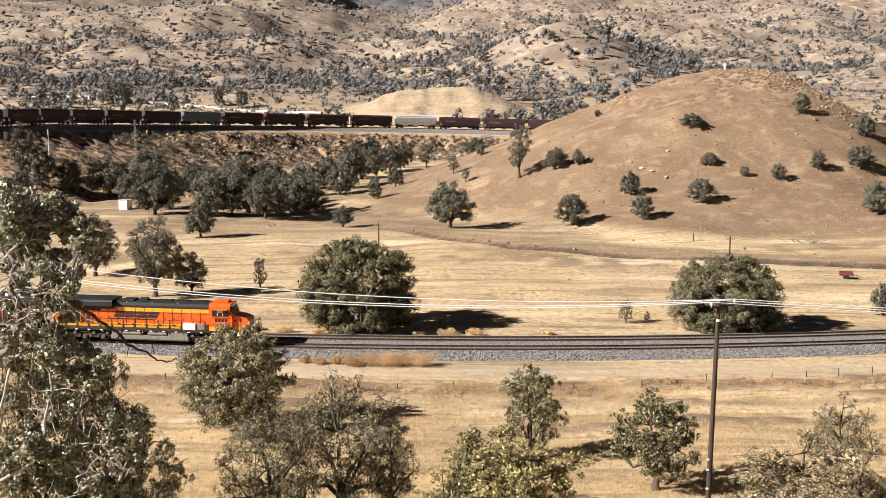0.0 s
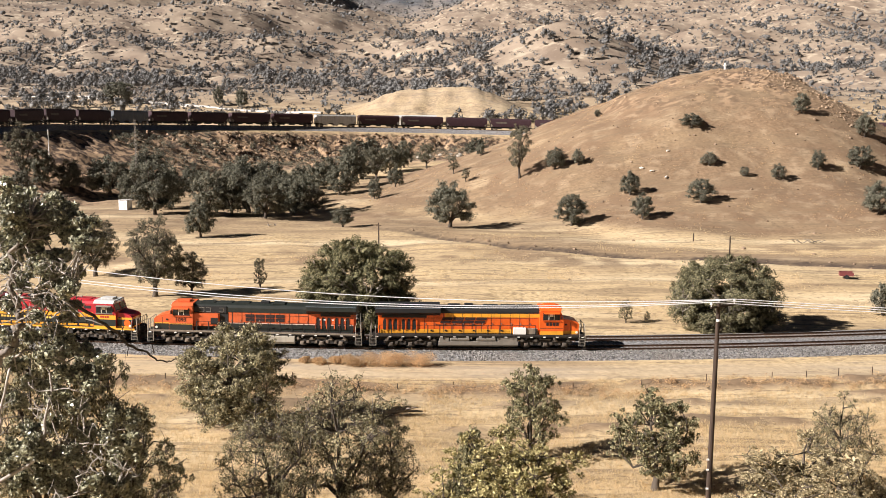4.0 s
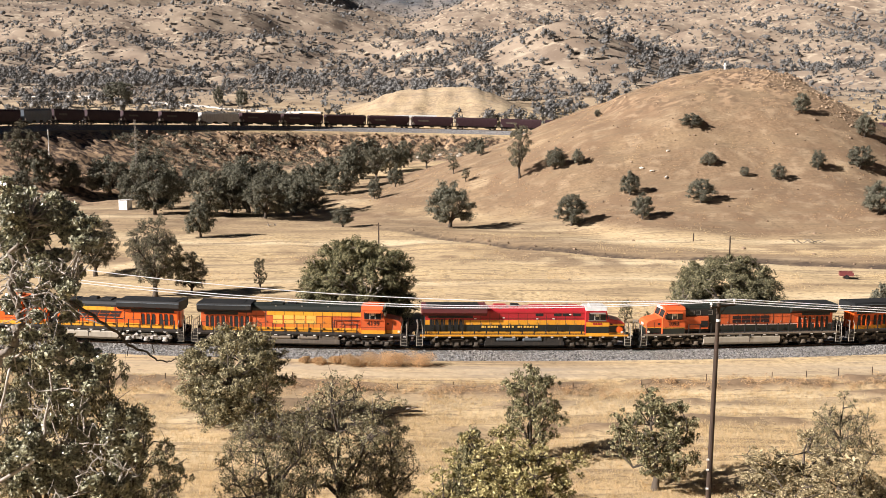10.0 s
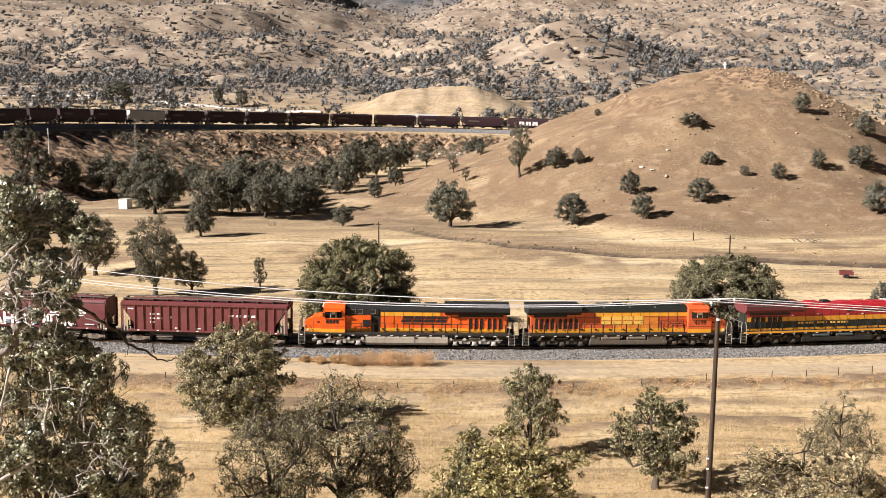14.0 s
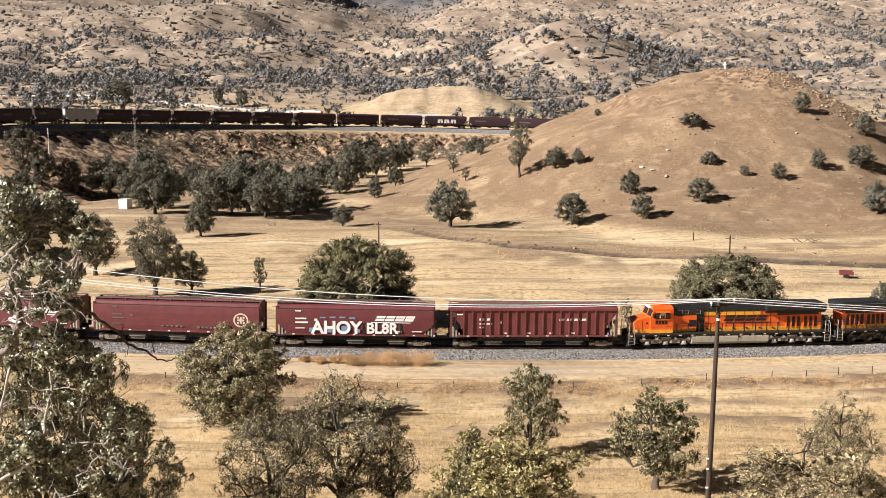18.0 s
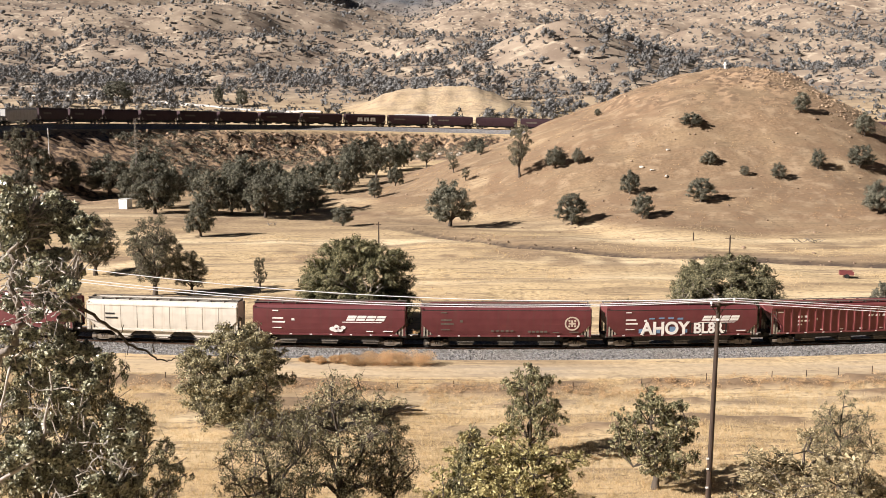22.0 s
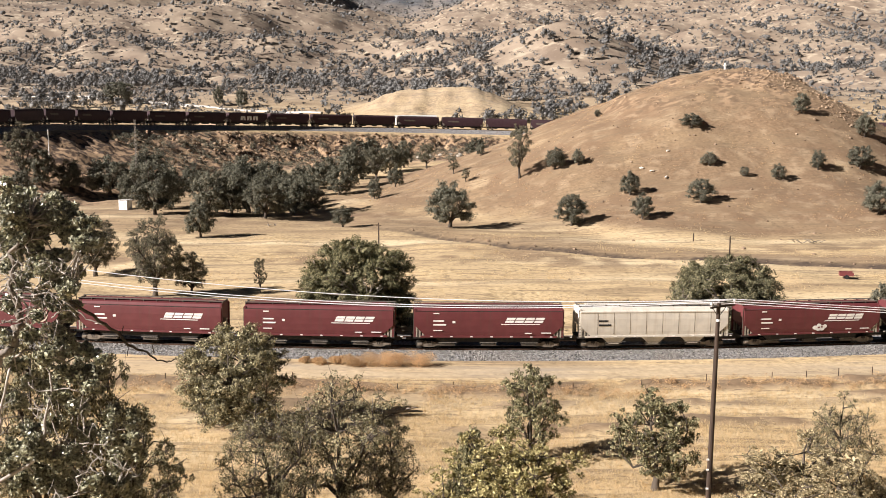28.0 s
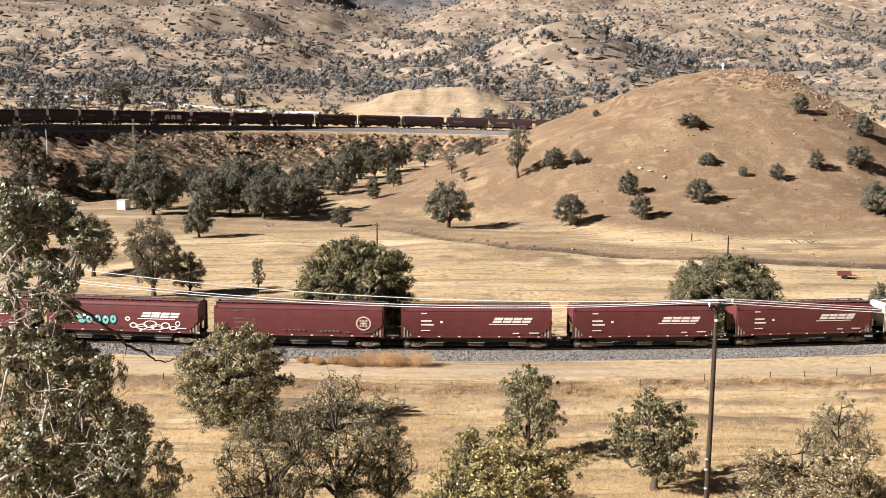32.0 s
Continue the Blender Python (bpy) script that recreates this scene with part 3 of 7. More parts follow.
OAK_OPEN = [tree_meshes(160 + k, 0.95, 19000, 0.0088, 60, 0.10, bark=M_DARKBARK, leaf_mat=M_LEAF_GREY, gap=0.02, clump=0.10, twig=0.02, upright=0.3, tufts=9, tuft=0.027, facing=0.3) for k in range(4)]
OAK_MEADOW = [tree_meshes(170 + k, 0.9, 26000, 0.0088, 75, 0.12, bark=M_DARKBARK, leaf_mat=M_LEAF_THIN, gap=0.01, clump=0.10, twig=0.025, upright=0.2, tufts=10, tuft=0.032, facing=0.25) for k in range(2)]
OAK_GREEN = [tree_meshes(220 + k, 0.95, 15000, 0.0108, 60, 0.14, bark=M_DARKBARK, leaf_mat=M_LEAF_MID, gap=0.022, clump=0.105, twig=0.014, upright=0.4, tufts=9, tuft=0.026, facing=0.4, core=0.05) for k in range(3)]
OAK_SPARSE = [tree_meshes(200 + k, 0.95, 15000, 0.0080, 70, 0.10, leaf_mat=M_LEAF_GREY, gap=0.028, clump=0.11, twig=0.028, upright=0.25, tufts=11, tuft=0.030, bark=M_DARKBARK, facing=0.25) for k in range(3)]
OAK_YELLOW = [tree_meshes(180 + k, 1.3, (34000, 42000)[k], (0.0102, 0.0088)[k], 90, -0.04, bark=M_DARKBARK, leaf_mat=(M_LEAF_OLIVE, M_LEAF_DUN)[k], gap=0.0, clump=0.10, twig=0.02, tufts=12, tuft=(0.027, 0.031)[k], facing=0.35, core=0.04) for k in range(2)]
OAK_DUSTY = [tree_meshes(240, 1.05, 42000, 0.0098, 130, 0.0, bark=M_DARKBARK, leaf_mat=M_LEAF_GREY, clump=0.095, twig=0.012, upright=0.1, tufts=12, tuft=0.034, shell=0.45, facing=0.5, core=0.08)]

HILL_OAKS = [
    (1.4, 216.5, 9.2, 11.0), (24.7, 214.5, 6.3, 7.2), (37.7, 211.5, 5.3, 4.8), (37.9, 227.5, 5.1, 4.8), (50.3, 218.5, 4.9, 6.6), (55.0, 250.0, 3.4, 5.7),
    (55.9, 236.5, 2.9, 4.3), (62.1, 231.5, 2.1, 2.3), (68.6, 229.5, 3.6, 3.5), (77.8, 233.5, 4.3, 3.8), (87.5, 236.0, 4.8, 6.9), (82.5, 211.5, 6.6, 7.5),
    (93.1, 249.5, 5.5, 5.0), (80.4, 254.0, 4.6, 4.6), (24.5, 245.5, 5.1, 5.2), (29.3, 244.0, 3.6, 3.2), (2.5, 264.5, 4.3, 2.9), (5.2, 254.5, 3.2, 2.1),
    (10.5, 350.0, 8.0, 9.2), (-15.9, 260.0, 4.9, 4.2), (-19.7, 219.5, 4.5, 5.1), (9.2, 278.5, 2.8, 2.5), (37.9, 277.5, 2.0, 2.0),
]
GROVE_MORE = [(-60.6, 248.0, 9.9, 8.8), (-44.8, 237.0, 9.8, 9.6), (-32.1, 241.0, 8.7, 8.5), (-36.9, 232.5, 10.2, 9.4), (-72.3, 259.5, 8.1, 7.9), (-51.5, 280.5, 10.6, 9.9), (-35.7, 279.0, 8.0, 8.4), (-23.9, 293.0, 11.5, 8.9), (-18.3, 306.5, 11.1, 7.7)]
VALLEY_OAKS = [
    (-44.4, 204.5, 7.3, 6.4), (-60.3, 234.5, 11.2, 11.3), (-82.4, 277.5, 10.5, 14.0), (-79.7, 291.0, 7.0, 8.8), (-49.2, 235.0, 9.7, 9.5), (-42.6, 245.0, 13.2, 14.9),
    (-40.7, 263.5, 10.8, 12.0), (-29.8, 246.5, 9.1, 9.5), (-36.0, 255.5, 8.6, 7.7), (-24.3, 335.5, 12.5, 15.2), (-25.8, 278.5, 7.7, 8.4), (-16.9, 358.0, 9.8, 10.8),
    (-5.3, 365.5, 8.5, 6.3), (-12.8, 369.5, 9.2, 7.4), (-33.1, 293.5, 7.4, 8.9), (-64.5, 288.5, 8.0, 7.3), (-96.7, 257.5, 7.1, 6.4), (-100.5, 268.5, 15.1, 8.6),
    (-90.9, 273.0, 7.8, 8.2), (-96.0, 269.0, 9.4, 8.1), (-78.7, 299.5, 10.0, 12.0), *GROVE_MORE, (-11.9, 282.0, 5.6, 4.8), (-31.1, 303.0, 7.6, 7.6),
]


def set_out():
    r = random.Random(5)
    for k, (x, y, h, w) in enumerate(HILL_OAKS):
        tall = w < 0.75 * h
        plant("oak_tree", (OAK_TALL if tall else OAK_ROUND)[k % 3], x, y, h, w, r.uniform(0, 6.28),
              "slender grey-green oak on the brown hillside" if tall else "dark green spreading oak on the brown hillside", group="oaks on the knoll", wide=0.62 if tall else 1.15)
    for k, (x, y, h, w) in enumerate(VALLEY_OAKS):
        tall = w < 0.75 * h
        plant("oak_tree", (OAK_TALL if tall else OAK_ROUND)[k % 3], x, y, h, w, r.uniform(0, 6.28), "dense dark green oak in the valley grove", group="oaks in the valley grove", wide=0.62 if tall else 1.15)
    plant("oak_tree", OAK_ROUND[1], -155.0, 541.0, 11.0, 17.5, 0.7, "large dark oak beyond the upper line", wide=1.15)
    plant("oak_tree", OAK_ROUND[2], -94.0, 530.0, 10.0, 7.0, 1.7, "dark oak beyond the upper line", wide=1.15)
    plant("oak_tree", OAK_ROUND[0], -106.0, 536.0, 9.5, 6.0, 2.7, "dark oak beyond the upper line", wide=1.15)
    plant("tall_oak", OAK_TALL[1], 16.8, 247.0, 12.3, 5.6, 1.0, "tall thin oak with forked trunk on the slope", wide=0.62)
    plant("oak_tree", OAK_MEADOW[0], -37.3, 143.5, 10.8, 8.2, 0.4, "half-bare grey oak beside the railway", wide=0.9)
    plant("oak_tree", OAK_MEADOW[1], -33.1, 146.0, 5.6, 5.0, 1.4, "small grey oak beside the railway", wide=0.9)
    plant("sapling", OAK_TALL[0], -24.2, 146.5, 4.9, 1.8, 2.0, "thin dry sapling in the meadow", wide=0.6)
    plant("oak_tree", OAK_MEADOW[0], -50.5, 161.5, 9.0, 8.0, 3.0, "half-bare grey oak in the meadow", wide=0.9)
    plant("live_oak", OAK_DOME[0], -9.8, 126.5, 10.6, 14.9, 0.0, "huge dark green dome-shaped live oak beside the railway", wide=1.5)
    plant("live_oak", OAK_DOME[1], 32.8, 128.5, 9.1, 14.0, 1.0, "broad olive-green live oak behind the railway", wide=1.5)
    plant("sapling", OAK_OPEN[3], 21.7, 131.0, 2.9, 2.0, 1.0, "small oak sapling in the dry meadow", wide=0.95)
    plant("sapling", OAK_OPEN[0], 24.4, 132.0, 1.3, 1.0, 1.0, "small dry shrub in the meadow", "shrub", wide=0.95)
    plant("oak_tree", OAK_ROUND[1], 54.6, 137.5, 4.2, 3.4, 1.0, "dark green young oak behind the railway", wide=1.15)
    # slope in front of the railway
    plant("oak_tree", OAK_SPARSE[0], -6.4, 68.0, 9.5, 8.3, 1.0, "grey half-bare oak with tangled branches", wide=0.95)
    plant("oak_tree", OAK_SPARSE[1], -10.4, 66.0, 8.5, 7.2, 5.0, "grey half-bare oak with tangled branches", wide=0.95)
    plant("oak_tree", OAK_SPARSE[2], -3.4, 70.0, 6.1, 4.5, 2.5, "small grey half-bare oak", wide=0.95)
    plant("oak_tree", OAK_YELLOW[0], 3.5, 58.0, 6.5, 9.6, 0.5, "yellowing bushy oak on the near slope", wide=1.3)
    plant("oak_tree", OAK_GREEN[1], 1.6, 60.0, 7.2, 3.7, 0.5, "slim dark green young oak", wide=0.95)
    plant("oak_tree", OAK_YELLOW[1], 20.6, 60.0, 6.2, 10.6, 2.5, "grey-brown bushy oak on the near slope", wide=1.3)
    plant("oak_tree", OAK_SPARSE[1], 26.8, 73.0, 7.6, 4.9, 3.5, "thin pale oak in golden grass", wide=0.95)
    plant("oak_tree", OAK_OPEN[0], -17.7, 63.0, 8.5, 6.2, 4.4, "grey-green oak on the near slope", wide=0.95)
    plant("oak_tree", OAK_OPEN[1], -20.4, 55.0, 12.0, 7.4, 0.2, "tall grey-green oak on the near slope", wide=0.95)
    plant("oak_tree", OAK_OPEN[3], -17.8, 58.0, 10.8, 5.0, 1.9, "grey-green oak on the near slope", wide=0.95)
    plant("oak_tree", OAK_GREEN[0], 14.7, 75.0, 7.6, 6.8, 0.3, "young oak with dark trunk in golden grass", wide=0.95)
    plant("oak_tree", OAK_GREEN[2], 6.6, 81.0, 7.6, 5.4, 2.1, "slim oak with open grey-green crown", wide=0.95)
    plant("oak_tree", OAK_DUSTY[0], -16.9, 88.5, 8.8, 9.4, 4.0, "rounded oak with dense dusty crown", wide=1.05)


set_out()


# ---- the big live oak close to the viewpoint ----
def near_oak():
    rng = np.random.default_rng(77)
    root = tagged(new("live_oak"), "big live oak with pale twisting limbs and glossy leaves", "tree")
    ox, oy = -18.6, 42.0
    oz = rest(ox, oy)
    root.location = (ox, oy, oz)
    clumps = [
        (-16.0, 41.4, 21.6, 0.67), (-15.6, 42.6, 21.7, 0.65), (-14.8, 42.5, 21.8, 0.56), (-15.9, 41.6, 21.0, 0.59), (-15.1, 42.0, 21.0, 0.60), (-14.3, 42.0, 21.2, 0.51), (-14.1, 42.3, 20.7, 0.51), (-13.6, 42.5, 20.5, 0.43),
        (-13.5, 41.4, 20.4, 0.31), (-16.1, 41.2, 22.6, 0.33), (-15.7, 42.6, 20.1, 0.43), (-14.5, 41.9, 19.9, 0.43), (-14.1, 42.5, 19.2, 0.32), (-13.9, 41.2, 18.8, 0.36), (-14.9, 42.0, 18.9, 0.30), (-16.5, 42.4, 19.5, 0.30),
        (-14.5, 41.6, 18.1, 0.32), (-15.8, 42.8, 17.5, 0.31), (-14.2, 42.7, 17.9, 0.20), (-16.4, 41.3, 16.9, 0.30), (-14.8, 41.2, 16.3, 0.42), (-14.5, 42.1, 16.3, 0.52), (-13.9, 42.8, 16.0, 0.44), (-13.2, 41.8, 15.6, 0.37),
        (-13.8, 41.6, 15.4, 0.51), (-14.7, 41.9, 15.4, 0.43), (-13.2, 41.2, 15.0, 0.32), (-12.9, 41.6, 15.9, 0.19), (-12.7, 41.9, 13.8, 0.43), (-12.0, 42.0, 13.5, 0.41), (-12.8, 41.6, 13.0, 0.52), (-12.1, 41.6, 12.7, 0.50),
        (-11.7, 41.6, 12.3, 0.32), (-12.5, 42.0, 12.0, 0.44), (-16.6, 41.7, 12.3, 0.65), (-15.5, 41.2, 12.7, 0.60), (-16.8, 42.6, 10.9, 0.76), (-15.5, 42.1, 11.3, 0.70), (-14.8, 42.3, 10.8, 0.66), (-14.6, 41.5, 12.1, 0.43),
        (-16.2, 42.9, 12.9, 0.38), (-14.4, 42.7, 10.2, 0.49), (-13.4, 41.4, 11.3, 0.43), (-12.7, 41.8, 11.2, 0.48), (-12.2, 42.4, 10.7, 0.40), (-13.4, 42.4, 10.3, 0.44),
        (-16.0, 41.9, 20.2, 0.51), (-15.0, 41.7, 19.6, 0.51), (-16.0, 42.1, 18.9, 0.43), (-14.3, 41.8, 19.1, 0.47), (-16.3, 41.7, 18.1, 0.38), (-15.1, 42.1, 18.2, 0.47), (-14.5, 42.8, 17.4, 0.33), (-16.0, 42.6, 16.8, 0.39),
        (-15.1, 42.6, 16.9, 0.39), (-16.2, 41.9, 15.8, 0.43), (-15.8, 42.3, 14.9, 0.44), (-16.4, 42.0, 14.3, 0.39), (-14.8, 41.8, 14.5, 0.43), (-13.9, 41.7, 14.1, 0.43), (-15.1, 41.9, 13.5, 0.43), (-14.1, 42.8, 12.7, 0.53),
        (-14.5, 42.7, 12.0, 0.49), (-15.9, 42.6, 22.0, 0.56), (-14.4, 42.6, 21.6, 0.47), (-13.4, 41.9, 21.1, 0.42), (-13.0, 42.0, 20.5, 0.32), (-15.6, 42.4, 20.6, 0.56), (-16.8, 42.6, 20.3, 0.47)]
    sub, rad, heading = [], [], []
    for x, y, z, r in clumps:
        for k in range(int(52 * r * r) + 8):
            d = unit(rng.normal(size=3))
            q = d * r * rng.uniform(0.35, 1.0) * [1.05, 1.0, 0.95]
            sub.append((x - ox + q[0], y - oy + q[1], z - oz + q[2]))
            rad.append(rng.uniform(0.12, 0.25))
            heading.append(d)
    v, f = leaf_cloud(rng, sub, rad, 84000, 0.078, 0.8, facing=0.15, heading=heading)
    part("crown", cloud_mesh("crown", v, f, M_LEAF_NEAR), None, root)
    tv, tf = [], []
    def limb(pts, r0, r1, sides=7):
        fine = []
        for a, b in zip(pts, pts[1:]):
            for k in range(4):
                q = Vector(a).lerp(Vector(b), k / 4) - Vector((ox, oy, oz))
                fine.append(q + Vector(rng.normal(size=3)) * r0 * 0.35)
        fine.append(Vector(pts[-1]) - Vector((ox, oy, oz)))
        n = len(fine) - 1
        tube_into(tv, tf, fine, [r0 + (r1 - r0) * k / n for k in range(n + 1)], sides)
        return fine
    limb([(ox, oy, oz - 0.3), (-18.7, 42, 10.5), (-18.4, 42, 13.1), (-17.7, 41.6, 15.2), (-17.2, 41.4, 15.97), (-16.35, 41.4, 16.46), (-15.86, 41.4, 17.44), (-15.87, 41.4, 18.0)], 0.26, 0.12)
    limb([(-15.87, 41.4, 18.0), (-16.2, 41.4, 19.0), (-15.94, 41.4, 19.6), (-16.1, 41.4, 20.1), (-15.6, 41.4, 20.5), (-15.4, 41.4, 20.9), (-15.3, 41.4, 21.4)], 0.12, 0.035)
    part("trunk", mesh_of("trunk", tv, tf, M_BARK, True), None, root, "grey leaning trunk")
    stems = list(tv)
    tv, tf = [], []
    for way, r0, r1 in (
            ([(-16.2, 41.4, 19.0), (-16.6, 41.4, 18.5), (-16.9, 41.4, 18.4)], 0.10, 0.03), ([(-15.84, 41.4, 18.5), (-15.6, 41.4, 18.1), (-15.5, 41.4, 17.1)], 0.08, 0.03),
            ([(-16.0, 41.4, 18.7), (-15.4, 41.4, 18.6), (-14.7, 41.4, 19.0), (-14.1, 41.4, 19.3), (-13.6, 41.4, 19.1)], 0.09, 0.025), ([(-16.1, 41.4, 20.1), (-15.6, 41.4, 20.3), (-15.3, 41.4, 20.6)], 0.07, 0.02),
            ([(-16.15, 41.4, 20.0), (-16.5, 41.4, 19.8), (-16.7, 41.4, 19.7)], 0.07, 0.02), ([(-15.8, 41.4, 18.4), (-15.05, 41.4, 18.4), (-14.9, 41.4, 17.7), (-14.75, 41.4, 17.0)], 0.06, 0.02),
            ([(-15.4, 41.4, 18.5), (-14.7, 41.4, 18.6), (-14.2, 41.4, 18.3), (-13.8, 41.4, 18.0), (-13.4, 41.4, 17.6), (-12.7, 41.4, 17.35)], 0.07, 0.03),
            ([(-18.4, 42, 10.5), (-16.6, 41.6, 11.4), (-15.3, 41.4, 12.3), (-15.2, 41.4, 12.9), (-15.1, 41.4, 13.7), (-14.8, 41.4, 14.8), (-14.85, 41.4, 15.5)], 0.16, 0.05), ([(-14.8, 41.4, 14.85), (-15.3, 41.4, 14.8), (-15.6, 41.4, 15.0)], 0.05, 0.02),
            ([(-15.0, 41.4, 14.1), (-14.75, 41.4, 13.3), (-14.55, 41.4, 12.75), (-14.8, 41.4, 12.5)], 0.06, 0.025), ([(-14.8, 41.4, 14.85), (-14.15, 41.4, 14.9), (-13.6, 41.4, 14.75), (-13.8, 41.4, 14.05), (-13.9, 41.4, 13.4), (-13.5, 41.4, 13.0)], 0.05, 0.02),
            ([(-15.3, 41.4, 10.4), (-14.05, 41.4, 10.7), (-13.8, 41.4, 11.4), (-13.4, 41.4, 12.0), (-12.9, 41.4, 12.4), (-12.6, 41.6, 13.2)], 0.06, 0.02), ([(-13.2, 41.4, 12.2), (-12.8, 41.4, 12.1), (-12.2, 41.4, 11.8), (-11.5, 41.4, 11.4)], 0.05, 0.02),
            ([(-18.2, 42, 12.2), (-17.2, 41.4, 12.75), (-16.8, 41.4, 13.2), (-16.8, 41.4, 14.2), (-16.2, 41.4, 16.1), (-15.7, 41.4, 16.4), (-14.7, 41.6, 16.2)], 0.13, 0.05)):
        limb(way, r0 * 0.5, r1 * 0.75)
        part("limb", mesh_of("limb", tv, tf, M_PALEBARK, True), None, root, "pale twisting grey limb")
        stems += tv
        tv, tf = [], []
    for (x, y, z, r) in clumps:
        for k in range(3):
            a = Vector((x, y, z)) + Vector(rng.normal(size=3)) * r * 0.5
            start = min(stems, key=lambda q: (q + Vector((ox, oy, oz)) - a).length + rng.uniform(0, 0.5)) + Vector((ox, oy, oz))
            mid = start.lerp(a, 0.5) + Vector(rng.normal(size=3)) * 0.2
            if (a - start).length < 2.0:
                limb([start, mid, a], 0.03, 0.011, 5)
    for sx, sz, n in ((-16.2, 19.3, 12), (-15.1, 18.7, 12), (-14.3, 19.2, 8), (-15.0, 14.2, 8), (-13.8, 13.8, 6), (-13.4, 12.0, 5), (-15.6, 17.6, 9), (-14.3, 17.9, 8)):
        for _ in range(n):
            p = Vector((sx + rng.normal() * 0.35, 41.2 + rng.normal() * 0.3, sz + rng.normal() * 0.5))
            d = Vector((rng.normal(), rng.normal() * 0.3, abs(rng.normal()))).normalized()
            way = [p.copy()]
            for k in range(5):
                d = (d + Vector(rng.normal(size=3)) * 0.55).normalized()
                p = p + d * rng.uniform(0.14, 0.3)
                way.append(p.copy())
            limb(way, rng.uniform(0.018, 0.042), 0.008, 5)
    tagged(part("twig", mesh_of("twig", tv, tf, M_PALEBARK, True), None, root), "tangle of pale bare twigs", kind="stuff")
    tv, tf = [], []
    limb([(-14.2, 42.0, 18.2), (-13.4, 42.4, 17.5), (-12.74, 43, 16.75), (-12.28, 43, 16.2), (-11.64, 43, 15.97), (-11.28, 43, 15.68), (-10.84, 43, 15.52), (-10.43, 43, 15.68)], 0.075, 0.022, 6)
    limb([(-12.4, 43, 16.43), (-12.3, 43, 16.1), (-12.35, 43, 15.8)], 0.03, 0.012, 5)
    limb([(-12.7, 43, 16.5), (-12.5, 43, 16.75), (-12.45, 43, 17.0)], 0.03, 0.012, 5)
    limb([(-11.3, 43, 15.9), (-11.35, 43, 16.2), (-11.1, 43, 16.5)], 0.03, 0.012, 5)
    part("dead_branch", mesh_of("dead_branch", tv, tf, M_DARKBARK, True), None, root, "bare dead branch")


near_oak()
ballast_stones()


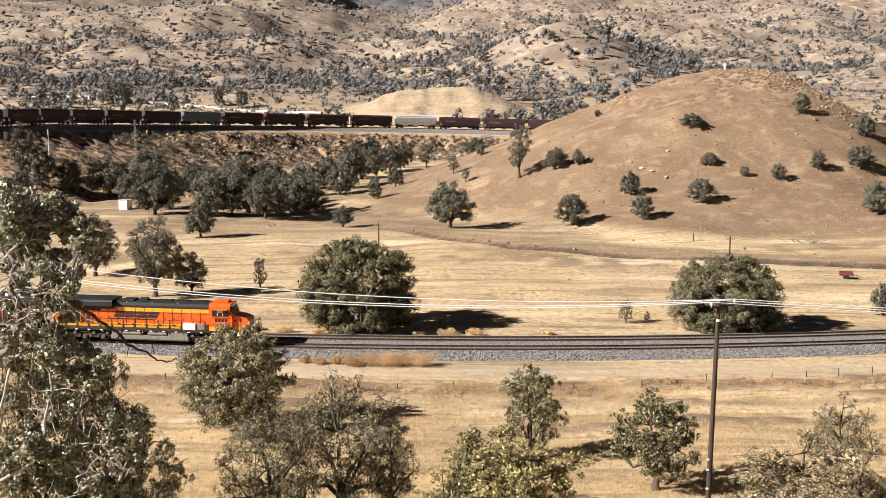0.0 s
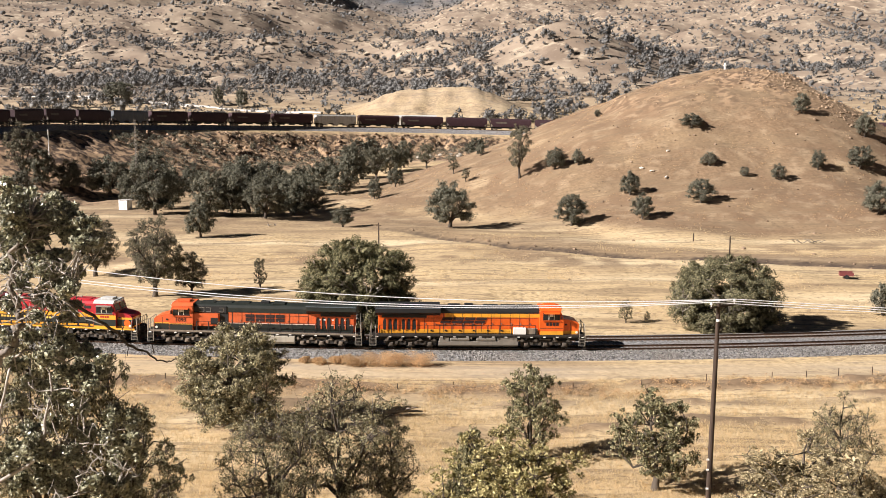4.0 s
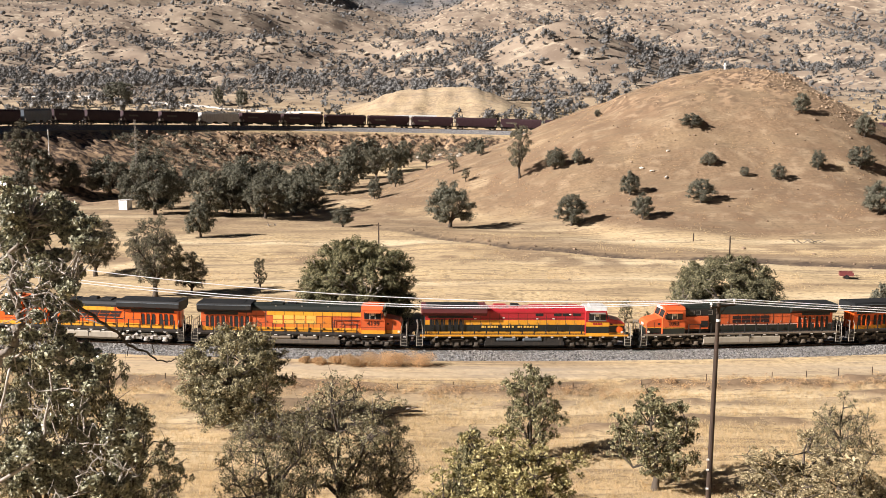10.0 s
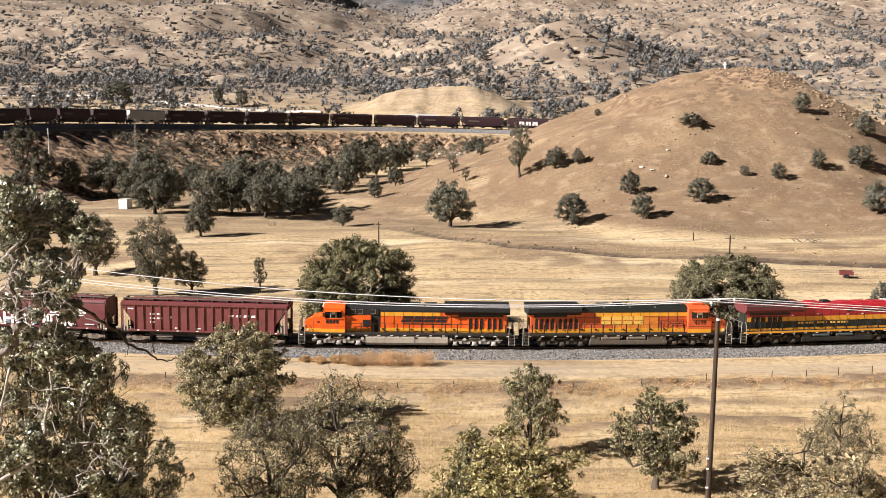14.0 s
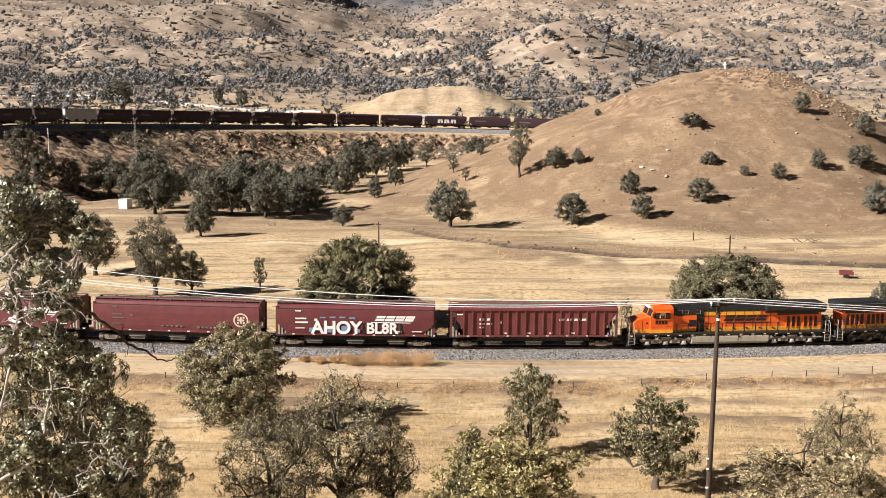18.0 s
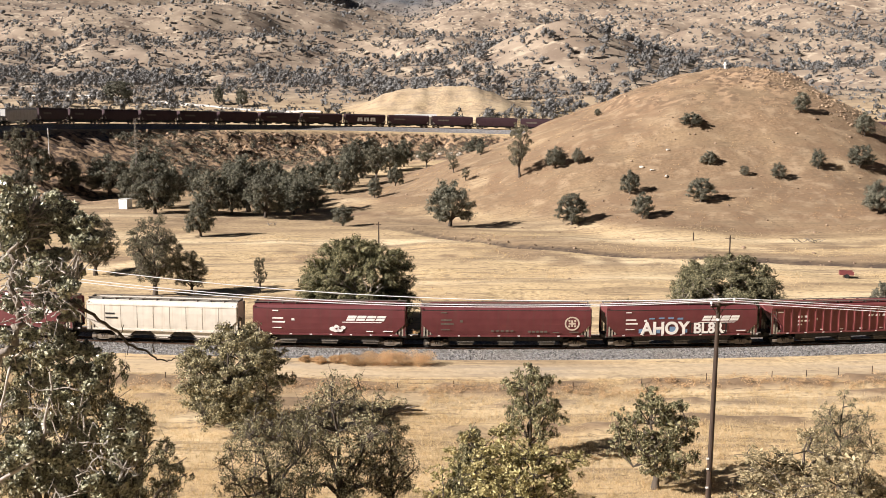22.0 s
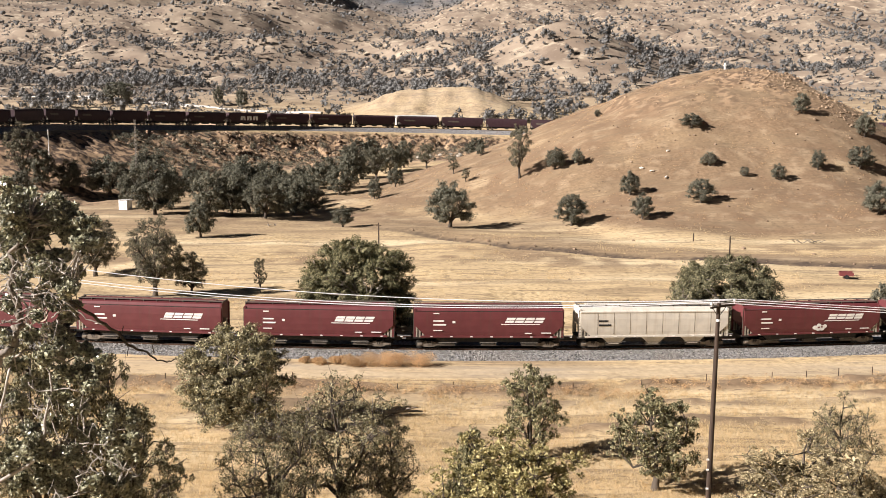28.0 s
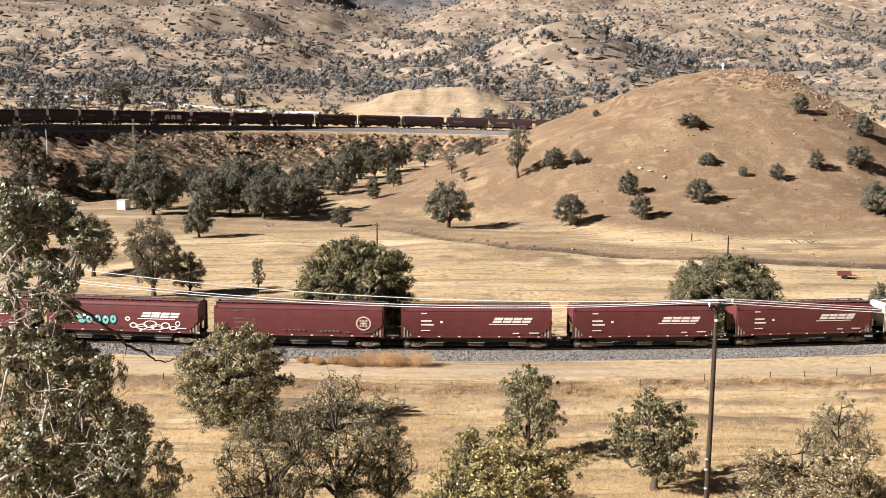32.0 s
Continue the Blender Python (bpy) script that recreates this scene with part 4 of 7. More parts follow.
# ---- woods on the far hills, scrub and grass ----
def far_woods():
    rng = np.random.default_rng(31)
    n = 21000
    y = 470 + 2100 * rng.random(n) ** 1.25
    u = rng.uniform(-0.50, 0.50, n)
    x = u * y
    d, _ = beside(FAR_P, x, y)
    dens = 0.53 + 0.24 * wave(x, y, 140, 41) + 0.18 * wave(x, y, 420, 42)
    dens = dens - 0.45 * smooth(-0.16, -0.30, u) * smooth(1150, 1500, y)
    dens = dens - 0.8 * np.exp(-((x + 2) / 40) ** 4 - ((y - 505) / 30) ** 2) - 0.35 * smooth(0.27, 0.40, u) * smooth(1000, 700, y) + 0.2 * smooth(-0.02, 0.03, u) * smooth(0.16, 0.1, u)
    dens = dens - 0.24 * smooth(720, 600, y) + 0.12 * smooth(720, 900, y)
    spur = 13 * np.exp(-((x + 2) / 34) ** 4 - ((y - 512) / 22) ** 2)
    dens = dens - 0.9 * smooth(0.8, 3, spur)
    dens = dens - 0.85 * smooth(-0.225, -0.205, u) * smooth(-0.055, -0.075, u) * smooth(575, 560, y)
    dens = dens - 0.7 * np.exp(-((u - 0.06) / 0.055) ** 2) * smooth(640, 668, y) * smooth(800, 745, y)
    keep = (rng.random(n) < np.clip(dens, 0.02, 0.85)) & (np.abs(d) > 14)
    y3 = rng.uniform(2500, 3700, 5000)
    x, y = np.concatenate([x[keep], rng.uniform(-0.30, 0.16, 5000) * y3]), np.concatenate([y[keep], y3])
    z = height(x, y)
    m = len(x)
    h = 2.6 + 6.4 * rng.random(m) ** 1.3 * (1 + 0.25 * smooth(900, 2200, y))
    w = h * rng.uniform(0.42, 0.68, m)
    out, lumps, lump_faces, n0 = [], [], [], 0
    g = (1 + 5 ** 0.5) / 2
    ball = np.array([(-1, g, 0), (1, g, 0), (-1, -g, 0), (1, -g, 0), (0, -1, g), (0, 1, g), (0, -1, -g), (0, 1, -g), (g, 0, -1), (g, 0, 1), (-g, 0, -1), (-g, 0, 1)]) / 1.902
    sides = np.array([(0, 11, 5), (0, 5, 1), (0, 1, 7), (0, 7, 10), (0, 10, 11), (1, 5, 9), (5, 11, 4), (11, 10, 2), (10, 7, 6), (7, 1, 8), (3, 9, 4), (3, 4, 2), (3, 2, 6), (3, 6, 8), (3, 8, 9), (4, 9, 5), (2, 4, 11), (6, 2, 10), (8, 6, 7), (9, 8, 1)])
    for group, many, per, lo, hi in ((y < 760, 6, 130, 0.035, 0.07), ((y >= 760) & (y < 1200), 3, 40, 0.055, 0.10), (y >= 1200, 1, 14, 0.08, 0.15)):
        i = np.nonzero(group)[0]
        size = np.stack([w[i], w[i], h[i] * 0.5], -1)[:, None, :]
        foot = np.stack([x[i], y[i], z[i] + h[i] * 0.56], -1)[:, None, :]
        c = rng.normal(size=(len(i), many, 3))
        c *= rng.uniform(0.3, 0.66, (len(i), many, 1)) * (0.25 if many == 1 else 1.0) / np.linalg.norm(c, axis=2, keepdims=True)
        r = rng.uniform(0.16, 0.33, (len(i), many, 1, 1)) * (1.0, 1.2, 1.9)[(6, 3, 1).index(many)]
        p = c[:, :, None, :] + ball * r * rng.uniform(0.72, 1.25, (len(i), many, 12, 1))
        lumps.append((foot[:, :, None, :] + p * size[:, :, None, :]).reshape(-1, 3))
        k = len(i) * many
        lump_faces.append((sides[None] + (n0 + 12 * np.arange(k))[:, None, None]).reshape(-1, 3))
        n0 += 12 * k
        q = np.take_along_axis(c, rng.integers(0, many, (len(i), per))[..., None].repeat(3, 2), 1)
        e = rng.normal(size=q.shape)
        q = q + e / np.linalg.norm(e, axis=2, keepdims=True) * rng.uniform(0.28, 0.48, (len(i), per, 1))
        p = (foot + q * size).reshape(-1, 3)
        a = rng.normal(size=p.shape)
        a /= np.linalg.norm(a, axis=1, keepdims=True)
        b = np.cross(a, rng.normal(size=p.shape))
        b /= np.linalg.norm(b, axis=1, keepdims=True)
        s = (np.repeat(h[i], per) * rng.uniform(lo, hi, len(p)))[:, None]
        out.append(np.stack([p - a * s, p - b * s * 0.7, p + a * s, p + b * s * 0.7], 1).reshape(-1, 3))
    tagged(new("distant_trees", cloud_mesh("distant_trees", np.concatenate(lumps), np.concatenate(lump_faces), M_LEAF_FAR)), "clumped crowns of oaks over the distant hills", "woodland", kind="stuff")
    v = np.concatenate(out)
    n = 15000
    y2 = 480 + 1500 * rng.random(n) ** 1.2
    x2 = rng.uniform(-0.48, 0.48, n) * y2
    k2 = np.exp(-((x2 + 2) / 34) ** 4 - ((y2 - 512) / 22) ** 2) < 0.06
    x2, y2 = x2[k2], y2[k2]
    n = len(x2)
    z2 = height(x2, y2)
    c2 = np.stack([x2, y2, z2], -1)[:, None, :] + rng.normal(size=(n, 4, 3)) * np.array([0.9, 0.9, 0.35]) + np.array([0, 0, 0.5])
    a2 = rng.normal(size=c2.shape) * 0.55
    b2 = rng.normal(size=c2.shape) * 0.42
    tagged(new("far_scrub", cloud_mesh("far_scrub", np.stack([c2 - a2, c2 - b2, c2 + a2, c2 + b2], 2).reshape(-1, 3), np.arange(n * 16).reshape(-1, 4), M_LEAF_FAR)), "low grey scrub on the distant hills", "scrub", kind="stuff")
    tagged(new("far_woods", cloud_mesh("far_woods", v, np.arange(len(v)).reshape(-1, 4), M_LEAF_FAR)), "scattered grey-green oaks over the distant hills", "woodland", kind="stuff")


far_woods()


def blades(name, x, y, h, spread_of, per, width, material, label, category, seed, droop=0.5):
    """Tufts of narrow blades standing on the ground."""
    rng = np.random.default_rng(seed)
    z = height(x, y)
    m = len(x)
    base = np.stack([x, y, z - 0.02], -1)[:, None, :] + np.concatenate([rng.normal(size=(m, per, 2)) * spread_of, np.zeros((m, per, 1))], 2)
    hh = (h[:, None] * rng.uniform(0.5, 1.1, (m, per)))[..., None]
    tip = base + np.concatenate([rng.normal(size=(m, per, 2)) * droop, np.ones((m, per, 1))], 2) * hh
    ang = rng.uniform(0, 6.28, (m, per))
    side = np.stack([np.cos(ang), np.sin(ang), np.zeros_like(ang)], -1) * width * rng.uniform(0.6, 1.4, (m, per))[..., None]
    v = np.stack([base - side, base + side, tip], 2).reshape(-1, 3)
    return tagged(new(name, cloud_mesh(name, v, np.arange(len(v)).reshape(-1, 3), material)), label, category, kind="stuff")


def grass():
    rng = np.random.default_rng(9)
    n = 52000
    y = rng.uniform(66, 106, n)
    x = rng.uniform(-0.43, 0.43, n) * y
    d, _ = beside(NEAR_P, x, y)
    thick = wave(x, y, 9, 61) + 0.6 * wave(x, y, 26, 62)
    k = (np.abs(d - 7.8) > 2.8) & (d > 5.5) & (verge_band(x, y, d) < 0.4 + 0.3 * rng.random(n)) & (thick > -1.3 + 0.7 * rng.random(n))
    blades("dry_grass", x[k], y[k], rng.uniform(0.12, 0.42, k.sum()), 0.2, 6, 0.013, M_STRAW, "tall dry golden grass", "grass", 10)
    n = 20000
    y = rng.uniform(121, 205, n)
    x = rng.uniform(-0.43, 0.43, n) * y
    thick = wave(x * 0.4, y, 12, 63) + 0.5 * wave(x, y, 30, 64)
    k = (thick > 0.05 + 0.5 * rng.random(n)) & (np.abs(y - lane_y(x)) > 2.6)
    blades("meadow_grass", x[k], y[k], rng.uniform(0.12, 0.4, k.sum()), 0.3, 6, 0.022, M_STRAW, "short dry meadow grass", "grass", 11)
    n = 11000
    x, y = rng.uniform(-40, 150, n), rng.uniform(205, 300, n)
    part_of = hill_part(x, y)
    k = (part_of > 0.02) & (wave(x, y, 11, 66) + 0.6 * wave(x, y, 34, 67) > 0.9 * rng.random(n) - 0.3)
    h = rng.uniform(0.10, 0.38, k.sum())
    blades("hill_grass", x[k], y[k], h, 0.34, 7, 0.03, M_WEED, "thin dry tufts on the brown knoll", "grass", 14)


grass()


def scrub():
    """Low dry bushes: on the rocky bank, along the tracks and over the slopes."""
    rng = np.random.default_rng(12)
    cen, rad = [], []
    for s in rng.uniform(-30, 150, 620):
        x, y, z, h = far_line(s)
        o = rng.uniform(9, 40)
        px, py = x - o * math.sin(h), y + o * math.cos(h)
        for k in range(3):
            cen.append((px + rng.normal() * 0.5, py + rng.normal() * 0.5, rng.uniform(0.3, 1.1)))
            rad.append(rng.uniform(0.4, 1.3))
    cen = np.array(cen)
    cen[:, 2] += rest_all(cen)
    v, f = leaf_cloud(rng, cen, rad, 60000, 0.12)
    tagged(new("bank_scrub", cloud_mesh("bank_scrub", v, f, M_LEAF)), "dry grey scrub on the railway bank", "scrub", kind="stuff")

    cen, rad = [], []
    for x in rng.uniform(-38, 45, 420):
        y = 99.3 + 0.05 * abs(x) + rng.normal() * 0.9 + (2.0 if x > 20 else 0)
        for k in range(2):
            cen.append((x + rng.normal() * 0.3, y + rng.normal() * 0.2, rng.uniform(0.08, 0.3)))
            rad.append(rng.uniform(0.15, 0.45))
    cen = np.array(cen)
    cen[:, 2] += rest_all(cen)
    v, f = leaf_cloud(rng, cen, rad, 22000, 0.05)
    tagged(new("verge_scrub", cloud_mesh("verge_scrub", v, f, M_WEED)), "low brown brush along the wire fence", "scrub", kind="stuff")


scrub()


def weed(x, y, w, h, material, label, seed):
    rng = np.random.default_rng(seed)
    root = tagged(new("shrub"), label, "shrub")
    root.location = (x, y, rest(x, y))
    cen = [(rng.normal() * w * 0.2, rng.normal() * w * 0.12, h * rng.uniform(0.2, 0.65)) for _ in range(12)]
    v, f = leaf_cloud(rng, cen, [h * rng.uniform(0.34, 0.52) for _ in cen], 6000, 0.034)
    v[:, 2] = np.maximum(v[:, 2], 0)
    part("foliage", cloud_mesh("foliage", v, f, material), None, root)
    tv, tf = [], []
    for c in cen[:5]:
        tube_into(tv, tf, [(0, 0, -0.05), Vector(c) * 0.5, c], [0.03, 0.02, 0.008], 4)
    part("stem", mesh_of("stem", tv, tf, M_BARK), None, root)


for k, (x, y, w, h) in enumerate([(-13.8, 109.6, 2.0, 0.7), (-12.2, 109.2, 2.2, 0.8), (-10.6, 109.0, 2.2, 0.9), (-8.9, 108.7, 2.6, 1.3), (-7.3, 108.5, 2.8, 1.7), (-5.6, 108.5, 2.8, 1.8), (-4.0, 108.5, 2.6, 1.6), (-2.4, 108.5, 2.4, 1.5)]):
    weed(x, y, w, h, M_WEED, "rust-brown dry weed clump beside the ballast", 300 + k)
for k, (x, y, w, h) in enumerate([(-14.0, 122.6, 2.2, 0.9), (-11.6, 122.6, 2.8, 1.1), (0.6, 122.8, 2.0, 1.1), (3.6, 122.8, 1.8, 1.0), (-2.5, 122.5, 1.4, 0.6), (-18.0, 123.6, 2.4, 1.0), (12.0, 124.0, 1.6, 0.5), (-21.0, 124.5, 2.0, 0.9)]):
    weed(x, y, w, h, M_STRAW, "pale straw-coloured bush behind the tracks", 330 + k)
# ---- rolling stock ----
def paint(name, c, dirt, rough=0.45, streak=0.5):
    """Weathered paint: dust from below in runs, faded patches."""
    m, nt, b, node, link = nodes_of(name)
    c2 = tuple(min(1.0, v * 1.16 + 0.004) for v in c)
    col = mix_rgb(nt, noise_fac(nt, 0.9, 5), c, c2)
    run = noise_fac(nt, 2.4, 4, 0.52, 0.78, stretch=(1.6, 1.0, 0.12))
    mm = node("ShaderNodeMath")
    mm.operation = "MULTIPLY"
    mm.inputs[1].default_value = streak
    link(run, mm.inputs[0])
    col = mix_rgb(nt, mm.outputs[0], col, dirt)
    link(col, b.inputs["Base Color"])
    b.inputs["Roughness"].default_value = rough
    add_bump(nt, b, noise_fac(nt, 1.3, 3), 0.06, 0.02)
    return m


M_MAROON = paint("maroon_paint", (0.118, 0.024, 0.027), (0.10, 0.045, 0.038), 0.6)
# darker copy of the maroon: the upper cars' shaded sides put into the paint
M_SHADED_MAROON = paint("shade_darkened_maroon_paint", (0.036, 0.012, 0.018), (0.045, 0.026, 0.026), 0.65)
M_RIBRED = paint("faded_red_paint", (0.15, 0.036, 0.036), (0.11, 0.05, 0.042), 0.6)
M_CREAM = paint("cream_paint", (0.60, 0.57, 0.50), (0.42, 0.34, 0.25), 0.5, 0.4)
M_GREYCAR = paint("grey_car_paint", (0.50, 0.50, 0.48), (0.30, 0.27, 0.23), 0.5, 0.5)
M_SLATE = paint("slate_blue_paint", (0.10, 0.125, 0.15), (0.10, 0.10, 0.09), 0.5, 0.5)
M_ORANGE = paint("orange_paint", (0.74, 0.115, 0.012), (0.38, 0.11, 0.04), 0.38, 0.35)
M_ORANGE_OLD = paint("faded_orange_paint", (0.60, 0.11, 0.028), (0.30, 0.12, 0.06), 0.5, 0.55)
M_YELLOW = paint("yellow_paint", (0.78, 0.36, 0.03), (0.40, 0.20, 0.06), 0.42, 0.4)
M_RED = paint("red_paint", (0.40, 0.02, 0.03), (0.17, 0.03, 0.03), 0.38, 0.3)
M_SOOT = paint("sooty_black", (0.009, 0.010, 0.011), (0.024, 0.021, 0.018), 0.6, 0.6)
M_DKGREEN = paint("dark_green_paint", (0.012, 0.017, 0.014), (0.035, 0.030, 0.024), 0.5, 0.4)
M_GRIME = paint("running_gear_grime", (0.024, 0.021, 0.018), (0.070, 0.055, 0.042), 0.8, 0.8)
M_DUST = paint("dusty_steel", (0.105, 0.088, 0.07), (0.21, 0.17, 0.13), 0.75, 0.8)
M_TAN = paint("sand_dusted_steel", (0.21, 0.175, 0.135), (0.10, 0.08, 0.06), 0.8, 0.8)
M_TANK = paint("grey_tank", (0.21, 0.19, 0.16), (0.12, 0.10, 0.085), 0.6, 0.5)
M_PALETANK = paint("pale_tank", (0.36, 0.33, 0.27), (0.20, 0.17, 0.135), 0.6, 0.4)
M_AMBER = paint("amber_faded_paint", (0.70, 0.23, 0.03), (0.60, 0.14, 0.03), 0.5, 0.6)
M_SILVER = paint("silvered_bogie", (0.55, 0.54, 0.52), (0.2, 0.17, 0.14), 0.45, 0.8)
M_WHITE = paint("white_paint", (0.80, 0.79, 0.76), (0.5, 0.45, 0.38), 0.5, 0.25)
M_BUFF = paint("buff_lettering", (0.56, 0.47, 0.38), (0.34, 0.24, 0.19), 0.6, 0.4)
M_AQUA = paint("aqua_spray_paint", (0.16, 0.48, 0.48), (0.10, 0.25, 0.26), 0.5, 0.3)
M_BLUE = paint("blue_spray_paint", (0.16, 0.27, 0.42), (0.10, 0.14, 0.2), 0.5, 0.3)
M_GLASS, _nt, _b, _node, _link = nodes_of("cab_glass")
_b.inputs["Base Color"].default_value = (0.015, 0.017, 0.02, 1)
_b.inputs["Roughness"].default_value = 0.06
M_LENS, _nt, _b, _node, _link = nodes_of("headlight_lens")
_b.inputs["Base Color"].default_value = (0.85, 0.82, 0.7, 1)
_b.inputs["Roughness"].default_value = 0.15


def plate(outline, y, thick=0.015):
    """A flat sheet in the side plane, standing proud of y on its outer side."""
    s = 1 if y > 0 else -1
    return prism(outline, "y", y, y + s * thick)


def quad(x0, x1, z0, z1, slant=0.0):
    return [(x0, z0), (x1, z0), (x1 + slant, z1), (x0 + slant, z1)]


def words(body, size, x, y, z, material, parent, name="lettering", label="", fat=0.0, facing=-1, shear=0.0):
    """Letters on a side (facing -1: towards -y), centred at x, z."""
    cu = bpy.data.curves.new(name, "FONT")
    cu.body, cu.size, cu.align_x, cu.align_y, cu.extrude, cu.offset, cu.shear = body, size, "CENTER", "CENTER", 0.012, fat, shear
    tmp = bpy.data.objects.new(name, cu)
    scene.collection.objects.link(tmp)
    bpy.context.view_layer.update()
    me = bpy.data.meshes.new_from_object(tmp.evaluated_get(bpy.context.evaluated_depsgraph_get()))
    bpy.data.objects.remove(tmp)
    me.materials.clear()
    me.materials.append(material)
    ob = part(name, me, None, parent, label)
    ob.matrix_basis = pose(x, y, z, 90, 0, 0 if facing < 0 else 180)
    return ob


def bars(rows, y, material, parent, name="lettering", label=""):
    bm = bmesh.new()
    for x0, x1, z0, z1, *sl in rows:
        o = quad(x0, x1, z0, z1, sl[0] if sl else 0)
        s = 0.012 * (1 if y > 0 else -1)
        a = [bm.verts.new((p[0], y, p[1])) for p in o]
        b = [bm.verts.new((p[0], y + s, p[1])) for p in o]
        bm.faces.new(b)
        for i in range(4):
            bm.faces.new((a[i], b[i], b[(i + 1) % 4], a[(i + 1) % 4]))
    bmesh.ops.recalc_face_normals(bm, faces=bm.faces)
    ob = part(name, bm, material, parent, label)
    return tagged(ob, kind="stuff") if len(rows) > 6 else ob


def rounds(rows, y, material, parent, name="graffiti", label=""):
    """Sprayed ovals on a side: centre x and z, half-width, half-height, and the share of it left open (0 for a full oval)."""
    bm = bmesh.new()
    n = 16
    for cx, cz, rx, rz, hollow in rows:
        ring = [[bm.verts.new((cx + k * rx * math.cos(6.2832 * i / n), y, cz + k * rz * math.sin(6.2832 * i / n))) for i in range(n)] for k in ((1.0, hollow) if hollow else (1.0,))]
        if hollow:
            for i in range(n):
                bm.faces.new((ring[0][i], ring[0][(i + 1) % n], ring[1][(i + 1) % n], ring[1][i]))
        else:
            bm.faces.new(ring[0])
    return part(name, bm, material, parent, label)


# wheels and bogies, shared by all vehicles
def wheelset_mesh(r):
    """Two flanged wheels on an axle, turning as one."""
    bm = bmesh.new()
    for s in (-1, 1):
        disc(bm, 0, s * 0.755, 0, r, 0.07, 20)
        disc(bm, 0, s * 0.67, 0, r + 0.03, 0.015, 20)
        disc(bm, 0, s * 0.84, 0, r * 0.35, 0.03, 10)
    disc(bm, 0, 0, 0, 0.08, 0.7, 8)
    me = bpy.data.meshes.new("wheelset")
    bm.to_mesh(me)
    bm.free()
    me.materials.append(M_GRIME)
    return me


def three_piece_frame():
    """Cast side frame of a freight bogie."""
    bm = prism([(-1.22, 0.34), (-0.72, 0.34), (-0.42, 0.20), (0.42, 0.20), (0.72, 0.34), (1.22, 0.34), (1.22, 0.62), (0.75, 0.62), (0.36, 0.78), (-0.36, 0.78), (-0.75, 0.62), (-1.22, 0.62)], "y", -0.07, 0.07)
    for x in (-0.89, 0.89):
        box(bm, x - 0.17, x + 0.17, -0.13, 0.11, 0.38, 0.60, 0.03)
    for k in range(3):
        box(bm, -0.26 + k * 0.2, -0.14 + k * 0.2, -0.11, 0.05, 0.36, 0.62)
    me = bpy.data.meshes.new("side_frame")
    bm.to_mesh(me)
    bm.free()
    me.materials.append(M_TAN)
    return me


def engine_frame(material, bright):
    """Cast side frame of a six-wheel bogie: equaliser, axle boxes, springs and brake cylinders."""
    bm = prism([(-2.75, 0.62), (-2.45, 0.56), (-2.3, 0.70), (-1.66, 0.70), (-1.5, 0.46), (-0.5, 0.46), (-0.34, 0.70), (0.34, 0.70), (0.5, 0.46), (1.5, 0.46), (1.66, 0.70), (2.3, 0.70), (2.45, 0.56), (2.75, 0.62), (2.75, 0.84), (1.6, 0.94), (-1.6, 0.94), (-2.75, 0.84)], "y", -0.08, 0.08)
    low = len(bm.faces)
    for x in (-1.98, 0.0, 1.98):
        box(bm, x - 0.21, x + 0.21, -0.19, 0.1, 0.36, 0.70, 0.04)
        box(bm, x - 0.30, x + 0.30, -0.13, 0.0, 0.30, 0.40)
        disc(bm, x, -0.21, 0.53, 0.13, 0.03, 10)
    for x in (-1.42, -0.58, 0.58, 1.42):
        for k in range(3):
            box(bm, x - 0.13, x + 0.13, -0.16, 0.02, 0.50 + k * 0.11, 0.57 + k * 0.11)
    for x in (-2.42, -1.0, 1.0, 2.42):
        disc(bm, x, -0.17, 0.98, 0.15, 0.10, 10)
        box(bm, x - 0.30, x + 0.30, -0.20, -0.02, 0.86, 0.93)
    box(bm, -0.55, 0.55, -0.17, 0.0, 0.98, 1.12, 0.03)
    me = bpy.data.meshes.new("side_frame")
    bm.to_mesh(me)
    bm.free()
    me.materials.append(material)
    me.materials.append(bright)
    for p in me.polygons:
        p.material_index = 1 if p.index >= low else 0
    return me


W_CAR, W_ENG = wheelset_mesh(0.457), wheelset_mesh(0.533)
F_CAR, F_ENG, F_ENG_SILVER = three_piece_frame(), engine_frame(M_GRIME, M_DUST), engine_frame(M_TANK, M_SILVER)
F_ENG_DUST = engine_frame(M_GRIME, M_TAN)


def bogie(root, x, axles, wheel, frame_mesh, r, bolster=True):
    bg = part("bogie", boxes((-0.22, 0.22, -1.1, 1.1, 0.45, 0.80)) if bolster else boxes((-2.6, 2.6, -0.75, 0.75, 0.6, 0.95)), M_GRIME, root)
    bg.location = (x, 0, 0)
    for s in (-1, 1):
        fr = part("side_frame", frame_mesh, None, bg)
        fr.matrix_basis = pose(0, s * 1.0 if bolster else s * 1.08, 0, 0, 0, 0 if s < 0 else 180)
    for ax in axles:
        part("wheelset", wheel, None, bg).location = (ax, 0, r)
    return bg


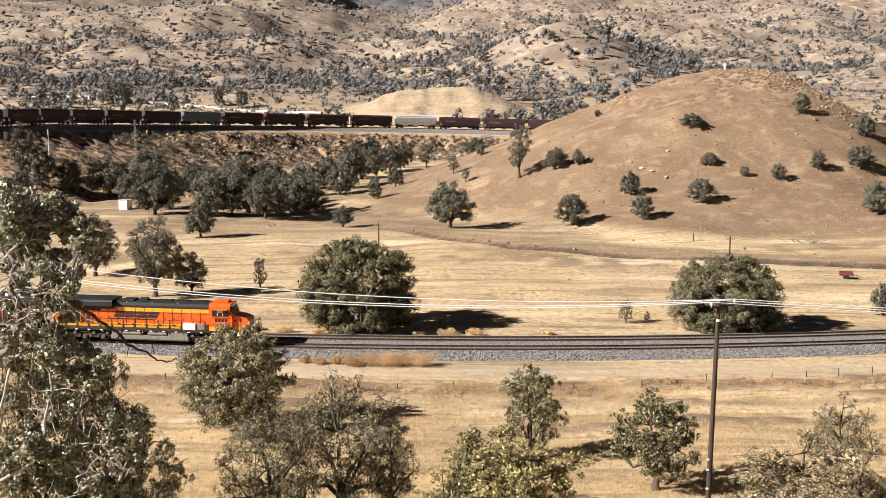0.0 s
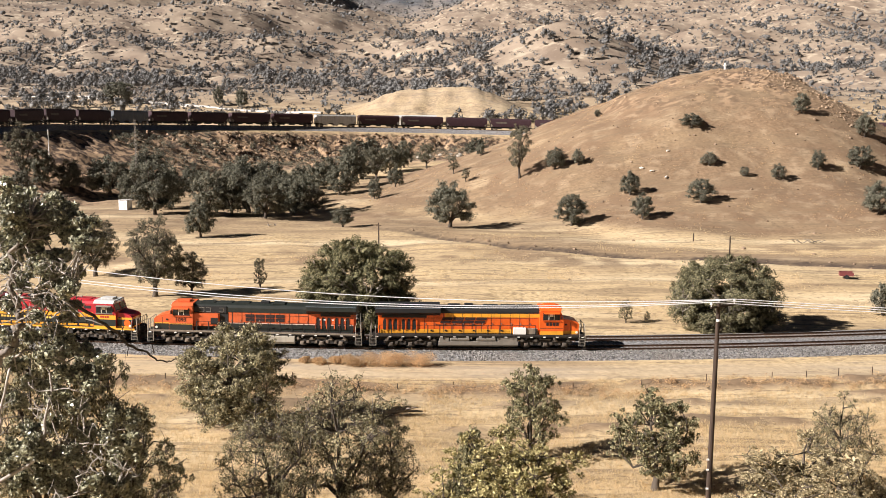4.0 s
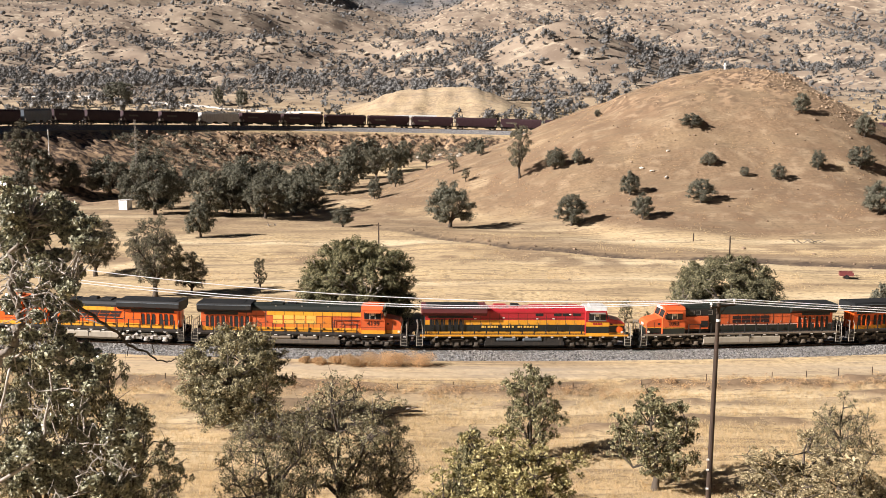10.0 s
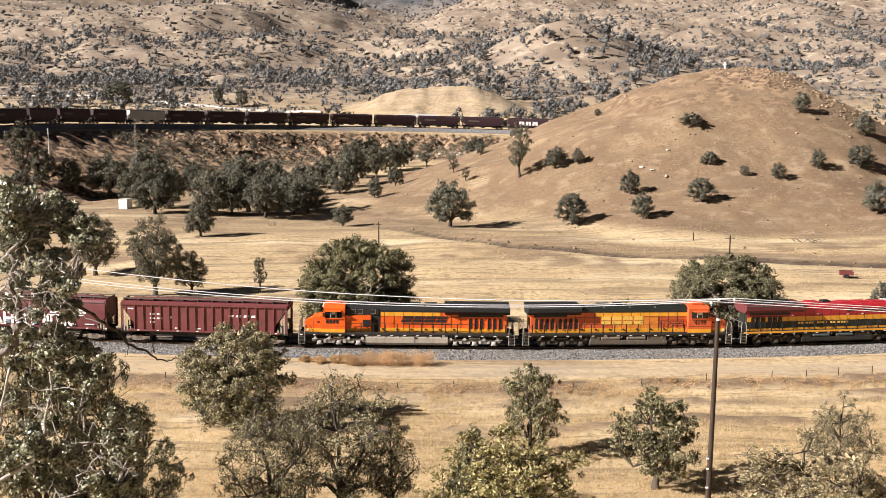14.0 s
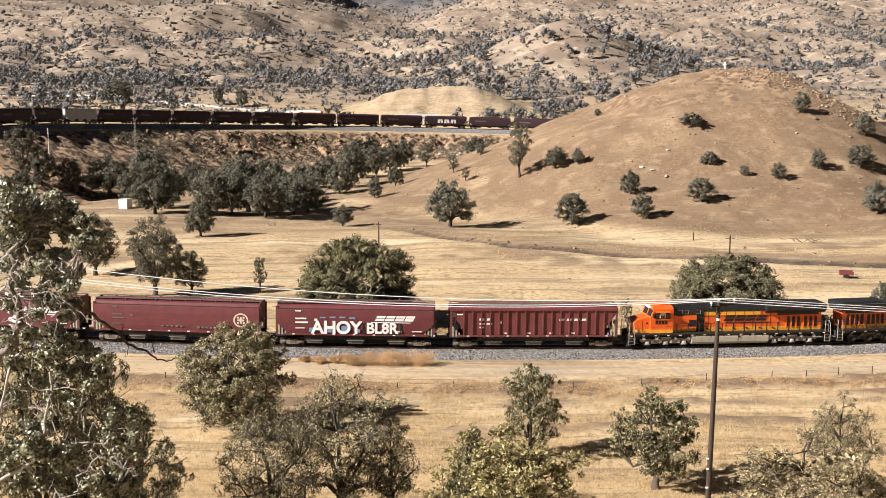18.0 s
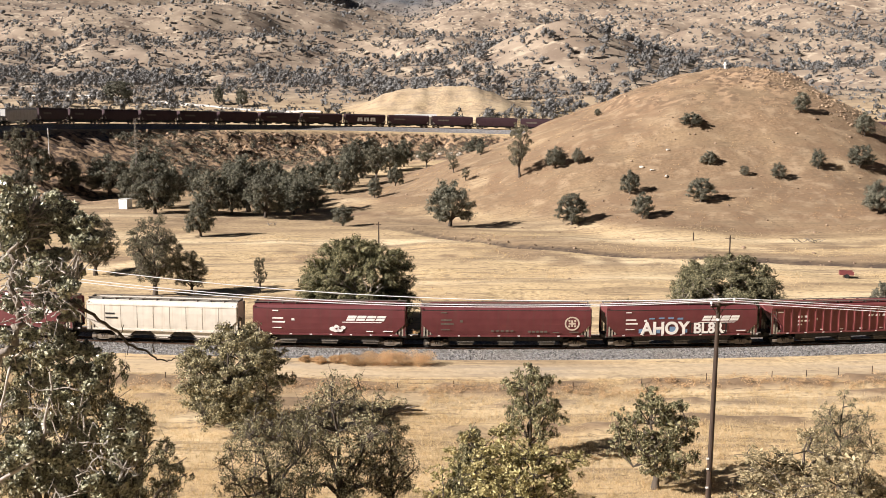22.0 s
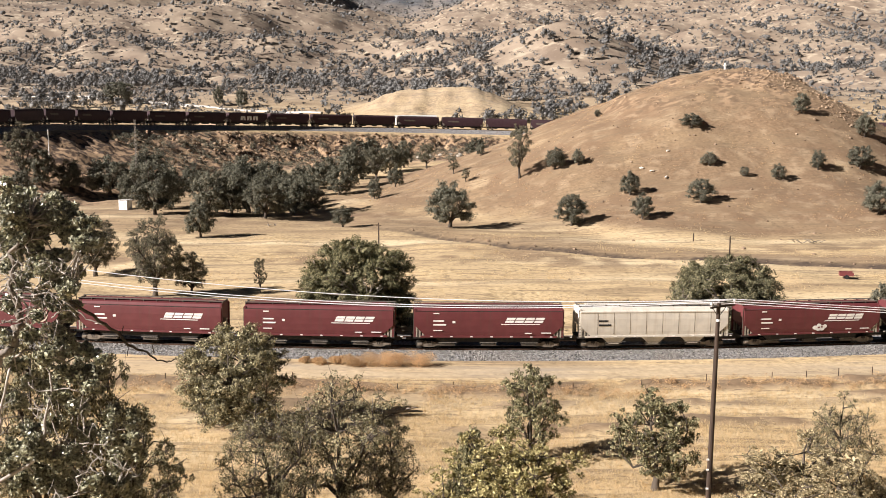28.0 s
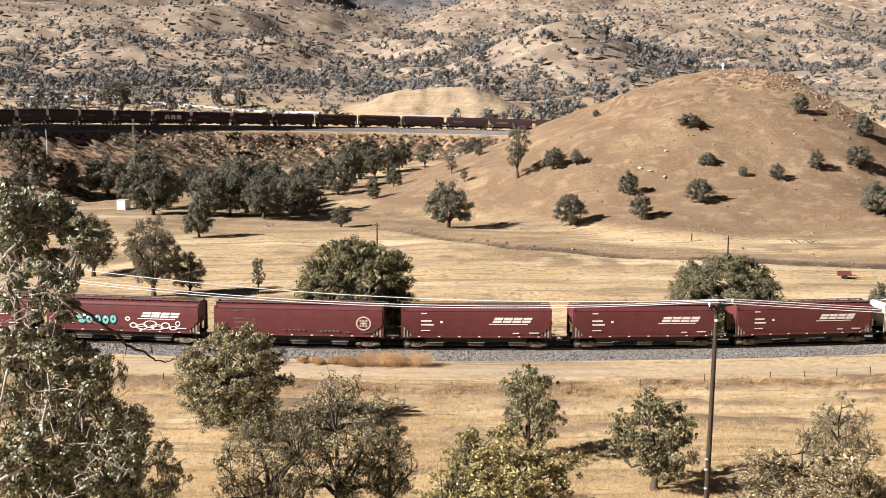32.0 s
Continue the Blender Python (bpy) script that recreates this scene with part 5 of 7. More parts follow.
def steps(root, x, y):
    """Corner ladder: dark treads with pale edges between two bright grab irons."""
    bm = bmesh.new()
    s = 1 if y > 0 else -1
    for k in range(4):
        box(bm, x - 0.28, x + 0.28, min(y, y - s * 0.3), max(y, y - s * 0.3), 0.42 + k * 0.33, 0.46 + k * 0.33)
    box(bm, x - 0.3, x + 0.3, min(y - s * 0.34, y - s * 0.3), max(y - s * 0.34, y - s * 0.3), 0.38, 1.6)
    st = part("steps", bm, M_GRIME, root, "boarding steps between pale grab irons")
    for dx in (-0.33, 0.29):
        part("grab_iron", tube([(x + dx, y, 0.40), (x + dx, y + s * 0.03, 1.4), (x + dx * 0.9, y, 2.3), (x + dx * 0.6, y - s * 0.1, 2.72)], 0.028, 5), M_PALETANK, st, "pale grab iron")
    part("tread_edge", boxes(*[(x - 0.28, x + 0.28, y - 0.012, y + 0.012, 0.42 + k * 0.33, 0.47 + k * 0.33) for k in range(4)]), M_TANK, st)
    return st


def handrail(root, xs, y, z0, z1, mat):
    bm = bmesh.new()
    for x in xs:
        box(bm, x - 0.05, x + 0.05, y - 0.035, y + 0.035, z0, z1)
        box(bm, x - 0.09, x + 0.09, y - 0.05, y + 0.05, z0, z0 + 0.14)
    box(bm, xs[0], xs[-1], y - 0.018, y + 0.018, z1, z1 + 0.04)
    return part("handrail", bm, mat, root)


def lower_above(root, floor, k):
    """Shrinks the heights of a thing's own parts above a floor."""
    seen = set()
    for ob in root.children_recursive:
        if ob.type != "MESH" or ob.data.name in seen or ob.name.startswith(("bogie", "side_frame", "wheelset")):
            continue
        seen.add(ob.data.name)
        if ob.location.z > floor:
            ob.location.z = floor + (ob.location.z - floor) * k
            continue
        co = np.empty(len(ob.data.vertices) * 3)
        ob.data.vertices.foreach_get("co", co)
        z = co[2::3]
        co[2::3] = np.where(z > floor, floor + (z - floor) * k, z)
        ob.data.vertices.foreach_set("co", co)
        ob.data.update()


def locomotive(look_of):
    """A six-axle freight locomotive, cab at +x. look_of: dict of its colours and marks."""
    root = new("locomotive")
    side, roof, low, cabcol = look_of["side"], look_of["roof"], look_of["low"], look_of["cab"]
    sill = look_of.get("sill", M_GRIME)
    part("underframe", boxes((-10.75, 10.75, -1.46, 1.46, 1.30, 1.58), (-10.9, -10.5, -1.4, 1.4, 0.75, 1.4), (10.5, 10.9, -1.4, 1.4, 0.75, 1.4), (-10.4, 10.4, -0.9, 0.9, 0.9, 1.3), bevel=0.02), M_GRIME, root, "underframe of black grimy steel")
    for s in (-1, 1):
        part("side_sill", boxes((-10.75, 10.75, min(s * 1.46, s * 1.50), max(s * 1.46, s * 1.50), 1.42, 1.60)), sill, root)
        bars([(-10.5 + k * 1.32, -10.22 + k * 1.32, 1.30, 1.39) for k in range(17)], s * 1.47, M_WHITE, root, "reflector_strip", "pale reflector patches")
        for k in range(14):
            part("pipe_bracket", boxes((-9.3 + k * 1.42, -9.18 + k * 1.42, min(s * 1.30, s * 1.44), max(s * 1.30, s * 1.44), 1.08, 1.30)), M_TAN if k % 3 == 0 else M_GRIME, root)
    tone = look_of.get("tank", M_TANK)
    if look_of.get("airtanks"):
        tank = part("fuel_tank", prism([(-1.44, 0.82), (-1.44, 0.48), (-1.2, 0.30), (1.2, 0.30), (1.44, 0.48), (1.44, 0.82), (1.0, 0.95), (-1.0, 0.95)], "x", -4.1, 4.1), tone, root, "long grey fuel tank below the air tanks")
        for x0, x1 in ((-4.0, -3.0), (2.0, 4.0)):
            part("tank_block", boxes((x0, x1, -1.40, 1.40, 0.82, 1.30), bevel=0.03), tone, tank)
        for s in (-1, 1):
            for x0 in (-2.9, -0.2):
                part("air_tank", tube([(x0, s * 1.24, 1.08), (x0 + 0.1, s * 1.24, 1.08), (x0 + 1.95, s * 1.24, 1.08), (x0 + 2.05, s * 1.24, 1.08)], [0.12, 0.22, 0.22, 0.12], 12), look_of.get("airmat", M_TANK), tank, "dusty cylindrical air tank")
    else:
        tank = part("fuel_tank", prism([(-1.40, 1.22), (-1.46, 1.08), (-1.46, 0.58), (-1.2, 0.32), (1.2, 0.32), (1.46, 0.58), (1.46, 1.08), (1.40, 1.22), (1.2, 1.3), (-1.2, 1.3)], "x", -4.2, 4.2), tone, root, "long pale grey fuel tank")
        for s in (-1, 1):
            part("tank_seam", boxes((-0.86, -0.80, min(s * 1.45, s * 1.475), max(s * 1.45, s * 1.475), 0.6, 1.1)), M_GRIME, tank)
            part("filler_neck", boxes((-1.0, -0.78, min(s * 1.44, s * 1.52), max(s * 1.44, s * 1.52), 1.04, 1.2), bevel=0.02), M_GRIME, tank)
    fm = look_of.get("frame", F_ENG)
    for s in (-1, 1):
        bogie(root, s * 6.95, (-1.98, 0, 1.98), W_ENG, fm, 0.533, bolster=False)
    # engine hood
    part("hood", boxes((-10.25, 6.3, -0.92, 0.92, 1.58, 3.92), bevel=0.03), side, root)
    edge = look_of.get("edge", 3.86)
    part("hood_roof", prism([(-0.96, edge), (0.96, edge), (0.96, 4.10), (0.86, 4.40), (0.55, 4.56), (-0.55, 4.56), (-0.86, 4.40), (-0.96, 4.10)], "x", -9.6, 6.32), roof, root, "dark sooty hood roof")
    wing = look_of.get("wing", -3.9)
    rad = part("radiator", prism([(-0.97, 3.62), (0.97, 3.62), (1.06, 3.70), (1.48, 4.02), (1.48, 4.52), (1.36, 4.68), (-1.36, 4.68), (-1.48, 4.52), (-1.48, 4.02), (-1.06, 3.70)], "x", -10.55, wing), look_of.get("wing_mat", roof), root, "overhanging radiator wing")
    part("fan_grille", boxes((-10.1, wing - 0.8, -1.2, 1.2, 4.68, 4.72)), M_SOOT, rad)
    part("wing_lip", boxes((-10.58, wing + 0.03, -1.50, -1.46, 4.48, 4.55), (-10.58, wing + 0.03, 1.46, 1.50, 4.48, 4.55)), M_SLATE, rad)
    part("exhaust", boxes((-1.4, -0.5, -0.35, 0.35, 4.5, 4.80), bevel=0.04), M_SOOT, root)
    part("dynamic_brake_box", boxes((-3.1, -1.8, -0.7, 0.7, 4.5, 4.68), bevel=0.03), roof, root)
    for x0 in (0.6, 2.4, 4.2):
        part("roof_hatch", boxes((x0, x0 + 1.5, -0.62, 0.62, 4.5, 4.62), bevel=0.03), roof, root)
    part("horn", tube([(3.9, -0.2, 4.75), (4.3, -0.2, 4.78), (4.6, -0.2, 4.78)], [0.03, 0.04, 0.09], 8), M_TANK, root)
    for k in range(3):
        part("lifting_lug", boxes((-2.6 + k * 2.7, -2.45 + k * 2.7, -0.88, -0.80, 4.36, 4.50)), M_TANK, root)
    n = look_of.get("grilles", 6)
    for s in (-1, 1):
        y = s * 0.921
        part("walkway_panel", plate(quad(-10.2, 6.3, 1.60, look_of.get("low_top", 2.06)), y, 0.02), low, root, "dark lower hood band" if low in (M_SOOT, M_DKGREEN) else "yellow lower hood band")
        for (x0, x1, z0, z1, mat, lab) in look_of["stripes"]:
            part("paint_stripe", plate(quad(x0, x1, z0, z1), y, 0.016), mat, root, lab)
        for k in range(n):
            x0 = -9.75 + k * 0.56 + (0.24 if k >= n // 2 else 0)
            part("vent_louvre", plate([(x0, 2.02), (x0 + 0.30, 2.02), (x0 + 0.30, 3.05), (x0 + 0.22, 3.22), (x0 + 0.08, 3.22), (x0, 3.05)], y, 0.05), M_SOOT, root)
            part("louvre_rib", boxes((x0 + 0.34, x0 + 0.44, min(y, y + s * 0.10), max(y, y + s * 0.10), 1.95, 3.26)), side, root)
        for k in range(12):
            x0 = -5.55 + k * 0.98
            part("door_seam", plate(quad(x0, x0 + 0.035, 1.75, edge - 0.02), y, 0.021), M_GRIME, root)
            part("door_latch", boxes((x0 + 0.10, x0 + 0.17, min(y, y + s * 0.05), max(y, y + s * 0.05), 2.62, 2.76)), M_TANK, root)
        part("hood_seam", plate(quad(-5.5, 6.2, 3.30, 3.325), y, 0.022), M_GRIME, root)
        part("radiator_screen", plate(quad(-9.9, wing - 1.4, 3.36, 3.62), y, 0.03), M_SOOT, root)
        for k in range(7):
            part("floodlight", boxes((-4.9 + k * 1.45, -4.72 + k * 1.45, min(s * 0.93, s * 1.0), max(s * 0.93, s * 1.0), 1.86, 2.02)), M_SOOT, root)
        if "blower" in look_of:
            part("blower_housing", plate([(3.7, 2.05), (6.3, 2.05), (6.3, 3.45), (3.7, 3.45)], y, 0.30), look_of["blower"], root)
            part("blower_screen", plate(quad(3.75, 4.5, 2.25, 3.0), s * 1.225, 0.02), M_SOOT, root)
            part("side_doorway", plate(quad(2.75, 3.6, 1.62, edge), y, 0.025), M_SOOT, root)
            part("upper_housing", plate(quad(2.9, 6.3, 3.52, 4.25), y, 0.10), M_SOOT, root, "black equipment housing behind the cab")
            for x0 in (3.2, 4.5, 5.2):
                part("vent_frame", boxes((x0, x0 + 0.5, min(s * 1.02, s * 1.05), max(s * 1.02, s * 1.05), 4.06, 4.10), (x0, x0 + 0.04, min(s * 1.02, s * 1.05), max(s * 1.02, s * 1.05), 3.66, 4.06), (x0, x0 + 0.5, min(s * 1.02, s * 1.05), max(s * 1.02, s * 1.05), 3.62, 3.66)), M_TANK, root)
        handrail(root, [-10.1 + k * 1.23 for k in range(14)], s * 1.44, 1.58, 2.60, look_of.get("rails", M_SOOT))
        for x in (-10.75, 10.72):
            steps(root, x, s * 1.47)
        look_of["marks"](root, s)
    # cab and nose
    cab = part("cab", prism([(6.3, 1.58), (8.75, 1.58), (8.75, 3.30), (8.42, 4.28), (6.45, 4.28), (6.3, 4.16)], "y", -1.46, 1.46), cabcol, root)
    part("cab_roof", prism([(-1.47, 4.28), (1.47, 4.28), (1.12, 4.60), (-1.12, 4.60)], "x", 6.3, 8.5), look_of.get("caproof", cabcol), cab)
    for s in (-1, 1):
        y = s * 1.461
        part("window_surround", plate(quad(6.62, 8.36, 3.22, 4.02), y, 0.012), M_SOOT, cab)
        for x0 in (6.72, 7.25, 7.78):
            part("cab_window", plate(quad(x0, x0 + 0.46, 3.30, 3.94), y, 0.02), M_GLASS, cab)
        for x0 in (7.18, 7.71):
            part("window_mullion", boxes((x0, x0 + 0.07, min(y, y + s * 0.04), max(y, y + s * 0.04), 3.28, 3.96)), M_CREAM, cab)
        part("sun_blind", plate(quad(7.30, 7.66, 3.62, 3.92), y, 0.028), M_CREAM, cab, "pale plate in the middle side window")
        part("window_sill", boxes((6.55, 8.42, min(y, y + s * 0.10), max(y, y + s * 0.10), 3.14, 3.21)), look_of.get("sillmat", cabcol), cab)
        part("sun_visor", prism([(s * 1.46, 4.06), (s * 1.82, 3.98), (s * 1.82, 4.01), (s * 1.46, 4.10)], "x", 6.7, 8.3), look_of.get("sillmat", cabcol), cab)
        part("windshield", prism([(8.68, 3.60), (8.72, 3.48), (8.48, 4.18), (8.43, 4.20)], "y", s * 0.12, s * 1.25), M_GLASS, cab)
        part("mirror", boxes((8.45, 8.53, min(s * 1.48, s * 1.72), max(s * 1.48, s * 1.72), 3.4, 3.8)), M_SOOT, cab)
        part("cab_seam", plate(quad(6.34, 8.7, 2.30, 2.33), y, 0.008), M_GRIME, cab)
    nose = part("nose", prism([(8.75, 1.58), (10.35, 1.58), (10.40, 2.75), (10.2, 2.98), (9.6, 3.18), (8.75, 3.34)], "y", -1.16, 1.16), look_of.get("nose", cabcol), root)
    for z0, z1, mat in look_of["bands"]:
        for s in (-1, 1):
            part("cab_stripe", plate(quad(6.32, 8.73, z0, z1), s * 1.461, 0.006), mat, cab)
            part("nose_stripe", plate(quad(8.77, 10.34, z0, min(z1, 2.75)), s * 1.161, 0.008), mat, nose)
        part("front_stripe", boxes((10.36, 10.42, -1.0, 1.0, z0, min(z1, 2.75))), mat, nose)
    for s in (-1, 1):
        part("nose_door_seam", plate(quad(9.5, 9.53, 1.7, 2.95), s * 1.161, 0.01), M_GRIME, nose)
        part("ditch_light", disc(bmesh.new(), 10.15, s * 1.18, 1.82, 0.14, 0.03, 12), M_LENS, nose, "round pale ditch light")
        part("sand_filler", boxes((8.9, 9.15, min(s * 1.16, s * 1.19), max(s * 1.16, s * 1.19), 2.6, 2.78)), M_SOOT, nose)
    part("headlight", boxes((10.38, 10.46, -0.3, 0.3, 2.45, 2.68)), M_LENS, nose)
    part("number_board", boxes((8.5, 8.66, -0.75, 0.75, 4.30, 4.50)), M_WHITE, cab)
    part("air_conditioner", boxes((6.8, 8.1, -0.55, 0.55, 4.58, 4.80), bevel=0.04), look_of.get("acmat", cabcol), cab)
    part("plow", prism([(10.85, 0.2), (11.15, 0.2), (10.95, 0.85), (10.8, 0.85)], "y", -1.35, 1.35), M_SOOT, root)
    for s in (-1, 1):
        part("coupler", boxes((min(s * 10.8, s * 11.36), max(s * 10.8, s * 11.36), -0.14, 0.14, 0.72, 1.0), (min(s * 11.1, s * 11.36), max(s * 11.1, s * 11.36), -0.2, 0.2, 0.68, 1.05)), M_GRIME, root)
        for yy in (-0.75, -0.5, 0.5, 0.75):
            part("air_hose", tube([(s * 10.9, yy, 1.25), (s * 11.15, yy, 0.7), (s * 11.35, yy * 0.9, 0.62)], 0.04, 5), M_SOOT, root)
        er = part("end_rail", boxes((s * 10.95 - 0.025, s * 10.95 + 0.025, -1.3, 1.3, 2.66, 2.71)), M_TANK, root)
        part("lower_rail", boxes((s * 10.95 - 0.02, s * 10.95 + 0.02, -1.3, 1.3, 2.1, 2.14)), M_TANK, er)
        for yy in (-1.3, -0.6, 0.6, 1.3):
            part("rail_post", boxes((s * 10.95 - 0.025, s * 10.95 + 0.025, yy - 0.025, yy + 0.025, 1.3, 2.66)), M_TANK, er)
        part("crossing_plate", boxes((min(s * 10.85, s * 11.2), max(s * 10.85, s * 11.2), -0.5, 0.5, 1.42, 1.47)), M_GRIME, root)
    part("end_door", boxes((-10.30, -10.25, -0.35, 0.35, 1.7, 3.4)), side, root)
    lower_above(root, 1.6, 0.925)
    tagged(root, look_of["label"], "locomotive", "locomotives of the lower train")
    return root


def slant_mark(x, z, s, mat, flip=1, size=1.0):
    """A plain emblem: four slanted blocks, each slit once, over a tapering line."""
    out = []
    for k in range(4):
        x0, x1, h = x + (k * 1.05 - 2.1) * size, x + (k * 1.05 - 1.16) * size, 0.30 * size
        out += [(x0, x1, z, z + h * 0.9, 0.13 * size * flip), (x0 + 0.16 * size * flip, x1 + 0.16 * size * flip, z + h * 1.1, z + h * 2, 0.12 * size * flip)]
    out.append((x - 2.5 * size, x + 1.7 * size, z - 0.22 * size, z - 0.13 * size, 0.06))
    return out


def block_mark(x, z, h, w=0.92, gap=1.04):
    """A plain emblem: four upright blocks, each slit once."""
    out = []
    for k in range(4):
        x0 = x + k * gap - 2.0
        out += [(x0, x0 + w, z, z + h * 0.46), (x0, x0 + w, z + h * 0.54, z + h)]
    return out


def marks_swoosh(root, s, x=-1.6):
    bars(slant_mark(x, 2.74, s, M_UMBER, -s, 1.12), s * 0.948, M_UMBER, root, "emblem", "dark slanted emblem shapes")
    bars([(6.95 + k * 0.34, 7.20 + k * 0.34, 2.62, 2.98) for k in range(4)], s * 1.475, M_UMBER, root, "road_number", "dark unreadable number bars")


def marks_swoosh_box(root, s):
    marks_swoosh(root, s)
    part("equipment_box", boxes((3.6, 4.9, min(s * 1.05, s * 1.52), max(s * 1.05, s * 1.52), 1.62, 2.34), bevel=0.03), M_WHITE, root, "white equipment box on the walkway")
    part("sand_locker", boxes((4.95, 6.1, min(s * 1.0, s * 1.42), max(s * 1.0, s * 1.42), 1.62, 2.25), bevel=0.03), M_TAN, root, "tan locker on the walkway")


def marks_blocks(root, s):
    bars(block_mark(-1.1, 2.62, 0.80), s * 0.945, M_UMBER, root, "emblem", "dark upright block emblem")
    words("1093", 0.58, 7.55, s * 1.478, 2.74, M_UMBER, root, "road_number", facing=s)
    for row in [(-9.9 + k * 0.42, -9.66 + k * 0.42, 2.92, 3.04) for k in (1, 4, 6, 7)]:
        bars([row], s * 0.975, M_WHITE, root, "warning_label", "small white warning label")


def marks_blocks_gold(root, s):
    bars(block_mark(-0.8, 2.45, 0.95, 0.98, 1.15), s * 0.945, M_GOLD, root, "emblem", "faded yellow upright block emblem")
    words("4199", 0.64, 7.55, s * 1.478, 2.74, M_UMBER, root, "road_number", facing=s)
    for x0, x1, z0, z1, sl in ((3.5, 3.58, 2.1, 3.0, 0.0), (3.55, 6.2, 2.92, 3.0, 0.0), (4.0, 4.08, 2.1, 2.6, 0.5), (4.5, 5.9, 2.50, 2.57, 0.0), (5.2, 5.28, 2.05, 2.5, 0.0), (5.9, 5.98, 2.05, 2.9, 0.0)):
        bars([(x0, x1, z0, z1, sl)], s * 1.0, M_UMBER, root, "hood_pipe", "dark pipe along the hood")


def marks_red(root, s):
    k = [(-4.4 + j * 0.31, -4.17 + j * 0.31, 2.26, 2.48) for j in range(19) if j not in (6, 11)]
    bars(k, s * 0.945, M_GOLD, root, "lettering", "row of small yellow letter bars")
    bars([(7.05 + j * 0.25, 7.24 + j * 0.25, 2.72, 2.92) for j in range(4)], s * 1.475, M_RED, root, "road_number")
    bm = bmesh.new()
    disc(bm, 9.85, s * 1.18, 2.12, 0.36, 0.02, 20)
    part("emblem", bm, M_ORANGE, root, "round orange emblem")
    for x0 in (1.5, 3.4, 4.3, 5.4):
        part("hood_vent", plate(quad(x0 - 0.35, x0 + 0.45, 3.58, 3.92), s * 0.925, 0.03), M_SOOT, root)
    for row in [(-2.3, -2.05, 3.32, 3.42), (1.2, 1.45, 3.22, 3.32), (2.9, 3.15, 3.22, 3.32), (-5.2, -4.95, 3.24, 3.34), (4.6, 4.85, 3.7, 3.82)]:
        bars([row], s * 0.96, M_WHITE, root, "warning_label", "small white warning label")


M_UMBER = paint("dark_umber_lettering", (0.020, 0.007, 0.006), (0.045, 0.016, 0.012), 0.7, 0.3)
M_GOLD = paint("pale_gold_paint", (0.80, 0.50, 0.10), (0.5, 0.28, 0.08), 0.45, 0.4)
SWOOSH = dict(side=M_ORANGE, roof=M_SOOT, low=M_YELLOW, cab=M_ORANGE, label="orange and black six-axle diesel locomotive with yellow stripe", grilles=6, wing=-3.9, wing_mat=M_SOOT,
              stripes=[(-3.4, 6.3, 3.42, 3.86, M_YELLOW, "yellow upper stripe")], marks=marks_swoosh, airtanks=True, bands=[(1.6, 2.0, M_YELLOW)])
LOCO_LOOKS = [
    dict(SWOOSH, marks=marks_swoosh_box),
    dict(SWOOSH, side=M_ORANGE_OLD, low=M_DKGREEN, low_top=2.34, cab=M_ORANGE_OLD, roof=M_DKGREEN, edge=3.62, wing=-5.4, wing_mat=M_DKGREEN, marks=marks_blocks, airtanks=False, tank=M_PALETANK, blower=M_ORANGE_OLD, acmat=M_ORANGE_OLD, sill=M_TAN,
         stripes=[(-10.2, 6.3, 2.36, 2.42, M_CREAM, "thin cream line")], bands=[(1.6, 2.24, M_DKGREEN), (2.24, 2.34, M_YELLOW)], frame=F_ENG_DUST, label="faded orange and dark green diesel locomotive, cab trailing"),
    dict(SWOOSH, side=M_DKGREEN, low=M_YELLOW, low_top=1.82, cab=M_RED, roof=M_RED, edge=3.9, wing=-3.9, wing_mat=M_MAROON, marks=marks_red, caproof=M_GREYCAR, acmat=M_GREYCAR, sillmat=M_TANK, nose=M_RED, bands=[(1.6, 1.78, M_YELLOW), (1.78, 2.52, M_DKGREEN), (2.52, 3.0, M_YELLOW)], tank=M_GRIME, airmat=M_SLATE, sill=M_YELLOW,
         stripes=[(-10.2, 6.3, 3.12, 3.92, M_RED, "red upper hood"), (-10.2, 6.3, 2.60, 3.12, M_YELLOW, "yellow stripe")], label="red, yellow and dark green diesel locomotive"),
    dict(SWOOSH, side=M_ORANGE_OLD, cab=M_ORANGE_OLD, roof=M_DKGREEN, wing=-5.0, grilles=8, wing_mat=M_SOOT, marks=marks_blocks_gold, airmat=M_TAN, tank=M_DUST,
         stripes=[(-3.4, 6.3, 3.40, 3.86, M_YELLOW, "faded yellow upper stripe"), (-1.6, 3.2, 1.9, 3.28, M_AMBER, "orange panel faded to yellow")], frame=F_ENG, label="sun-faded orange and yellow diesel locomotive"),
    dict(SWOOSH, marks=marks_swoosh, frame=F_ENG_SILVER, tank=M_PALETANK, airtanks=False, label="bright orange diesel locomotive with silver bogies, cab trailing", blower=M_ORANGE),
]


# ---- covered hopper cars ----
def lofted_body(profile, ends):
    """Car body from a half cross-section (half-width, height) whose length at each height comes from ends(z)."""
    ring = [(-y, z) for y, z in profile] + [(y, z) for y, z in profile[::-1] if y > 0.01]
    bm = bmesh.new()
    a = [bm.verts.new((-ends(z), y, z)) for y, z in ring]
    b = [bm.verts.new((ends(z), y, z)) for y, z in ring]
    n = len(ring)
    for i in range(n):
        bm.faces.new((a[i], a[(i + 1) % n], b[(i + 1) % n], b[i]))
    ca, cb = bm.verts.new((-ends(2.6), 0, 2.6)), bm.verts.new((ends(2.6), 0, 2.6))
    for i in range(n):
        bm.faces.new((a[(i + 1) % n], a[i], ca))
        bm.faces.new((b[i], b[(i + 1) % n], cb))
    bmesh.ops.recalc_face_normals(bm, faces=bm.faces)
    return bm


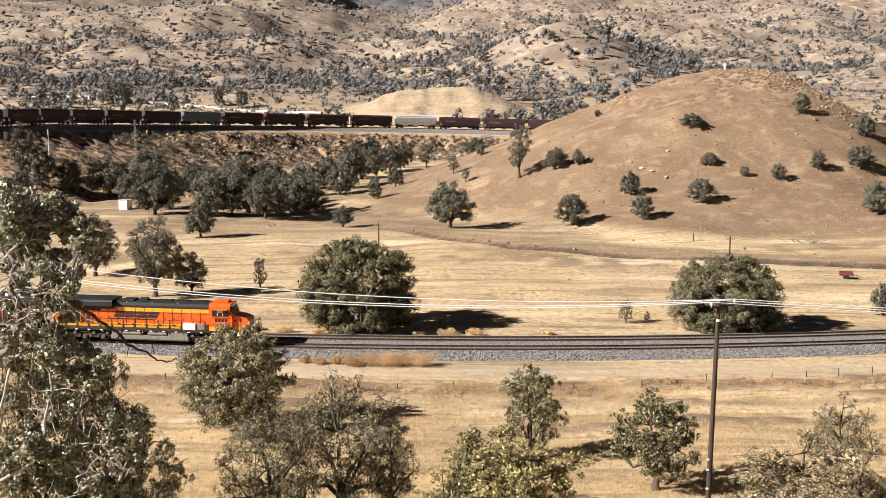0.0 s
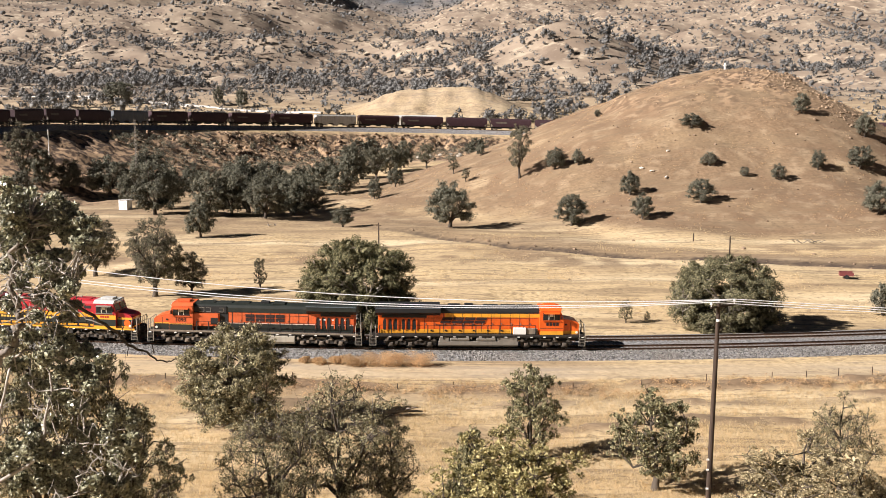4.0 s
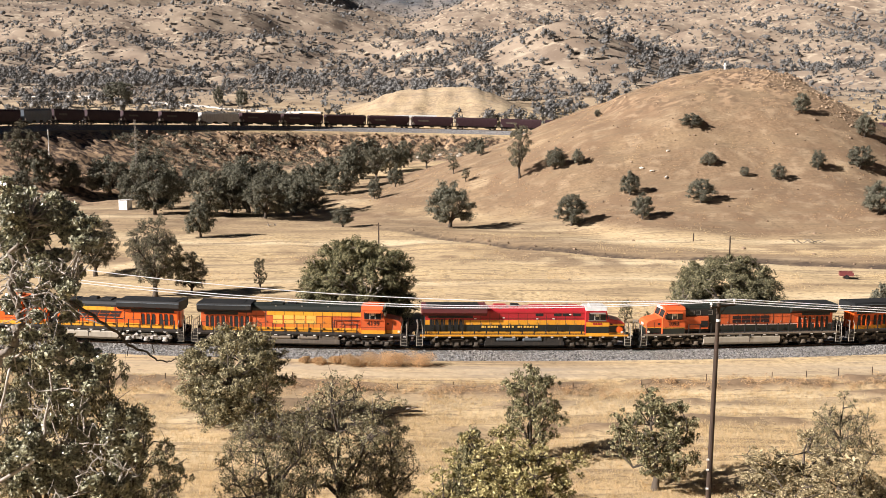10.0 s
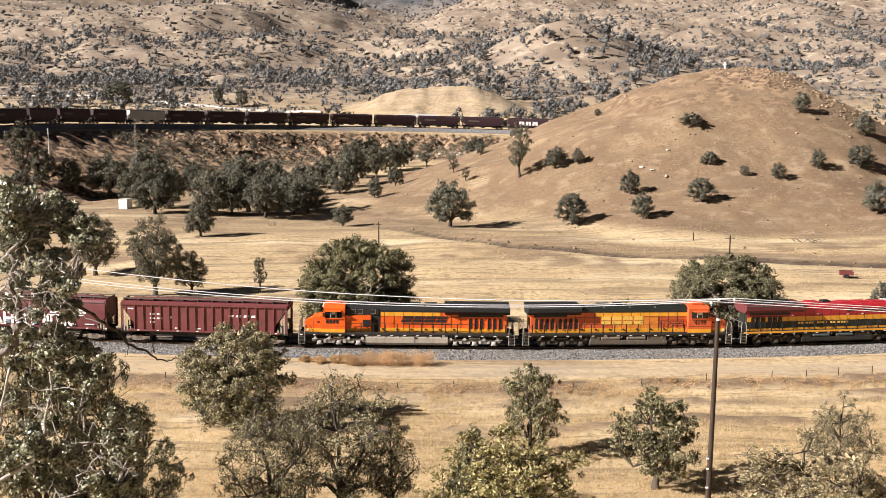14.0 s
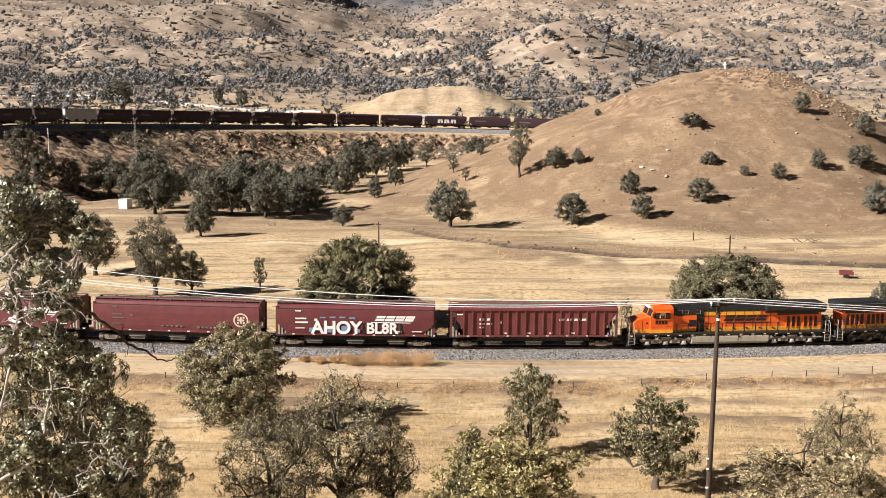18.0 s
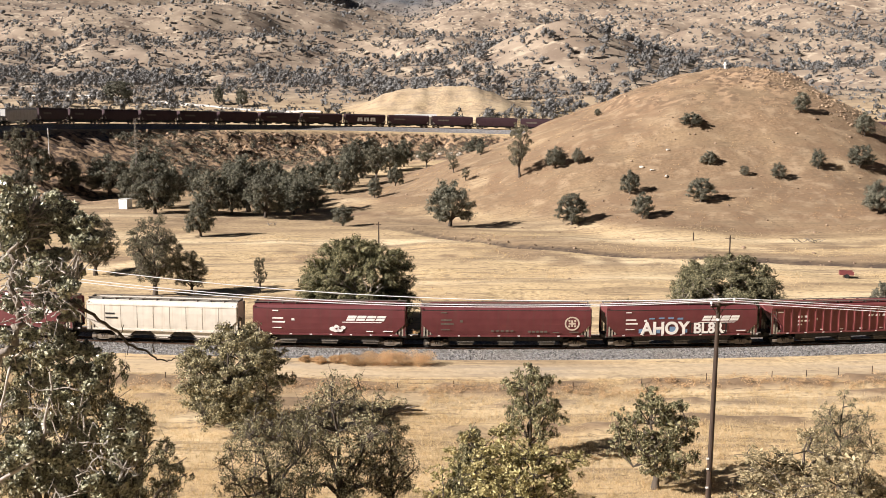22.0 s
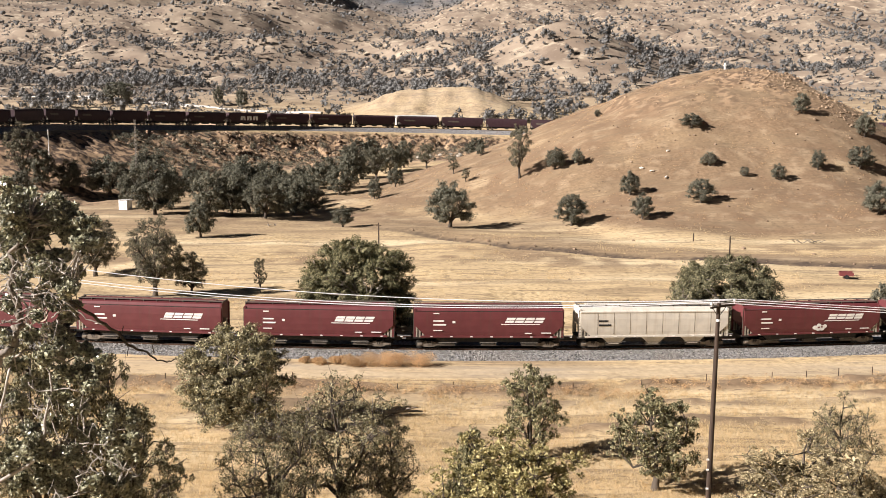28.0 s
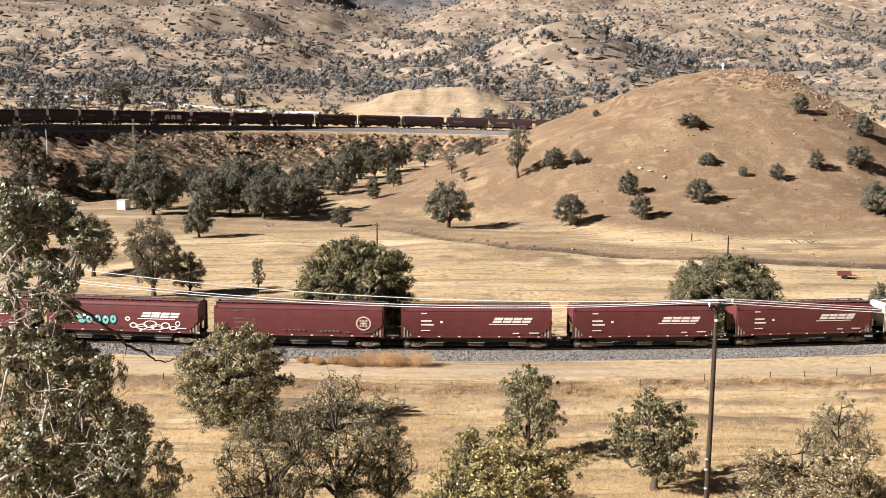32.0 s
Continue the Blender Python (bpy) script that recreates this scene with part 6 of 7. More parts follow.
def hopper(length, style, mat, marks=None, label="", far=False):
    """A three-bay covered hopper; style 'smooth', 'panelled' or 'ribbed'."""
    root = new("hopper_car")
    h = length / 2 - 0.85
    if style == "ribbed":
        prof = [(0, 1.42), (1.38, 1.42), (1.38, 2.0), (1.38, 3.0), (1.38, 4.10), (1.38, 4.36), (1.1, 4.46), (0, 4.56)]
        ends = lambda z: h + 0.15 if z > 4.05 else (h - 1.35 + 0.10 * (z - 1.42) if z < 2.1 else h - 1.28 + (z - 2.0) / 2.1 * 1.43)
    else:
        prof = [(0, 1.42), (1.42, 1.42), (1.48, 1.9), (1.52, 2.6), (1.53, 3.3), (1.49, 4.0), (1.46, 4.16), (1.36, 4.22), (1.20, 4.46), (0.8, 4.58), (0, 4.62)]
        ends = lambda z: h if z > 2.55 else h - 1.15 + (z - 1.42)
    body = part("body", lofted_body(prof, ends), mat, root)
    for s in (-1, 1):
        part("side_sill", boxes((-h + 0.6, h - 0.6, s * 1.47 - 0.05, s * 1.47 + 0.05, 1.28, 1.46)), mat, root)
    if style == "ribbed":
        for s in (-1, 1):
            for k in range(17):
                x = -h + 1.3 + k * (2 * h - 2.6) / 16
                part("side_rib", boxes((x - 0.06, x + 0.06, min(s * 1.38, s * 1.49), max(s * 1.38, s * 1.49), 1.45, 4.15)), mat, body)
            part("top_chord", boxes((-h - 0.1, h + 0.1, min(s * 1.38, s * 1.52), max(s * 1.38, s * 1.52), 4.15, 4.34)), mat, body)
    if style == "panelled":
        for s in (-1, 1):
            for k in range(8):
                x = -h + 1.85 + k * (2 * h - 3.7) / 7
                part("panel_seam", prism([(s * (w + o), z) for w, z, o in ((1.45, 1.6, 0), (1.48, 1.9, 0), (1.52, 2.6, 0), (1.53, 3.3, 0), (1.49, 4.0, 0), (1.49, 4.0, 0.012), (1.53, 3.3, 0.012), (1.52, 2.6, 0.012), (1.48, 1.9, 0.012), (1.45, 1.6, 0.012))], "x", x - 0.022, x + 0.022), M_TANK, body)
            part("top_chord", boxes((-h, h, min(s * 1.44, s * 1.53), max(s * 1.44, s * 1.53), 4.02, 4.12)), mat, body)
    if style == "smooth":
        for s in (-1, 1):
            part("roof_seam", boxes((-h + 0.02, h - 0.02, min(s * 1.44, s * 1.485), max(s * 1.44, s * 1.485), 4.13, 4.19)), M_GRIME, body)
    # roof walk, hatches, bays, ends
    part("running_board", boxes((-h - 0.1, h + 0.1, -0.95, -0.55, 4.72, 4.76), (-h - 0.1, h + 0.1, 0.55, 0.95, 4.72, 4.76), *[(x, x + 0.06, -0.95, 0.95, 4.55, 4.72) for x in np.linspace(-h, h, 12)]), M_DUST, root, "galvanised roof walkway")
    part("hatch_cover", boxes((-h + 0.8, h - 0.8, -0.28, 0.28, 4.6, 4.74), bevel=0.03), mat, root)
    for x in (-4.2, 0.0, 4.2):
        bay = part("discharge_bay", prism([(x - 1.5, 1.42), (x + 1.5, 1.42), (x + 0.5, 0.55), (x - 0.5, 0.55)], "y", -1.25, 1.25), mat if style == "panelled" else M_GRIME, root)
        part("outlet_gate", boxes((x - 0.75, x + 0.75, -1.2, 1.2, 0.38, 0.56)), M_DUST, bay)
        if not far:
            for yy in (-1.25, 1.25):
                part("gate_rail", boxes((x - 0.9, x + 0.9, yy - 0.03, yy + 0.03, 0.66, 0.72)), M_TANK, bay)
    # second box: wide dark block added to black out the gaps between bays
    part("centre_sill", boxes((-length / 2 + 0.5, length / 2 - 0.5, -0.3, 0.3, 0.85, 1.3), (-length / 2 + 3.6, length / 2 - 3.6, -1.18, 1.18, 0.78, 1.42)), M_GRIME, root)
    for s in (-1, 1):
        e = s * (length / 2 - 0.72)
        part("end_platform", boxes((min(e, e - s * 1.6), max(e, e - s * 1.6), -1.4, 1.4, 1.16, 1.30)), M_GRIME, root)
        for yy in (-1.35, 1.35):
            part("end_post", boxes((e - s * 0.14 - 0.1, e - s * 0.14 + 0.1, yy - 0.06, yy + 0.06, 1.3, 4.4)), mat, root)
        for yy in (-1.4, 1.4):
            lad = bmesh.new()
            for q in (0, 0.52):
                box(lad, min(e - s * q, e - s * (q + 0.03)), max(e - s * q, e - s * (q + 0.03)), yy - 0.02, yy + 0.02, 1.3, 4.3)
            for k in range(9):
                box(lad, min(e, e - s * 0.55), max(e, e - s * 0.55), yy - 0.015, yy + 0.015, 1.5 + k * 0.33, 1.53 + k * 0.33)
            part("ladder", lad, M_DUST, root)
            side = 1 if yy > 0 else -1
            for k, t in enumerate((0.30, 0.62, 0.94)):
                xr = s * (h - 1.15 + t)
                part("slope_rib", boxes((xr - 0.07, xr + 0.07, min(side * 1.30, side * 1.42), max(side * 1.30, side * 1.42), 1.30, 1.40 + t)), M_PALETANK, root)
            part("slope_brace", boxes((e - s * 0.75 - 0.05, e - s * 0.75 + 0.05, yy * 0.928, yy * 0.857, 1.3, 2.4) if yy < 0 else (e - s * 0.75 - 0.05, e - s * 0.75 + 0.05, 1.2, 1.3, 1.3, 2.4)), M_DUST, root)
        part("coupler", boxes((min(e, e + s * 0.72), max(e, e + s * 0.72), -0.13, 0.13, 0.72, 1.0)), M_GRIME, root)
        bogie(root, s * (length / 2 - 2.35), (-0.89, 0.89), W_CAR, F_CAR, 0.457)
    part("brake_gear", boxes((length / 2 - 1.9, length / 2 - 1.2, -0.9, 0.2, 1.3, 1.9), bevel=0.05), M_DUST, root)
    part("brake_wheel", disc(bmesh.new(), length / 2 - 0.8, -0.6, 2.7, 0.28, 0.02, 16), M_DUST, root)
    for s in (-1, 1):
        if not far:
            bars([(-h + 1.6 + k * 2.05, -h + 1.85 + k * 2.05, 1.33, 1.42) for k in range(8)], s * 1.522, M_WHITE, root, "reflector_strip", "pale reflector patches")
        if marks:
            marks(root, s, h)
    lower_above(root, 1.45, 0.945)
    return tagged(root, label or "maroon covered hopper car with curved sides", "freight car")


def data_bars(root, s, h, mat, x=None):
    x = -h + 1.9 if x is None else x
    w = [(x, x + 1.1, 3.02, 3.18), (x, x + 1.3, 2.60, 2.76), (x, x + 0.95, 2.0, 2.1), (x, x + 0.6, 3.86, 3.98), (x + 1.95, x + 2.25, 2.86, 3.1), (h - 2.2, h - 1.2, 1.75, 1.86), (h - 3.9, h - 3.2, 1.72, 1.82)]
    bars(w, s * 1.535, mat, root, "data_lettering", "small unreadable data lettering")


def marks_slant(root, s, h):
    data_bars(root, s, h, M_WHITE)
    bars(slant_mark(h - 4.0, 2.92, s, M_WHITE, 1 if s < 0 else -1, 0.95), s * 1.538, M_WHITE, root, "emblem", "white slanted emblem shapes")


def marks_round(root, s, h):
    data_bars(root, s, h, M_DUST)
    bm = bmesh.new()
    x, z, n = h - 1.9, 2.75, 24
    rings = [[bm.verts.new((x + r * math.cos(6.2832 * k / n), s * 1.545, z + r * math.sin(6.2832 * k / n))) for k in range(n)] for r in (0.62, 0.78)]
    for k in range(n):
        bm.faces.new((rings[0][k], rings[0][(k + 1) % n], rings[1][(k + 1) % n], rings[1][k]))
    for q in (quad(x - 0.36, x + 0.36, z - 0.1, z + 0.1), quad(x - 0.1, x + 0.1, z + 0.1, z + 0.36), quad(x - 0.1, x + 0.1, z - 0.36, z - 0.1)):
        bm.faces.new([bm.verts.new((p[0], s * 1.545, p[1])) for p in q])
    for dx in (-0.3, 0.3):
        for dz in (-0.3, 0.3):
            bm.faces.new([bm.verts.new((p[0], s * 1.545, p[1])) for p in quad(x + dx - 0.1, x + dx + 0.1, z + dz - 0.1, z + dz + 0.1)])
    part("emblem", bm, M_BUFF, root, "round pale ring-and-cross emblem")
    bars([(-1.6 + k * 0.5, -1.3 + k * 0.5, 1.85, 2.0) for k in range(5)] + [(2.2 + k * 0.42, 2.5 + k * 0.42, 1.75, 1.95) for k in range(5)], s * 1.53, M_DUST, root, "faint_scrawl", "faint grey spray scrawl")


def marks_ahoy(root, s, h):
    marks_slant(root, s, h)
    if s < 0:
        bars([(-4.7, -4.1, 1.62, 2.1), (-3.2, -2.4, 1.6, 2.2), (-1.4, -0.8, 1.6, 2.3), (0.0, 0.5, 1.62, 2.0), (-3.6, -3.0, 3.15, 3.3), (-2.6, -2.0, 3.18, 3.35), (-1.6, -1.0, 3.18, 3.35), (-0.6, 0.0, 3.1, 3.3)], -1.54, M_BLUE, root, "graffiti", "pale blue spray-paint fill behind letters")
        words("AHOY", 1.8, -1.9, -1.56, 2.08, M_WHITE, root, "graffiti", "big white spray-painted letters", fat=0.06)
        bars([(0.75, 4.75, 1.46, 1.56), (0.75, 4.75, 2.56, 2.66), (0.75, 0.88, 1.56, 2.56), (4.6, 4.75, 1.56, 2.56)], -1.54, M_SOOT, root, "graffiti", "dark spray-paint outline")
        words("BL8R", 1.5, 2.75, -1.56, 2.06, M_WHITE, root, "graffiti", "white spray-painted block letters", fat=0.05)


def marks_tag(root, s, h):
    marks_slant(root, s, h)
    if s < 0:
        rounds([(0.35, 2.0, 0.32, 0.24, 0), (0.75, 2.2, 0.26, 0.26, 0), (1.1, 1.95, 0.34, 0.30, 0), (1.45, 2.15, 0.24, 0.2, 0), (0.7, 1.8, 0.3, 0.16, 0)], -1.54, M_WHITE, root, "graffiti", "small white spray-painted tag")
        rounds([(0.75, 2.02, 0.12, 0.1, 0), (1.1, 2.08, 0.08, 0.12, 0)], -1.55, M_MAROON, root, "graffiti", "gaps in the white tag")


def marks_mural(root, s, h):
    marks_slant(root, s, h)
    if s < 0:
        rounds([(-4.6, 2.75, 0.62, 0.36, 0), (-4.3, 2.3, 0.5, 0.34, 0), (-3.5, 2.55, 0.48, 0.58, 0), (-2.6, 2.55, 0.46, 0.62, 0), (-1.75, 2.5, 0.46, 0.6, 0), (-0.95, 2.6, 0.46, 0.58, 0)], -1.535, M_SOOT, root, "graffiti", "dark spray-paint outline")
        rounds([(-4.6, 2.78, 0.5, 0.24, 0), (-4.3, 2.3, 0.38, 0.22, 0), (-3.5, 2.55, 0.36, 0.46, 0.35), (-2.6, 2.55, 0.34, 0.50, 0.4), (-1.75, 2.5, 0.34, 0.48, 0.35), (-0.95, 2.6, 0.34, 0.46, 0.3)], -1.545, M_AQUA, root, "graffiti", "aqua spray-painted bubble shapes")
        rounds([(-3.6, 2.75, 0.12, 0.1, 0), (-2.7, 2.8, 0.1, 0.12, 0), (-1.8, 2.75, 0.1, 0.12, 0), (-4.8, 2.86, 0.16, 0.06, 0)], -1.555, M_WHITE, root, "graffiti", "white spray-paint highlights")
        rounds([(1.2, 2.0, 0.42, 0.30, 0.6), (2.1, 1.85, 0.6, 0.34, 0.72), (3.0, 2.15, 0.75, 0.42, 0.78), (3.7, 1.85, 0.7, 0.32, 0.7), (4.6, 2.05, 0.5, 0.36, 0.68), (5.4, 1.8, 0.45, 0.24, 0.6), (3.0, 1.75, 1.6, 0.2, 0.8), (0.6, 2.7, 0.3, 0.24, 0.5), (5.9, 2.3, 0.26, 0.34, 0.6)], -1.545, M_WHITE, root, "graffiti", "white spray-painted looping scrawl")


def marks_ribbed(root, s, h):
    x = -h + 2.9
    bars([(x, x + 0.5, 3.05, 3.28), (x + 0.75, x + 1.2, 3.05, 3.28), (x, x + 0.55, 2.6, 2.78), (x + 0.75, x + 1.3, 2.6, 2.78), (x, x + 0.5, 2.2, 2.36), (-h + 0.6, -h + 1.2, 3.65, 3.78), (x + 2.1, x + 2.3, 2.7, 2.95)]
         + [(x + 8.2 + k * 0.78, x + 8.7 + k * 0.78, 3.02, 3.26, 0.1) for k in range(4)] + [(-h + 5.5 + k * 2.3, -h + 5.9 + k * 2.3, 1.6, 1.72) for k in range(4)], s * 1.384, M_WHITE, root, "data_lettering", "white data lettering between the ribs")


def marks_cream(root, s, h):
    x = -h + 1.95
    bars([(x, x + 1.0, 3.0, 3.2), (x, x + 1.3, 2.55, 2.74)], s * 1.535, M_SOOT, root, "data_lettering", "small dark data lettering")


SPEED = 8.44
COUPLINGS = [-11.6, -34.3, -57.4, -80.3, -103.3, -126.0, -144.8, -162.5, -181.5, -198.6, -216.0, -232.9, -250.6, -268.0, -286.8, -304.5, -322.0]
FLIPPED = (1, 4)


def near_train():
    out = []
    kinds = [("ribbed", M_RIBRED, marks_ribbed, "faded red ribbed hopper car with white lettering"), ("smooth", M_MAROON, marks_ahoy, "maroon hopper car with large white graffiti letters"),
             ("smooth", M_MAROON, marks_round, "maroon hopper car with round pale emblem"), ("smooth", M_MAROON, marks_tag, "maroon hopper car with small white graffiti tag"),
             ("panelled", M_CREAM, marks_cream, "cream hopper car with vertical panel seams"), ("smooth", M_MAROON, marks_slant, "maroon hopper car with white slanted emblem"), None, None,
             ("smooth", M_MAROON, marks_round, "maroon hopper car with round pale emblem"), ("smooth", M_MAROON, marks_mural, "maroon hopper car with aqua and white graffiti"), None]
    plain = None
    for k in range(16):
        a, b = COUPLINGS[k], COUPLINGS[k + 1]
        if k < 5:
            ob = locomotive(LOCO_LOOKS[k])
        elif kinds[k - 5] is None:
            ob = copy_thing(plain, Matrix())
        else:
            style, mat, marks, label = kinds[k - 5]
            ob = tagged(hopper(a - b, style, mat, marks, label), group="hopper cars of the lower train")
            plain = ob if marks is marks_slant else plain
        out.append((ob, (a + b) / 2, k in FLIPPED))
    return out


CARS = near_train()


def far_train():
    """The upper train: hoppers with shade put into their maroon, two pale ones among them."""
    out = []
    base = {"maroon": hopper(17.5, "smooth", M_SHADED_MAROON, None, "maroon hopper car on the upper line, shade painted in", True), "pale": hopper(17.5, "panelled", M_GREYCAR, None, "pale grey hopper car on the upper line", True),
            "slate": hopper(17.5, "panelled", M_SLATE, None, "slate blue hopper car on the upper line", True)}
    for ob in base.values():
        tagged(ob, group="hopper cars of the upper train")
    used = set()
    tags = lambda root, s, h: bars([(-4 + k * 1.3, -3.1 + k * 1.3, 1.9, 3.4, 0.2 * (-1) ** k) for k in range(6)], s * 1.54, M_WHITE, root, "graffiti", "white spray-painted shapes")
    emblem = lambda root, s, h: bars([(h - 6.5, h - 2.2, 2.7, 3.3, 0.2)], s * 1.54, M_DUST, root, "emblem")
    base["tagged"] = tagged(hopper(17.5, "smooth", M_SHADED_MAROON, tags, "maroon hopper car with white graffiti on the upper line", True), group="hopper cars of the upper train")
    base["plain"] = tagged(hopper(17.5, "smooth", M_SHADED_MAROON, emblem, "maroon hopper car with pale emblem on the upper line", True), group="hopper cars of the upper train")
    for k in range(-2, 34):
        kind = {9: "pale", 4: "slate", 18: "tagged"}.get(k, "plain" if k % 3 else "maroon")
        ob = copy_thing(base[kind], Matrix()) if kind in used else base[kind]
        used.add(kind)
        out.append((ob, 159.3 - k * 17.7 + 0.2 * max(0, k - 9)))
    return out


FAR_CARS = far_train()
# ---- poles, wires, hut and other small things ----
def wire_between(root, a, b, low, name="wire"):
    """A hanging wire as a thin tube; low: how far its middle hangs under the straight line."""
    pts = []
    for k in range(33):
        t = k / 32
        p = Vector(a).lerp(Vector(b), t)
        p.z -= low * 4 * t * (1 - t)
        pts.append(p - root.location)
    return part(name, tube(pts, 0.026, 5), M_WIRE, root)


def utility_pole(x, y, top, arm=(0.84, 0.54), wires=True):
    root = tagged(new("utility_pole"), "dark wooden utility pole with crossarm and insulators", "utility pole")
    g = rest(x, y)
    root.location = (x, y, g)
    h = top - g
    part("pole", tube([(-0.28, 0, -0.4), (-0.14, 0, h * 0.5), (0, 0, h)], [0.19, 0.165, 0.13], 12), M_POLE, root)
    bm = boxes((-0.72, 1.48, -0.06, 0.06, h - 0.42, h - 0.30))
    ang = math.atan2(arm[1], arm[0])
    bmesh.ops.rotate(bm, verts=bm.verts, cent=(0, 0, 0), matrix=Matrix.Rotation(ang, 3, "Z"))
    part("crossarm", bm, M_POLE, root)
    for o in (-0.68, 0.0, 1.44):
        px, py = o * math.cos(ang), o * math.sin(ang)
        z = h - 0.30 if o else h - 0.22
        ins = part("insulator", tube([(px, py, z), (px, py, z + 0.12), (px, py, z + 0.14), (px, py, z + 0.24), (px, py, z + 0.3)], [0.03, 0.03, 0.09, 0.08, 0.04], 10), M_WHITE, root, "white insulator")
    for s in (-0.55, 0.75):
        part("brace", tube([(0, 0, h - 1.05), (s * math.cos(ang), s * math.sin(ang), h - 0.38)], 0.025, 5), M_POLE, root)
    part("band", tube([(-0.005, 0, h - 1.32), (-0.005, 0, h - 1.18)], 0.155, 12), M_WHITE, root, "pale metal band")
    for z in (0.9, 2.2, 2.9):
        part("marker_tag", boxes((-0.5, -0.32, -0.19, -0.15, z, z + 0.12)), M_WHITE, root)
    return root, h


def power_line():
    x, y, top = 17.95, 72.0, 12.55
    root, h = utility_pole(x, y, top)
    ang = math.atan2(0.54, 0.84)
    for k, (o, dz) in enumerate(((-0.68, 0.0), (0.0, 0.06), (1.44, 0.0))):
        a = Vector((x + o * math.cos(ang), y + o * math.sin(ang), top + dz))
        left = Vector((-62.0, 72.0 + o, (21.7, 21.75, 22.3)[k]))
        right = Vector((78.0, 80.0 + o, 8.7 + dz))
        wire_between(root, a, left, (3.4, 3.42, 3.25)[k])
        wire_between(root, a, right, 0.35)


power_line()


def plain_pole(x, y, h, arm, label, r=0.13, mat=None):
    root = tagged(new("pole"), label, "pole")
    root.location = (x, y, rest(x, y))
    part("post", tube([(0, 0, -0.4), (0, 0, h)], [r, r * 0.75], 8), mat or M_POLE, root)
    if arm:
        part("crossarm", boxes((-arm / 2, arm / 2, -0.05, 0.05, h - 0.5, h - 0.4)), M_POLE, root)


plain_pole(-11.0, 191.0, 4.4, 0.9, "short wooden pole with crossarm in the meadow")
plain_pole(45.7, 177.5, 3.4, 1.5, "short wooden pole with crossarm in the meadow")
plain_pole(43.8, 195.0, 1.4, 0, "weathered marker post in the meadow")
plain_pole(-97.7, 279.5, 10.4, 0, "pale metal pole near the bank", 0.12, M_WHITE)


def lattice_mast(x, y, h):
    root = tagged(new("radio_mast"), "slim pale lattice radio mast", "mast")
    root.location = (x, y, rest(x, y))
    feet = [(0.26 * math.cos(a), 0.26 * math.sin(a)) for a in (0.5, 2.6, 4.7)]
    for fx, fy in feet:
        part("leg", tube([(fx, fy, -0.3), (fx, fy, h)], 0.035, 5), M_TANK, root)
    n = int(h / 0.9)
    for k in range(n):
        z = k * h / n
        for i in range(3):
            a, b = feet[i], feet[(i + 1) % 3]
            part("lattice_bar", boxes((-0.02, 0.02, -0.02, 0.02, 0, 1)), M_TANK, root).matrix_basis = \
                Matrix.Translation((*a, z)) @ Vector((b[0] - a[0], b[1] - a[1], h / n)).to_track_quat("Z", "Y").to_matrix().to_4x4() @ Matrix.Diagonal((1, 1, Vector((b[0] - a[0], b[1] - a[1], h / n)).length, 1))


lattice_mast(-76.2, 279.5, 19.5)


M_HUT = surface("white_hut_panel", (0.80, 0.83, 0.86), (0.88, 0.89, 0.90), 2.0, 0.5, stain=(0.62, 0.6, 0.56), stain_scale=1.0, bump=0.05)


def equipment_hut(x, y):
    root = tagged(new("equipment_hut"), "small white equipment hut beside the oaks", "hut")
    root.matrix_basis = pose(x, y, rest(x, y), 0, 0, -22) @ Matrix.Diagonal((0.84, 0.84, 0.9, 1))
    part("wall", boxes((-1.35, 1.35, -1.1, 1.1, -0.2, 2.3), bevel=0.03), M_HUT, root)
    part("roof", boxes((-1.5, 1.5, -1.25, 1.25, 2.3, 2.42), bevel=0.03), M_GREYCAR, root)
    part("door", boxes((0.2, 1.0, -1.13, -1.10, 0.05, 2.0)), M_GREYCAR, root)


equipment_hut(-70.6, 249.0)


def red_trailer(x, y):
    root = tagged(new("trailer"), "small rust-red farm trailer in the meadow", "trailer")
    root.matrix_basis = pose(x, y, rest(x, y), 0, 0, -12)
    part("box", boxes((-0.95, 0.95, -0.7, 0.7, 0.45, 0.55), (-0.95, 0.95, -0.7, -0.64, 0.55, 1.0), (-0.95, 0.95, 0.64, 0.7, 0.55, 1.0), (-0.95, -0.89, -0.64, 0.64, 0.55, 1.0)), M_RIBRED, root)
    for s in (-1, 1):
        part("wheel", disc(bmesh.new(), 0, s * 0.78, 0.32, 0.32, 0.08, 14), M_SOOT, root)
    part("drawbar", boxes((0.95, 1.7, -0.05, 0.05, 0.42, 0.5)), M_SOOT, root)


red_trailer(58.1, 160.0)


def summit_marker():
    root = tagged(new("summit_cross"), "white upright marker on the rocky summit", "monument")
    x, y = 72.5, 293.0
    root.location = (x, y, rest(x, y))
    part("upright", boxes((-0.2, 0.2, -0.2, 0.2, -0.3, 2.3), bevel=0.06), M_WHITE, root)
    part("arm", boxes((-0.5, 0.5, -0.14, 0.14, 1.5, 1.78), bevel=0.05), M_WHITE, root)


summit_marker()


